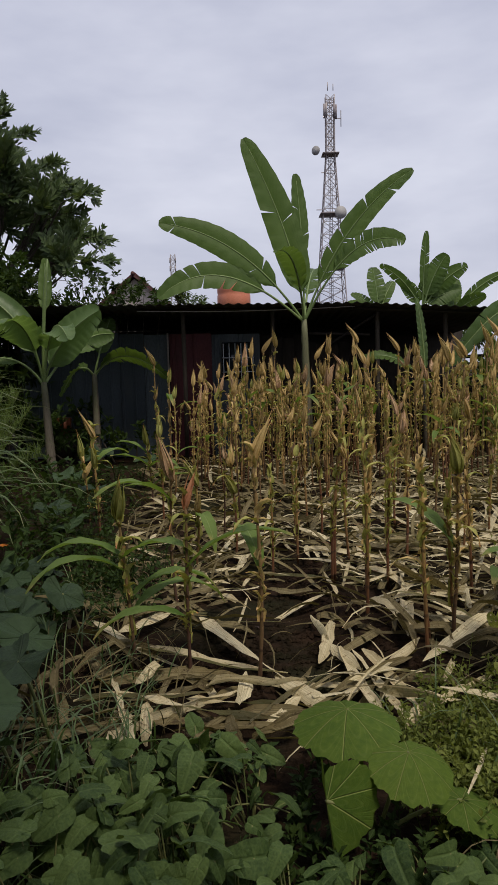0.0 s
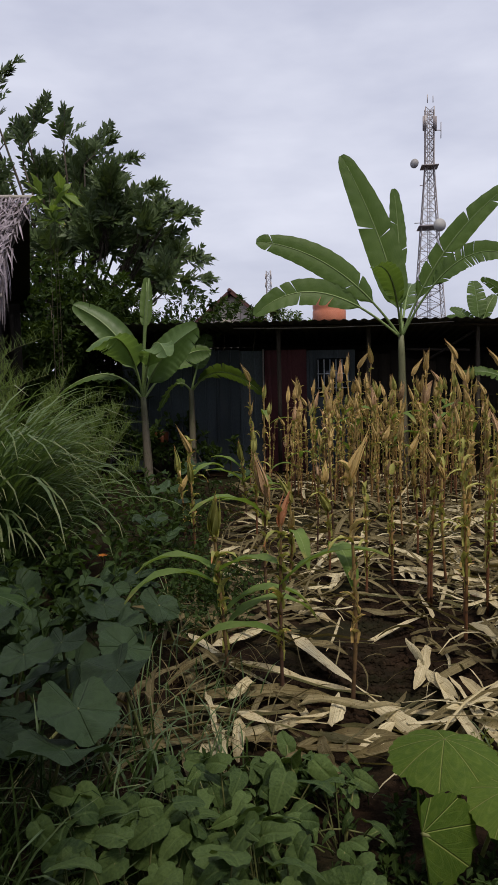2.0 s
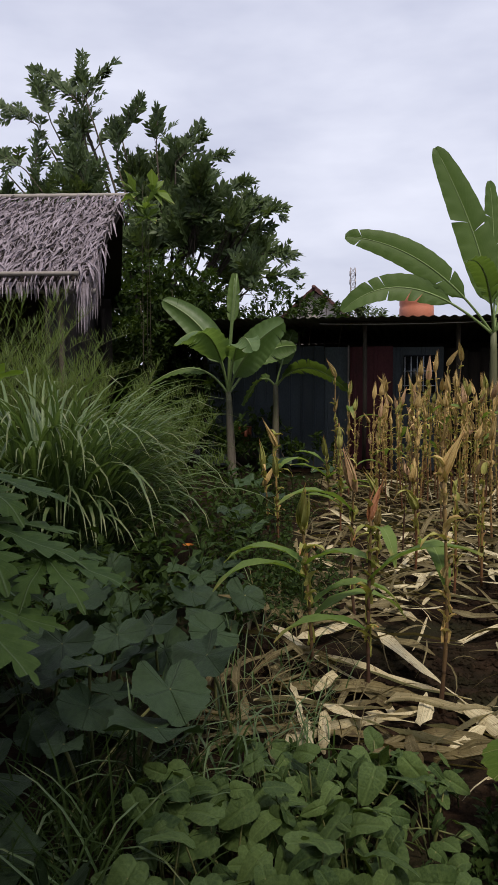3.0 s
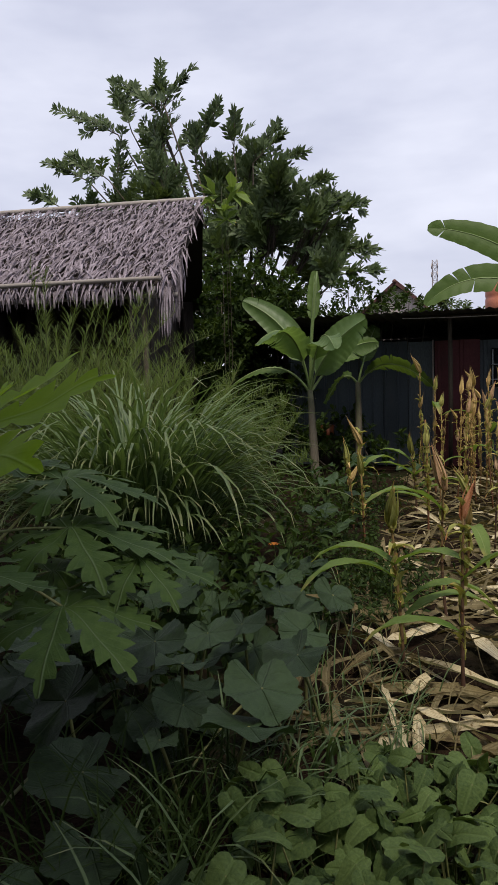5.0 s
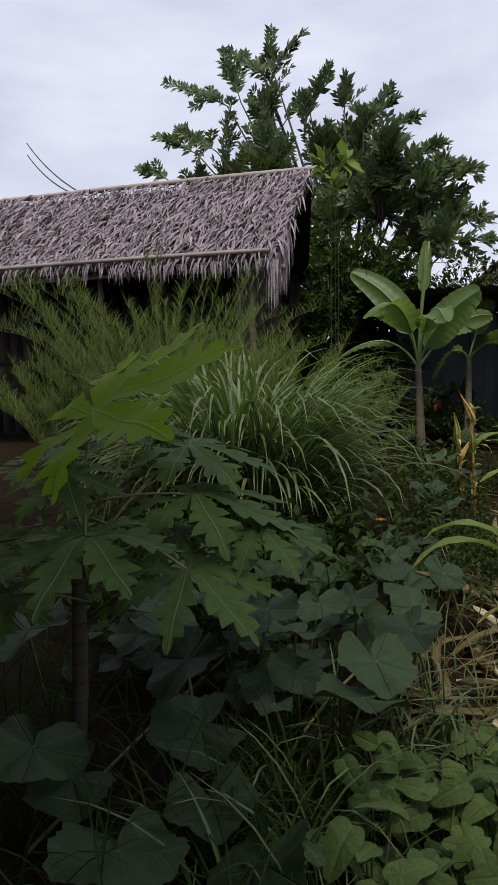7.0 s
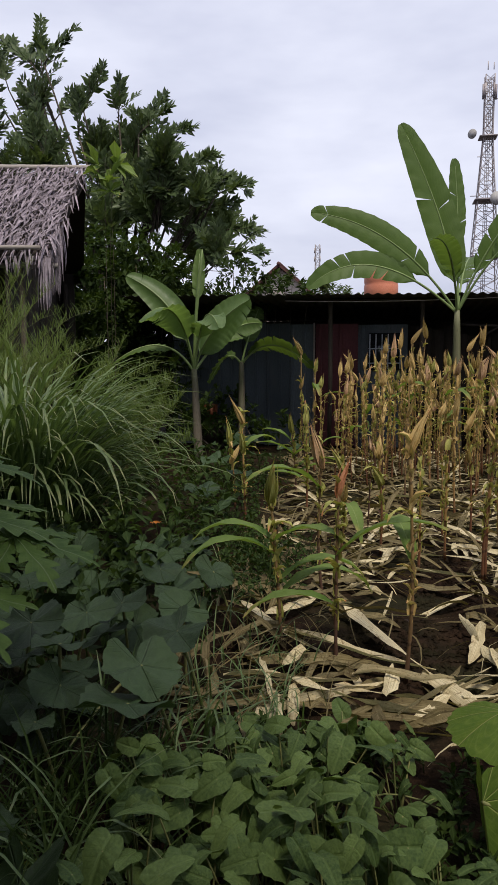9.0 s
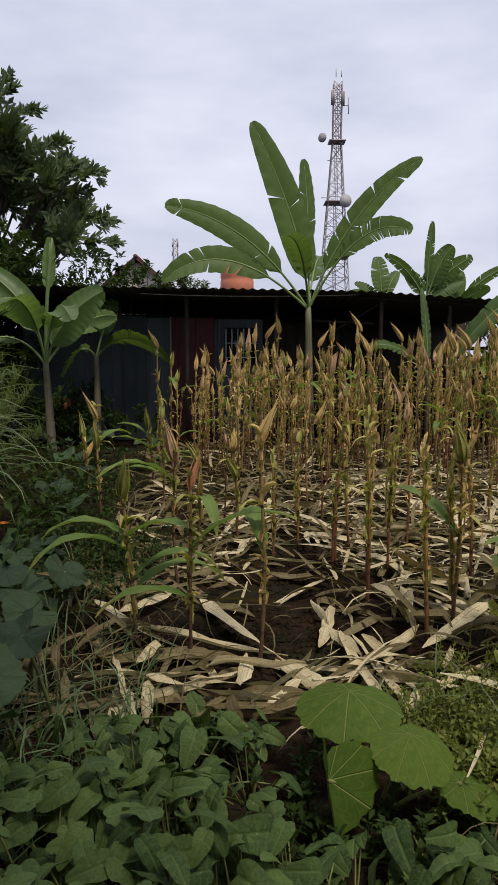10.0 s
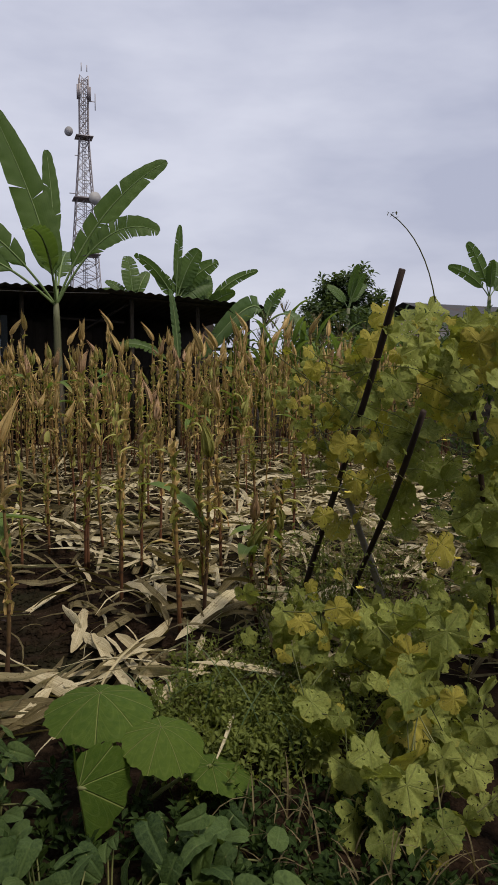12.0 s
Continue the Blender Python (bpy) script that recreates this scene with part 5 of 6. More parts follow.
tree("tree", "small dark tree far beyond the roofs", -3.2, 46.0, 2.8, [(-1.8, 0, 4.4, 1.2), (0, 0, 5.0, 1.3), (1.8, 0, 4.6, 1.2), (3.4, 0, 4.4, 1.1), (-1.0, 0, 6.2, 0.7), (-3.2, 0, 4.0, 1.0)], 44, 0.36, TREE_LEAF, 10, 0.25, 10)
tree("tree", "small dark tree far beyond the roofs", 9.5, 40.0, 2.0, [(-1.6, 0, 3.2, 1.1), (0, 0, 3.5, 1.2), (1.6, 0, 3.3, 1.1), (3.4, 0, 3.0, 1.1), (-3.2, 0, 2.8, 1.1)], 40, 0.32, TREE_LEAF, 13, 0.2, 10)


def bush(name, label, x, y, lobes, density, size, material, seed, stem_r=0.02):
    rng = random.Random(seed)
    plant = thing(name, label, "bush", at(x, y))
    crown = Form()
    for lx, ly, lz, r in lobes:
        wood = Form()
        c = np.array([lx, ly, lz])
        foot = np.array([lx * 0.6, ly * 0.6, -0.05])
        tube(wood, bez(foot, (foot + c) / 2 + np.array([rng.uniform(-0.1, 0.1), 0, 0]), c, 5), np.linspace(stem_r, stem_r * 0.3, 5), 5)
        for k in range(int(density * r * r)):
            v = unit([rng.gauss(0, 1), rng.gauss(0, 1), rng.gauss(0.2, 0.8)]) * r * rng.random() ** 0.4
            leaf_spray(crown, c + v * 0.7, c + v, 8, size, rng)
        part("stem", wood, BARK, plant)
    part("crown", crown, material, plant)


bush("creeper_hedge", "leafy creeper sprawling over the shed roof corner", -2.4, 12.4, [(-0.9, 0, 2.55, 0.45), (-0.2, -0.2, 2.6, 0.38), (0.4, -0.2, 2.68, 0.33), (0.95, -0.3, 2.55, 0.3), (-1.5, 0, 2.5, 0.5), (-2.1, 0, 2.4, 0.5), (0.1, 0.3, 2.95, 0.32), (0.6, 0.2, 2.85, 0.28), (-0.5, 0.3, 3.05, 0.36), (-1.2, 0.2, 2.9, 0.4), (-0.5, -0.3, 2.3, 0.4), (0.2, -0.35, 2.45, 0.25), (-1.6, 0.1, 3.1, 0.4)], 210, 0.11, SHADED_LEAF, 31)
# bushes and hedges added in this near-black leaf to keep shaded gaps dark
bush("shrub", "dark shrub crowding the gap beside the hut", -4.3, 11.6, [(-0.3, 0, 1.0, 0.7), (0.4, 0.2, 1.5, 0.6), (-0.6, 0.4, 2.1, 0.7), (0.2, 0.6, 2.6, 0.6), (-0.9, 0.6, 3.0, 0.6), (0.7, 0.8, 2.1, 0.5), (-0.4, 0.9, 3.4, 0.6), (-0.9, 0.3, 1.6, 0.6), (-0.9, 0.3, 0.9, 0.6)], 125, 0.16, SHADED_LEAF, 32)
bush("hedge", "tall dark hedge closing the gap behind the hut", -6.6, 14.0, [(-2.4, 0, 1.0, 1.1), (-1.2, 0, 1.0, 1.1), (0, 0, 1.1, 1.1), (1.2, 0, 1.0, 1.1), (2.4, 0, 1.0, 1.1), (-1.8, 0.2, 2.4, 1.1), (-0.6, 0, 2.5, 1.1), (0.6, 0, 2.5, 1.1), (1.8, 0, 2.4, 1.1), (2.9, -0.2, 2.2, 0.9), (3.4, -0.4, 1.1, 0.8)], 110, 0.24, SHADED_LEAF, 36)
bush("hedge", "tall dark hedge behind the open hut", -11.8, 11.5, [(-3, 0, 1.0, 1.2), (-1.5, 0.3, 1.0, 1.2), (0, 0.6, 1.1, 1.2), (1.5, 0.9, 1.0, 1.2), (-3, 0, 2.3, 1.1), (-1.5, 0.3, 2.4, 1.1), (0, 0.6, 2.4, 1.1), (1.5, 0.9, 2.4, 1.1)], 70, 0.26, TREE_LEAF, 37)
bush("hedge", "dark hedge at the back corner of the hut", -6.6, 12.7, [(-1.2, 0, 0.9, 0.9), (0, 0, 0.9, 0.9), (1.2, 0, 0.9, 0.9), (-0.6, 0, 2.0, 0.9), (0.6, 0, 2.0, 0.9), (1.6, 0.1, 2.1, 0.7)], 120, 0.2, SHADED_LEAF, 40)
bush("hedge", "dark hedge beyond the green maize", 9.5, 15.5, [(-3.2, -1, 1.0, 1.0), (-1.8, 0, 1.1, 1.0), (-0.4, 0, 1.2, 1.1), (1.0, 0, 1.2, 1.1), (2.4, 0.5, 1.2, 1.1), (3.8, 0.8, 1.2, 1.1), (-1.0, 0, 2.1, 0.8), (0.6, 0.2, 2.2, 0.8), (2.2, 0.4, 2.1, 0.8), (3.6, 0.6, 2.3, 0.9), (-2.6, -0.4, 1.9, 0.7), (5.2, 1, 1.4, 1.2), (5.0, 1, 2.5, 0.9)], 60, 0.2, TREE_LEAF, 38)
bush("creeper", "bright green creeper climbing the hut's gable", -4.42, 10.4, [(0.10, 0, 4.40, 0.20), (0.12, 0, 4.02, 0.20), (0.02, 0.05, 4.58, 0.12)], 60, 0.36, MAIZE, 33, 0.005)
bush("hedge", "dark hedge between the hut and the shed", -4.6, 13.3, [(-0.6, 0, 0.7, 0.8), (0.4, -0.2, 0.8, 0.8), (-0.5, 0, 1.6, 0.8), (0.5, -0.3, 1.7, 0.8), (-0.2, 0, 2.5, 0.8), (0.9, -0.5, 2.4, 0.5), (-0.6, 0.2, 3.2, 0.7), (0.2, 0.3, 3.3, 0.5), (-1.3, 0.3, 3.6, 0.6)], 130, 0.18, SHADED_LEAF, 39)
bush("shrub", "low dark shrub at the foot of the panels", -1.9, 11.4, [(-0.5, 0, 0.35, 0.45), (0.1, -0.2, 0.3, 0.4), (-1.1, 0, 0.45, 0.55), (-1.6, -0.2, 0.5, 0.55), (-0.8, 0.2, 0.8, 0.35), (-1.9, 0.1, 0.9, 0.45)], 120, 0.13, SHADED_LEAF, 34)
bush("shrub", "dark green shrub behind the trellis", 7.0, 9.8, [(-0.6, 0, 0.9, 0.6), (0.2, 0.2, 1.2, 0.65), (0.9, 0, 1.1, 0.6), (0.3, -0.3, 1.7, 0.5), (1.6, 0.2, 1.4, 0.6)], 55, 0.14, SHADED_LEAF, 35)


# ---- lemon grass and feathery plants ----
def grass_clump(name, label, x, y, blades, long, spread, half, seed, material, up=(88, 50), end=(-70, -10), group=""):
    rng = random.Random(seed)
    form = Form()
    for k in range(blades):
        a, r = rng.uniform(0, 360), spread * math.sqrt(rng.random())
        base = (-math.sin(radians(a)) * r, math.cos(radians(a)) * r, -0.02)
        out = r / spread
        p, side = arch(base, a + rng.uniform(-50, 50), long * rng.uniform(0.6, 1.12), up[0] + (up[1] - up[0]) * out * rng.uniform(0.5, 1.1), rng.uniform(*end), 11, rng.uniform(1.6, 2.8), 0.6, rng)
        p[:, 2] = np.maximum(p[:, 2], 0.01)
        w = half * rng.uniform(0.6, 1.15) * np.clip(np.linspace(0.6, 2.2, 11) * (1 - np.linspace(0, 1, 11) ** 2.2), 0.05, 1.1)
        ribbon(form, p, w, side, rng.uniform(0.25, 0.6), rng=rng)
    return solid(name, form, material, label, "grass", at(x, y), group, "")


grass_clump("lemon_grass", "big arching clump of green lemon grass", -3.0, 5.0, 640, 1.98, 0.38, 0.014, 51, GRASS, (92, 66), (-80, 0), "lemon grass")
grass_clump("lemon_grass", "arching clump of lemon grass with pale tips", -2.72, 5.1, 150, 1.5, 0.22, 0.014, 52, GRASS, (88, 55), (-85, -25), "lemon grass")
grass_clump("lemon_grass", "arching clump of lemon grass with pale tips", -3.7, 5.3, 220, 1.7, 0.3, 0.014, 53, GRASS, (88, 58), (-85, -25), "lemon grass")


def feathery(x, y, height, stems, spread, seed, label="feathery light green shrub beside the hut", name="feathery_shrub"):
    """Upright stems set with fine side needles."""
    rng = random.Random(seed)
    twigs, needles = Form(), Form()
    for k in range(stems):
        a, r = rng.uniform(0, 360), spread * math.sqrt(rng.random())
        base = (-math.sin(radians(a)) * r * 0.4, math.cos(radians(a)) * r * 0.4, 0)
        long = height * rng.uniform(0.65, 1.05)
        p, side = arch(base, a, long, 88 - 25 * r / spread, rng.uniform(5, 65), 9, 1.8, 0.4, rng)
        tube(twigs, p, np.linspace(0.006, 0.002, 9), 4, False)
        for j in range(150):
            s = rng.uniform(0.25, 1.0) * 8
            i = min(int(s), 7)
            root = p[i] + (p[i + 1] - p[i]) * (s - i)
            q, sd = arch(root, rng.uniform(0, 360), rng.uniform(0.10, 0.24), rng.uniform(48, 80), rng.uniform(20, 60), 3, 1, 0, rng)
            ribbon(needles, q, np.array([0.0024, 0.0030, 0.001]), sd, 0.2, rng=rng)
    plant = thing(name, label, "shrub", at(x, y), "feathery shrubs")
    part("stem", twigs, VINE_STEM, plant, kind="stuff")
    part("foliage", needles, FEATHER, plant)


for k, (x, y, h, n, sp) in enumerate([(-5.5, 7.3, 2.95, 70, 1.0), (-6.3, 7.6, 2.1, 50, 0.8), (-4.75, 7.1, 2.2, 60, 0.7), (-3.85, 7.4, 1.95, 45, 0.35), (-3.15, 7.6, 1.35, 40, 0.7), (-7.2, 7.4, 1.6, 40, 0.8)]):
    feathery(x, y, h, n, sp, 80 + k)


# ---- leaf outlines ----
def heart(a):
    b = abs(a)
    return 0.60 + 0.52 * math.exp(-((b / 0.55) ** 2)) + 0.05 * math.exp(-(((b - 2.3) / 0.5) ** 2)) - 0.15 * math.exp(-(((b - math.pi) / 0.24) ** 2))


def squash(a):
    b = abs(a)
    return 0.80 + 0.03 * math.cos(5 * a) + 0.06 * math.cos(a) + 0.02 * math.cos(23 * a) - 0.5 * math.exp(-(((b - math.pi) / 0.3) ** 2))


def gourd(a):
    """Five shallow rounded lobes with a toothed edge and a notch at the stalk."""
    best = 0.0
    for c, long in ((0.0, 0.95), (1.15, 0.90), (-1.15, 0.90), (2.25, 0.84), (-2.25, 0.84)):
        best = max(best, long * (1 - 0.22 * min(1.0, abs(a - c) / 0.6) ** 2.0))
    return best * (1 + 0.03 * math.cos(29 * a)) - 0.4 * math.exp(-(((abs(a) - math.pi) / 0.24) ** 2))


def umbrella(a):
    """Broad in front and at the sides, short behind the stalk."""
    return 0.42 + 0.56 * (0.5 + 0.5 * math.cos(a)) ** 0.5 + 0.018 * math.cos(17 * a)


def papaya_leaf(form, seed, droop):
    """Seven lobes round the stalk, each with forward-pointing side lobes along its own rib."""
    rng = random.Random(seed)
    n, cols = 31, 7
    for k in range(-3, 4):
        turn = k * 0.8 + rng.uniform(-0.05, 0.05)
        long = (1.0, 0.95, 0.82, 0.66)[abs(k)] * rng.uniform(0.93, 1.05)
        roll = rng.uniform(-0.12, 0.12)
        v, uv = [], []
        for i in range(n):
            s = i / (n - 1)
            saw = (s * 5.6 + 0.25 * (k % 2)) % 1.0 if s > 0.28 else 0.75
            wide = long * 0.31 * max(0.0, math.sin(math.pi * min(1.0, s**0.75 * 0.98 + 0.02))) ** 0.8 * (0.16 + 0.84 * saw**0.7)
            wide = min(max(wide, 0.012), 0.42 * long * s + 0.004)
            for j in np.linspace(-1, 1, cols):
                along, lateral = long * s + 0.30 * abs(j) * wide, j * wide
                x, y = math.sin(turn) * along + math.cos(turn) * lateral, math.cos(turn) * along - math.sin(turn) * lateral
                r = math.hypot(x, y)
                v.append((x, y, 0.05 * r - droop * r**2 + 0.16 * abs(lateral) + roll * lateral * s + 0.02 * math.sin(9 * s + k)))
                uv.append((0.5 + x * 0.5, 0.5 + y * 0.5))
        form.add(v, [f[::-1] for f in grid_faces(n, cols)], uv)


def leaf_meshes(name, outline, material, count, seed, **shape):
    out = []
    for k in range(count):
        form = Form()
        polar_leaf(form, outline, seed=seed + k, **shape)
        me = form.mesh(name)
        me.materials.append(material)
        out.append(me)
    return out


HEARTS = leaf_meshes("leaf", heart, CREEPER, 8, 10, rings=5, steps=34, cup=0.0, ripple=0.07, lobes=2, droop=0.38, crease=0.22)
SQUASHES = leaf_meshes("leaf", squash, PUMPKIN, 7, 30, rings=7, steps=60, cup=0.26, ripple=0.10, lobes=4, droop=0.24, crease=0.05)
GOURDS = leaf_meshes("leaf", gourd, GOURD, 9, 50, rings=6, steps=60, cup=0.10, ripple=0.15, lobes=4, droop=0.30, crease=0.06)
YELLOWS = leaf_meshes("leaf", gourd, GOURD_YELLOW, 5, 70, rings=6, steps=60, cup=0.05, ripple=0.14, lobes=3, droop=0.4)
def papaya_mesh(seed, droop, material):
    form = Form()
    papaya_leaf(form, seed, droop)
    me = form.mesh("leaf")
    me.materials.append(material)
    return me


PAPAYAS = [papaya_mesh(90 + k, 0.22 + 0.06 * k, PAPAYA) for k in range(4)]
# the top leaf alone, coloured as if lit from behind
BACKLIT_PAPAYA = [papaya_mesh(97, 0.12, PAPAYA_BACKLIT)]


def petiole(form, a, b, r, sag=0.1):
    a, b = np.asarray(a, float), np.asarray(b, float)
    tube(form, bez(a, (a + b) / 2 + np.array([0, 0, sag * np.linalg.norm(b - a)]), b, 6), np.linspace(r * 1.2, r, 6), 6)


# ---- the papaya ----
papaya = thing("papaya_plant", "young papaya with a slim ringed trunk and lobed leaves", "papaya plant", at(-1.79, 1.58))
form = Form()
s = np.linspace(0, 1, 14)
tube(form, np.stack([0.13 * s, 0.02 * np.sin(s * 5), s * 1.16 - 0.06], 1), np.linspace(0.032, 0.019, 14) * (1 + 0.04 * (np.arange(14) % 2)) * np.where(s > 0.9, 0.5, 1), 10)
part("trunk", form, PAPAYA_TRUNK, papaya, "slim grey-green ringed trunk")
TOP = np.array([0.13, 0, 1.12])
for k, (px, py, pz, tip, nor, size) in enumerate([
    (0.06, 0.14, 1.32, (0.85, 0.15, 0.36), (-0.28, -0.52, 0.78), 0.58), (0.29, -0.18, 1.00, (0.25, -0.9, -0.2), (0.05, -0.20, 0.97), 0.33), (0.36, 0.27, 1.04, (1.0, 0.1, -0.1), (0.05, -0.12, 0.98), 0.36),
    (0.50, 0.02, 0.87, (0.85, -0.35, -0.1), (0.10, -0.15, 0.97), 0.31), (-0.30, 0.15, 1.12, (-0.8, 0.1, 0.0), (-0.1, -0.2, 0.95), 0.36), (-0.12, -0.15, 0.93, (-0.5, -0.6, -0.1), (0, -0.15, 0.97), 0.32),
    (0.24, 0.42, 1.18, (0.8, 0.3, 0.0), (0.1, -0.1, 0.98), 0.34), (0.30, 0.25, 0.90, (0.7, 0.2, -0.1), (0.1, -0.12, 0.98), 0.30), (-0.05, 0.45, 1.20, (-0.3, 0.8, 0.05), (-0.1, -0.1, 0.98), 0.32),
    (0.10, -0.05, 1.14, (0.6, -0.5, -0.1), (0.1, -0.25, 0.95), 0.24), (0.02, -0.22, 0.80, (-0.2, -0.8, -0.2), (0.0, -0.2, 0.97), 0.24), (0.60, 0.28, 0.95, (0.8, 0.2, -0.1), (0.1, -0.15, 0.97), 0.26),
]):
    leafpart = part("leaf", BACKLIT_PAPAYA[0] if k == 0 else PAPAYAS[k % 4], None, papaya, "bright lobed leaf with backlight put into its colour" if k == 0 else "", facing((px, py, pz), tip, nor, size))
    form = Form()
    petiole(form, TOP - np.array([0, 0, 0.04 * k]), (px, py, pz), 0.0042)
    part("petiole", form, VINE_STEM, papaya)


# ---- pumpkin vines ----
pump = thing("pumpkin_vine", "sprawling pumpkin vine with broad dark leaves", "pumpkin plant", at(0, 0))
PUMPKIN_AT = [
    (-1.49, 1.86, 0.45, 0.19), (-1.46, 2.43, 0.45, 0.15), (-1.75, 2.08, 0.45, 0.16), (-1.30, 2.60, 0.44, 0.15), (-0.92, 2.20, 0.42, 0.17), (-0.88, 2.50, 0.43, 0.18),
    (-1.24, 2.23, 0.46, 0.12), (-0.95, 2.82, 0.40, 0.16), (-1.22, 2.79, 0.42, 0.16), (-0.90, 2.02, 0.37, 0.17), (-1.17, 2.08, 0.38, 0.12), (-1.18, 1.92, 0.33, 0.09),
    (-1.40, 1.80, 0.25, 0.18), (-1.17, 1.50, 0.24, 0.18), (-1.26, 1.20, 0.25, 0.19), (-0.91, 1.34, 0.24, 0.18), (-1.62, 1.42, 0.22, 0.15), (-1.70, 2.55, 0.42, 0.18),
    (-1.95, 2.30, 0.45, 0.18), (-1.08, 3.15, 0.36, 0.17),
]
MORE_PUMPKIN = [
    (-2.1, 2.8, 0.45, 0.2), (-1.75, 3.15, 0.40, 0.18), (-1.30, 3.55, 0.34, 0.16), (-1.05, 3.75, 0.28, 0.14), (-1.7, 1.35, 0.34, 0.19), (-2.3, 1.9, 0.4, 0.2),
    (-2.0, 2.6, 0.42, 0.2), (-1.55, 4.2, 0.30, 0.16), (-1.9, 3.8, 0.34, 0.17), (-1.42, 5.4, 0.3, 0.17), (-1.7, 5.9, 0.34, 0.18), (-1.55, 6.8, 0.35, 0.18),
    (-1.95, 7.5, 0.38, 0.2), (-1.6, 8.1, 0.36, 0.2), (-2.3, 8.3, 0.4, 0.2), (-1.3, 8.8, 0.36, 0.19), (-2.0, 9.0, 0.4, 0.2), (-2.0, 9.3, 0.42, 0.2),
]
rnd = random.Random(14)
runners = Form()
for k, (x, y, z, size) in enumerate(PUMPKIN_AT + MORE_PUMPKIN):
    tip = (rnd.uniform(-0.6, 0.6), -rnd.uniform(0.3, 1.0), 0)
    nor = (rnd.gauss(0.0, 0.32), rnd.gauss(-0.18, 0.25), 1)
    part("leaf", SQUASHES[k % 7], None, pump, "", facing((x, y, z), tip, nor, size * rnd.uniform(0.9, 1.15)))
    petiole(runners, (x + rnd.uniform(-0.12, 0.12), y + rnd.uniform(0, 0.2), 0.0), (x, y, z), 0.006, 0.15)
for k in range(105):
    y = rnd.uniform(2.25, 4.6)
    x = rnd.uniform(-2.5, -0.85 - 0.10 * (y - 1))
    z = rnd.uniform(0.06, 0.32)
    part("leaf", SQUASHES[k % 7], None, pump, "", facing((x, y, z), (rnd.uniform(-0.8, 0.8), -rnd.uniform(0.2, 1.0), 0), (rnd.gauss(0, 0.35), rnd.gauss(-0.2, 0.4), 1), rnd.uniform(0.07, 0.16)))
tube(runners, bez((-0.8, 1.1, 0.03), (-1.5, 1.9, 0.05), (-1.1, 3.8, 0.03), 20), 0.007, 6)
tube(runners, bez((-1.7, 1.3, 0.03), (-2.2, 4.5, 0.05), (-1.6, 9.2, 0.03), 24), 0.007, 6)
part("runner", runners, VINE_STEM, pump, "hollow green runner")


# ---- the creeper in the foreground ----
def creeper_top(x, y):
    """How high the creeper's leaves stand: a low bank, highest towards the camera."""
    low = 1.0 - 0.5 * max(0.0, min(1.0, (x + 0.1) / 0.25))
    return (0.09 + 0.17 * max(0.0, min(1.0, (2.6 - y) / 0.8))) * low + 0.05 * noise.noise((x * 3, y * 3, 2))


def creeper_plant(cx, cy, rng, count):
    plant = thing("creeper_plant", "low creeper with heart-shaped green leaves", "creeper", at(cx, cy), "creepers in the foreground")
    stems = Form()
    for k in range(count):
        a, r = rng.uniform(0, 6.283), 0.16 * math.sqrt(rng.random())
        x, y = math.cos(a) * r, math.sin(a) * r
        z = max(0.03, creeper_top(cx + x, cy + y) * rng.uniform(0.15, 1.3))
        size = 0.028 + 0.058 * rng.random() ** 0.9
        m = facing((x, y, z), (rng.uniform(-1, 1), rng.uniform(-1.0, 0.35), -0.1), (rng.gauss(0, 0.7), rng.gauss(-0.15, 0.6), 1), size, rng.uniform(0.72, 1.0))
        part("leaf", rng.choice(HEARTS), None, plant, "", m)
        petiole(stems, (x * 0.3, y * 0.3, 0.0), (x, y, z), 0.0025, 0.1)
    tube(stems, bez((-0.15, 0.0, 0.02), (0, 0.05, 0.10), (0.18, -0.04, 0.03), 7), 0.003, 5)
    part("stem", stems, VINE_STEM, plant)


rnd = random.Random(17)
spots = []
for i in range(8):
    for j in range(10):
        x, y = -0.90 + 0.17 * j + rnd.uniform(-0.06, 0.06), 1.36 + 0.16 * i + rnd.uniform(-0.05, 0.05)
        edge = 2.50 - 0.45 * max(0.0, -0.25 - x) - 0.5 * max(0.0, x + 0.02)
        left = -0.78 + 0.15 * (y - 1.8)
        if left < x < 0.62 and y < edge and not (x > -0.02 and y > 1.80):
            spots.append((x, y))
for x, y in spots:
    creeper_plant(x, y, rnd, rnd.randint(10, 13))

# three wrinkled yellow-green leaves
wilt = thing("broad_leaf_plant", "plant with three broad wrinkled yellow-green leaves", "plant", at(0.36, 2.05))
form_stem = Form()
for k, (x, y, z, tip, nor, sx, size, droop, crease) in enumerate([
    (-0.05, 0.20, 0.345, (-0.25, -1.0, 0.0), (-0.02, 0.0, 1.0), 1.25, 0.170, 0.55, 0.0), (0.12, 0.03, 0.285, (0.35, -1.0, 0.0), (0.12, -0.08, 1.0), 1.15, 0.145, 0.60, 0.0),
    (-0.16, -0.15, 0.245, (0.02, -0.35, -1.0), (-0.45, -0.86, 0.15), 0.60, 0.180, 0.10, -1.2), (0.28, 0.0, 0.14, (0.95, -0.25, -0.1), (0.10, -0.1, 0.99), 0.8, 0.15, 0.35, 0.0),
]):
    blade = Form()
    polar_leaf(blade, umbrella, rings=14, steps=96, cup=0.0, ripple=0.022, lobes=9, droop=droop, seed=200 + k, crease=crease)
    part("leaf", blade, WILTED, wilt, "broad ribbed leaf drooping at the edge", facing((x, y, z), tip, nor, size, sx))
    petiole(form_stem, (0.02, 0.03, 0.0), (x, y, z), 0.006, 0.15)
part("stem", form_stem, VINE_STEM, wilt)


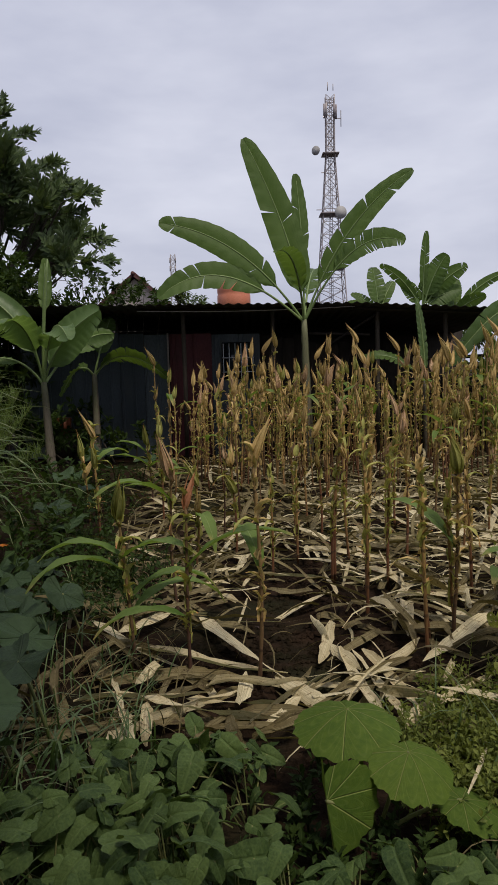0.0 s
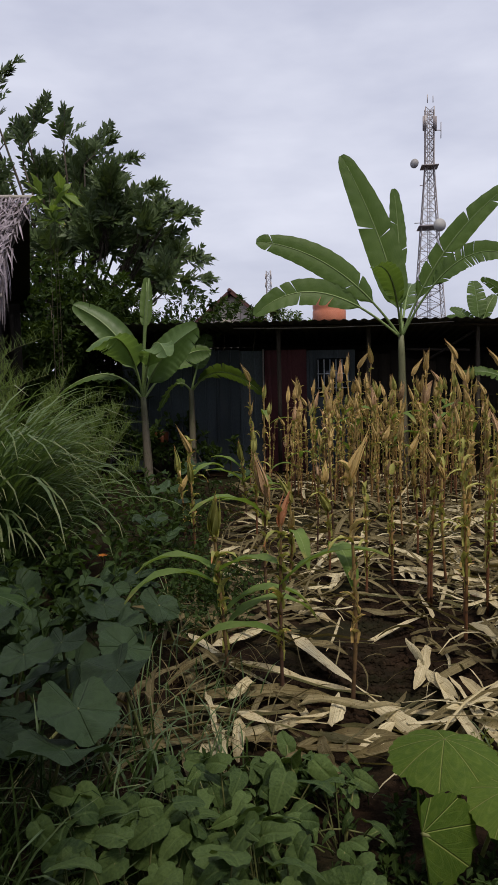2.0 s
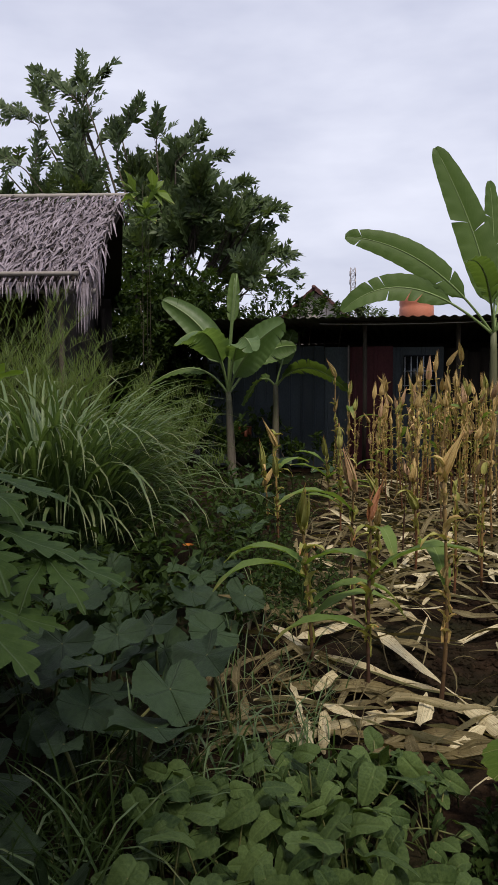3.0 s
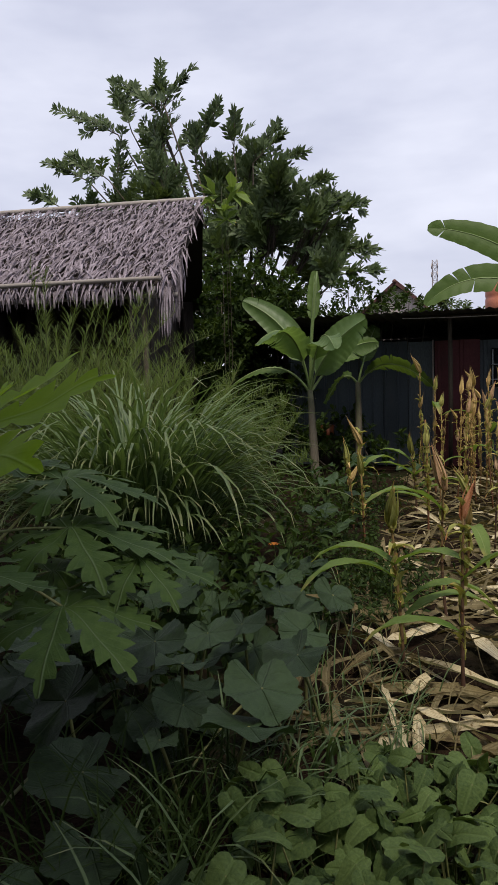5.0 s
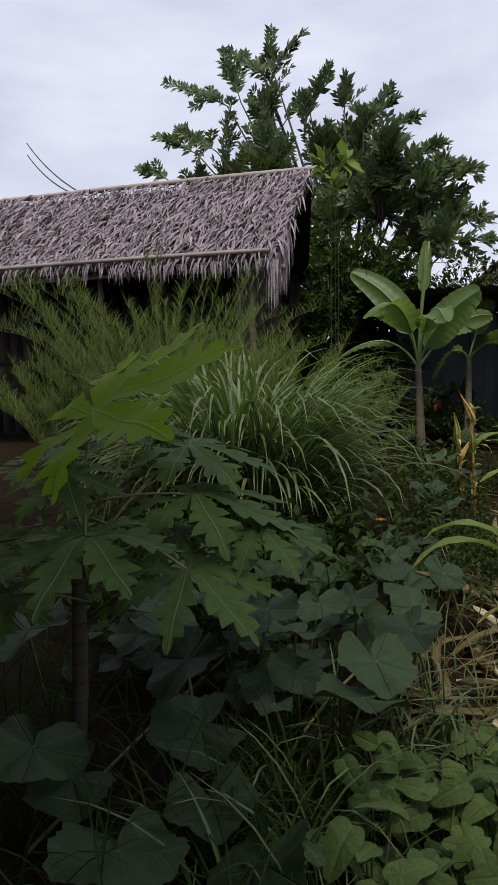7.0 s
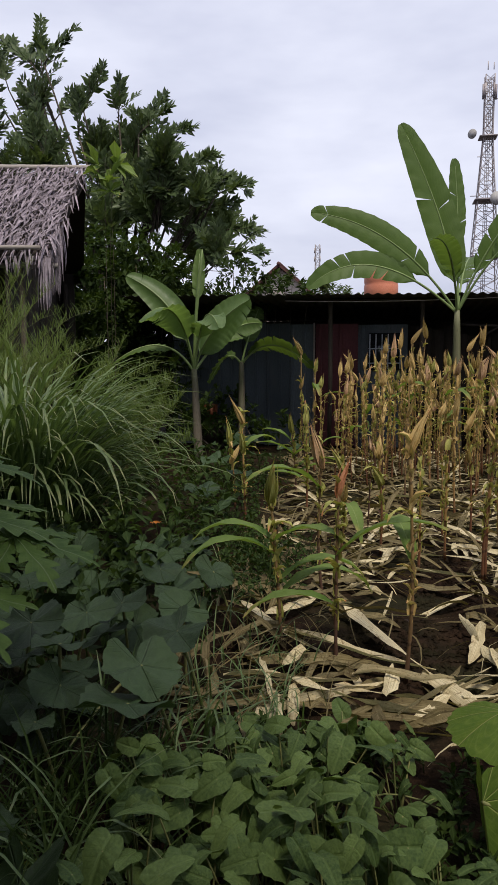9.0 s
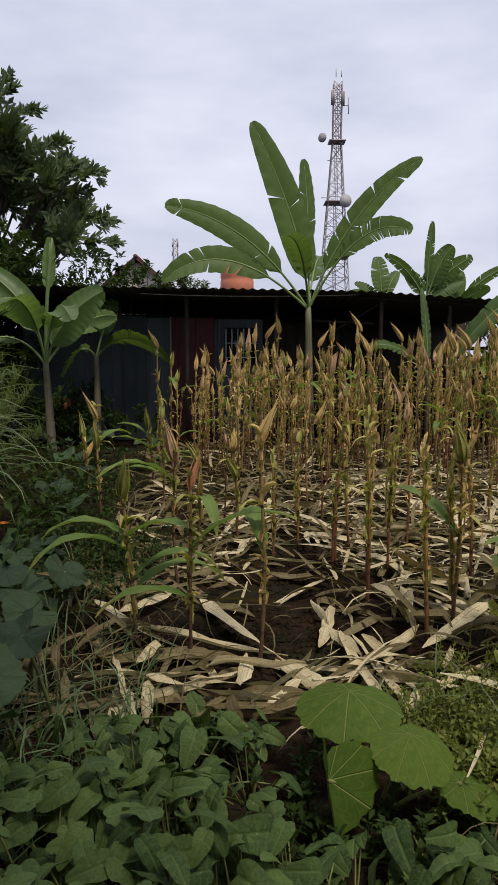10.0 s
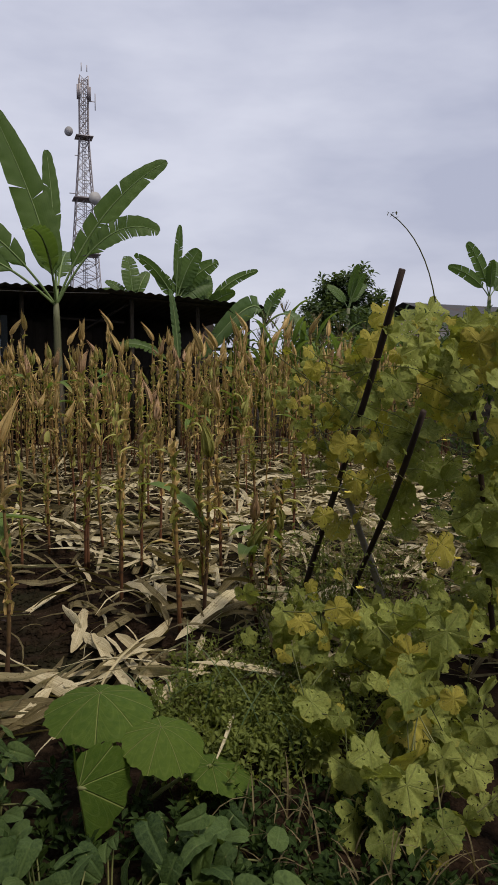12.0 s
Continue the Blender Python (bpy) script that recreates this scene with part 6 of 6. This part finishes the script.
# ---- low weeds and grass tufts ----
def weed_patch(name, label, boxes, count, seed, material, high=0.22, size=0.035):
    rng = random.Random(seed)
    form = Form()
    for k in range(count):
        x0, x1, y0, y1 = rng.choice(boxes)
        x, y = rng.uniform(x0, x1), rng.uniform(y0, y1)
        h = high * rng.uniform(0.35, 1.1)
        top = np.array([x + rng.gauss(0, 0.45) * h, y + rng.gauss(0, 0.45) * h, h])
        tube(form, [(x, y, -0.01), ((x + top[0]) / 2, (y + top[1]) / 2, h * 0.55), top], np.array([0.0022, 0.0018, 0.001]), 4, False)
        leaf_spray(form, (x, y, h * 0.15), top, rng.randint(6, 11), size, rng)
    solid(name, form, material, label, "weeds", None, "", "stuff")


def grass_patch(name, label, boxes, count, seed, material, long=0.3, half=0.003):
    rng = random.Random(seed)
    form = Form()
    for k in range(count):
        x0, x1, y0, y1 = rng.choice(boxes)
        p, side = arch((rng.uniform(x0, x1), rng.uniform(y0, y1), -0.01), rng.uniform(0, 360), long * rng.uniform(0.5, 1.3), rng.uniform(55, 88), rng.uniform(-60, 30), 7, 1.6, 0.8, rng)
        p[1:, 2] = np.maximum(p[1:, 2], 0.008)
        ribbon(form, p, half * np.array([0.8, 1, 1, 0.95, 0.8, 0.5, 0.1]), side, 0.4, rng=rng)
    solid(name, form, material, label, "grass", None, "", "stuff")


weed_patch("weeds", "fine yellow-green weeds on the plot's edge", [(0.55, 1.35, 2.0, 2.85), (0.75, 1.6, 2.3, 3.2), (0.5, 1.2, 2.1, 2.7)], 850, 91, WEED, 0.17, 0.030)
# the dark weeds and grass below have deep shade in their leaf colour
weed_patch("weeds", "low dark weeds under the broad leaves", [(0.0, 0.8, 1.3, 2.1), (0.3, 1.0, 1.0, 1.6), (-0.6, 0.3, 1.8, 2.5)], 300, 99, SHADED_LEAF, 0.12, 0.045)
weed_patch("weeds", "small green weeds among the leaves", [(-1.4, -0.9, 3.6, 5.6), (-1.9, -1.2, 5.0, 8.0), (-1.3, -0.6, 4.0, 5.0), (-2.4, -1.4, 7.0, 9.6)], 420, 92, SHADED_LEAF, 0.3, 0.05)
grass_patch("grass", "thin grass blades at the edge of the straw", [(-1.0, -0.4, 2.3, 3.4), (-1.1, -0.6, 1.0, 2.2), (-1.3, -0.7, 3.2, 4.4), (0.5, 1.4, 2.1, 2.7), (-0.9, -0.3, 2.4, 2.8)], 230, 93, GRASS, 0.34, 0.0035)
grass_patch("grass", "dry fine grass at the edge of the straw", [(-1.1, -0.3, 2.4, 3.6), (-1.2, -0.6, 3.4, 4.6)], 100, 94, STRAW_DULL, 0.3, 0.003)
grass_patch("grass", "long dark green grass under the vines", [(-2.4, -0.7, 0.9, 2.0), (-3.2, -1.2, 2.0, 4.2), (-1.3, -0.8, 1.4, 2.3)], 650, 95, SHADED_LEAF, 0.5, 0.004)
grass_patch("grass", "pale arching grass blades among the vines", [(-1.2, -0.75, 1.3, 2.1), (-1.0, -0.7, 1.9, 2.4)], 70, 101, GRASS, 0.5, 0.006)
weed_patch("weeds", "small pale-leaved weeds under the vines", [(-1.25, -1.0, 1.35, 1.6)], 16, 102, WEED, 0.16, 0.035)
grass_patch("grass", "dry bent grass over the dark soil", [(0.55, 1.35, 1.25, 1.95)], 170, 103, STRAW_DULL, 0.2, 0.003)
weed_patch("weeds", "low dark weeds over the bare soil", [(0.5, 1.3, 1.2, 2.0)], 190, 104, SHADED_LEAF, 0.10, 0.04)
weed_patch("undergrowth", "dense dark undergrowth around the lemon grass", [(-4.6, -1.4, 4.0, 6.6), (-5.5, -1.8, 6.0, 9.6), (-3.6, -1.4, 2.6, 4.2)], 620, 96, SHADED_LEAF, 0.55, 0.10)
weed_patch("undergrowth", "dense dark undergrowth beside the maize", [(5.2, 8.5, 5.0, 9.5), (3.2, 6.0, 2.2, 5.0)], 500, 97, SHADED_LEAF, 0.7, 0.10)


# ---- the trellis with gourd vines ----
trellis = thing("trellis", "leaning dark sticks overgrown with yellowing gourd vines", "trellis", at(0, 0))
for a, b, r, mat in [
    ((1.46, 3.30, -0.05), (1.53, 2.45, 1.83), 0.014, STICK), ((1.75, 3.31, -0.05), (1.64, 2.42, 1.27), 0.013, STICK), ((1.60, 3.02, 0.85), (1.95, 2.98, -0.05), 0.018, BAMBOO),
    ((2.25, 2.6, -0.05), (2.1, 2.75, 1.4), 0.013, STICK), ((2.6, 2.9, -0.05), (2.75, 2.8, 1.75), 0.014, STICK),
]:
    pole("stick", a, b, r, mat, trellis, "" if mat is STICK else "split grey bamboo cane")
vine = thing("gourd_vine", "gourd vine with holed yellowing leaves on a trellis", "gourd plant", at(0, 0))
rnd = random.Random(23)
strands = Form()
GOURD_ZONES = [  # x, y, z ranges, count, share of yellow leaves, size
    ((1.45, 1.85), (2.6, 2.95), (1.0, 1.55), 14, 0.45, 0.08), ((1.75, 2.6), (2.35, 2.8), (1.05, 1.62), 76, 0.22, 0.092), ((1.82, 2.6), (2.1, 2.7), (0.3, 1.1), 75, 0.10, 0.098),
    ((1.15, 1.75), (2.3, 2.75), (0.08, 0.40), 46, 0.15, 0.072), ((1.25, 2.0), (1.85, 2.35), (0.06, 0.52), 56, 0.10, 0.085), ((1.0, 1.5), (1.75, 2.2), (0.05, 0.30), 40, 0.15, 0.085), ((1.0, 1.4), (2.45, 2.9), (0.2, 0.5), 14, 0.5, 0.06),
    ((0.98, 1.5), (1.5, 1.8), (0.05, 0.25), 16, 0.2, 0.08), ((1.5, 1.9), (2.7, 3.0), (0.55, 1.05), 8, 0.6, 0.08), ((1.9, 3.0), (2.7, 3.2), (0.9, 1.70), 55, 0.2, 0.092), ((2.0, 2.9), (2.6, 3.0), (0.1, 0.9), 45, 0.1, 0.098),
    ((1.22, 1.6), (2.7, 3.05), (0.95, 1.5), 60, 0.45, 0.036), ((1.3, 1.9), (2.75, 3.2), (0.85, 1.4), 60, 0.35, 0.034), ((1.4, 2.2), (2.4, 2.8), (0.9, 1.65), 70, 0.4, 0.03), ((1.1, 1.9), (2.1, 2.6), (0.1, 0.6), 70, 0.2, 0.032),
]
for (x0, x1), (y0, y1), (z0, z1), count, share, size in GOURD_ZONES:
    last = None
    for k in range(count):
        p = (rnd.uniform(x0, x1), rnd.uniform(y0, y1), rnd.uniform(z0, z1))
        meshes = YELLOWS if rnd.random() < share else GOURDS
        m = facing(p, (rnd.uniform(-0.8, 0.8), -rnd.uniform(0.0, 0.7), -1), (rnd.gauss(-0.25, 0.7), -1, rnd.gauss(0.65, 0.75)), size * rnd.uniform(0.55, 1.2))
        part("leaf", rnd.choice(meshes), None, vine, "", m)
        if last is not None and math.dist(last, p) < 0.3 and rnd.random() < 0.7:
            petiole(strands, last, p, 0.0022, rnd.uniform(-0.25, 0.15))
        last = p if rnd.random() < 0.8 else None
for x, z, size, yellow in [(1.52, 1.54, 0.075, 1), (1.60, 1.66, 0.085, 1), (1.51, 1.27, 0.115, 0), (1.67, 1.37, 0.10, 0), (1.58, 1.07, 0.10, 1), (1.42, 1.10, 0.08, 1), (1.76, 1.15, 0.12, 0), (1.75, 0.81, 0.13, 0),
                          (1.77, 1.52, 0.11, 0), (1.51, 0.93, 0.07, 1), (1.35, 0.78, 0.06, 1), (1.84, 1.00, 0.12, 0), (1.90, 1.35, 0.12, 1), (1.29, 1.42, 0.05, 1), (1.66, 1.58, 0.08, 0), (1.86, 1.68, 0.10, 0)]:
    part("leaf", rnd.choice(YELLOWS if yellow else GOURDS), None, vine, "yellowed holed leaf" if yellow else "", facing((x, 2.72 + rnd.uniform(-0.06, 0.06), z), (rnd.uniform(-0.3, 0.3), -0.2, -1), (rnd.uniform(-0.35, 0.15), -1, rnd.uniform(0.1, 0.5)), size))
tangle = Form()
for k in range(75):
    x, y = rnd.uniform(1.25, 2.2), rnd.uniform(2.45, 2.95)
    p, side = arch((x, y, rnd.choice((rnd.uniform(0.95, 1.62), rnd.uniform(0.1, 0.9)))), rnd.uniform(0, 360), rnd.uniform(0.12, 0.4), rnd.uniform(-60, 60), rnd.uniform(-80, 60), 6, 1.2, 2.5, rnd)
    tube(tangle, p, 0.0016, 4, False)
    leaf_spray(tangle, p[1], p[5], rnd.randint(4, 8), rnd.uniform(0.016, 0.034), rnd)
part("tangle", tangle, WEED, vine, "tangle of thin shoots and tiny pale leaves", kind="stuff")
tube(strands, bez((1.72, 2.5, 1.70), (1.66, 2.5, 1.95), (1.48, 2.48, 2.03), 9), np.linspace(0.003, 0.002, 9), 5)
leaf_spray(strands, (1.54, 2.49, 2.02), (1.46, 2.48, 2.04), 7, 0.022, rnd)
for k in range(26):
    x, y = rnd.uniform(1.3, 2.3), rnd.uniform(2.5, 2.95)
    p, side = arch((x, y, rnd.uniform(0.9, 1.45)), rnd.uniform(20, 110), rnd.uniform(0.25, 0.6), rnd.uniform(-10, 40), rnd.uniform(-60, 30), 8, 1.2, 1.5, rnd)
    tube(strands, p, 0.0018, 4, False)
part("strand", strands, VINE_STEM, vine, "thin twisting vine strands", kind="stuff")
for k in range(12):
    flower = Form()
    for q in range(5):
        p, side = arch((0, 0, 0), q * 72, 0.022, 40, 10, 3, 1, 0, rnd)
        ribbon(flower, p, np.array([0.004, 0.009, 0.004]), side, 0.1)
    part("flower", flower, PETAL, vine, "small yellow flower", at(rnd.uniform(1.35, 2.1), rnd.uniform(2.35, 2.6), rnd.uniform(0.2, 1.6), rnd.uniform(0, 360)))
weed_patch("vine_tangle", "fine pale vine tangle before the maize", [(1.55, 2.4, 3.0, 4.2), (1.3, 1.9, 2.9, 3.5)], 160, 98, WEED, 0.55, 0.035)

blooms = thing("marigold", "small orange flower among weeds", "flower", at(-1.87, 5.15))
form, petals = Form(), Form()
tube(form, [(0, 0, 0), (0.01, 0, 0.1), (0, 0, 0.2)], 0.003, 5)
part("stem", form, VINE_STEM, blooms)
for q in range(9):
    p, side = arch((0, 0, 0.2), q * 40, 0.05, 40, -20, 4, 1, 0, rnd)
    ribbon(petals, p, np.array([0.008, 0.014, 0.014, 0.004]), side, 0.1)
part("petals", petals, FLOWER, blooms)


# ---- beyond the garden ----
def mast(name, label, x, y, base, height, w0, w1, bays, r):
    """A four-legged lattice mast, its legs and braces meeting at every bay."""
    m = thing(name, label, "mast", at(x, y, base))
    zs = [height * (1 - (1 - k / bays) ** 1.15) for k in range(bays + 1)]
    half = [(w0 + (w1 - w0) * min(1.0, (z / height) / 0.8)) / 2 for z in zs]
    corner = lambda k, c: np.array([(-1, 1, 1, -1)[c % 4] * half[k], (-1, -1, 1, 1)[c % 4] * half[k], zs[k]])
    for c in range(4):
        leg = Form()
        tube(leg, [corner(k, c) for k in range(bays + 1)], r, 6)
        part("leg", leg, STEEL, m)
        braces = Form()
        for k in range(bays):
            tube(braces, [corner(k, c), (corner(k, c) + corner(k + 1, c + 1)) / 2, corner(k + 1, c + 1)], r * 0.55, 4, False)
            tube(braces, [corner(k, c + 1), (corner(k, c + 1) + corner(k + 1, c)) / 2, corner(k + 1, c)], r * 0.55, 4, False)
            tube(braces, [corner(k, c), (corner(k, c) + corner(k, c + 1)) / 2, corner(k, c + 1)], r * 0.5, 4, False)
        part("bracing", braces, STEEL, m, kind="stuff")
    return m


tower = mast("radio_mast", "tall steel lattice mast with dishes and antennas", 18.15, 150, 0, 56.3, 7.6, 1.7, 22, 0.11)
for z, w in [(44.6, 3.4), (32.5, 4.6), (21.5, 5.6)]:
    deck = Form()
    box(deck, (-w / 2, -w / 2, z), (w / 2, w / 2, z + 0.18))
    part("platform", deck, STEEL, tower)


def dish(parent, x, y, z, r, turn):
    form = Form()
    s = np.linspace(0, 1, 5)
    rings = np.array([0.0, 0.0, 0.12, 0.3, 0.42]) * r
    tube(form, np.stack([0 * s, np.array([0.55, 0.3, 0.12, 0.05, 0.0]) * -r, 0 * s], 1), np.array([1.0, 1.02, 0.98, 0.75, 0.12]) * r, 20)
    part("dish", form, DISH, parent, "pale drum-shaped dish antenna", pose(x, y, z, 0, 0, turn))


dish(tower, -2.9, -1.0, 45.2, 0.9, -40)
dish(tower, 1.5, -2.8, 32.4, 1.25, 20)
ladder = Form()
for x in (-0.35, 0.0, 0.35):
    tube(ladder, [(x, 0, 0), (x, 0, 28), (x, 0, 56)], 0.06, 5)
for k in range(70):
    tube(ladder, [(-0.4, 0, 0.8 * k + 0.4), (0, 0, 0.8 * k + 0.4), (0.4, 0, 0.8 * k + 0.4)], 0.06, 4)
part("cable_ladder", ladder, STEEL, tower, "dark cable ladder up the middle")
for k, (dx, dz) in enumerate([(-1.3, 53.0), (-0.9, 53.2), (0.7, 53.1), (1.1, 52.8)]):
    form = Form()
    box(form, (dx - 0.18, -1.4, dz - 1.5), (dx + 0.18, -1.15, dz + 1.3))
    part("antenna", form, STEEL, tower, "upright panel antenna")
for a, b in [((-0.5, -0.85, 57.0), (-0.5, -0.85, 58.6)), ((0.6, -0.85, 57.0), (0.6, -0.85, 58.3)), ((2.2, -0.6, 50.0), (2.2, -0.6, 53.2)), ((0.9, -0.8, 51.6), (2.2, -0.6, 51.6)), ((-2.0, -1.2, 40.8), (-1.4, -1.2, 40.8)), ((-3.1, -1.2, 33.4), (-1.8, -1.2, 33.4))]:
    form = Form()
    tube(form, [a, (np.array(a) + b) / 2, b], 0.09, 5)
    part("rod", form, STEEL, tower)

distant = mast("radio_mast", "slim lattice mast far beyond the roofs", -35.2, 350, 0, 57, 5.0, 2.2, 14, 0.16)
for z in (50, 54):
    form = Form()
    box(form, (-1.6, -1.4, z - 1.2), (-1.1, -1.1, z + 1.2))
    part("antenna", form, STEEL, distant)
    form = Form()
    box(form, (1.1, -1.4, z - 1.2), (1.6, -1.1, z + 1.2))
    part("antenna", form, STEEL, distant)

tank = thing("water_tank", "orange plastic water tank on a steel stand", "water tank", at(-0.34, 20.6))
form = Form()
tube(form, [(0, 0, z) for z in (3.25, 3.3, 3.55, 3.6, 3.65, 3.9, 3.95, 4.0, 4.2, 4.3, 4.36)], np.array([0.46, 0.48, 0.48, 0.465, 0.48, 0.48, 0.465, 0.48, 0.47, 0.36, 0.22]), 28)
body = part("body", form, ORANGE, tank, "orange ribbed plastic tank")
form = Form()
tube(form, [(0, 0, 4.34), (0, 0, 4.41), (0, 0, 4.44)], np.array([0.2, 0.2, 0.15]), 20)
part("lid", form, ORANGE, tank)
for a in range(4):
    q = math.radians(45 + 90 * a)
    form = Form()
    tube(form, [(0.45 * math.cos(q), 0.45 * math.sin(q), -0.05), (0.45 * math.cos(q), 0.45 * math.sin(q), 1.6), (0.45 * math.cos(q), 0.45 * math.sin(q), 3.25)], 0.04, 6)
    part("leg", form, STEEL, tank)

house = thing("house", "house with a pale gable and a dark tiled roof", "house", at(-6.3, 40.5))
form = Form()
form.add([(-2.0, 0, 0), (2.0, 0, 0), (2.0, 0, 5.25), (0, 0, 6.62), (-2.0, 0, 4.9), (-2.0, 8, 0), (2.0, 8, 0), (2.0, 8, 4.9), (0, 8, 6.62), (-2.0, 8, 4.9)], [(0, 1, 2, 3, 4), (9, 8, 7, 6, 5), (0, 5, 6, 1), (1, 6, 7, 2), (4, 9, 5, 0)], [(0, 0)] * 10)
part("wall", form.mesh("wall", False), PLASTER, house)
for hand in (-1, 1):
    form = Form()
    v = [(0, -0.5, 6.72), (hand * 2.6, -0.5, 4.55), (hand * 2.6, -0.5, 4.70), (0, -0.5, 6.90), (0, 8.5, 6.72), (hand * 2.6, 8.5, 4.55), (hand * 2.6, 8.5, 4.70), (0, 8.5, 6.90)]
    form.add(v, [(0, 1, 2, 3), (7, 6, 5, 4), (3, 2, 6, 7), (0, 4, 5, 1), (1, 5, 6, 2)], [(0, 0)] * 8)
    part("roof", form.mesh("roof", False), TILE, house)
form = Form()
tube(form, [(0, -0.55, 6.86), (0, 4, 6.86), (0, 8.5, 6.86)], 0.12, 8)
part("ridge_tile", form, TILE, house)
low = thing("house", "low house with a grey roof half hidden by leaves", "house", at(19.6, 25.0))
form = Form()
box(form, (-2.0, 0, 0), (3.5, 5, 3.3))
part("wall", form, PLASTER, low)
form = Form()
v = [(-2.4, -0.5, 3.25), (3.9, -0.5, 3.25), (3.9, 2.5, 4.0), (-2.4, 2.5, 4.0), (3.9, 5.5, 3.25), (-2.4, 5.5, 3.25)]
form.add(v, [(0, 1, 2, 3), (3, 2, 4, 5), (0, 5, 4, 1)], [(p[0], p[1]) for p in v])
part("roof", form.mesh("roof", False), ROOFING, low)
for a, b in [((-13.6, 13.2, 6.62), (-9.15, 9.88, 4.50)), ((-13.6, 13.2, 6.90), (-9.0, 9.91, 4.50))]:
    form = Form()
    tube(form, bez(a, (np.array(a) + b) / 2 + np.array([0, 0, -0.25]), b, 14), 0.014, 5)
    solid("cable", form, CABLE, "thin black overhead power cable", "cable", None, "overhead cables")
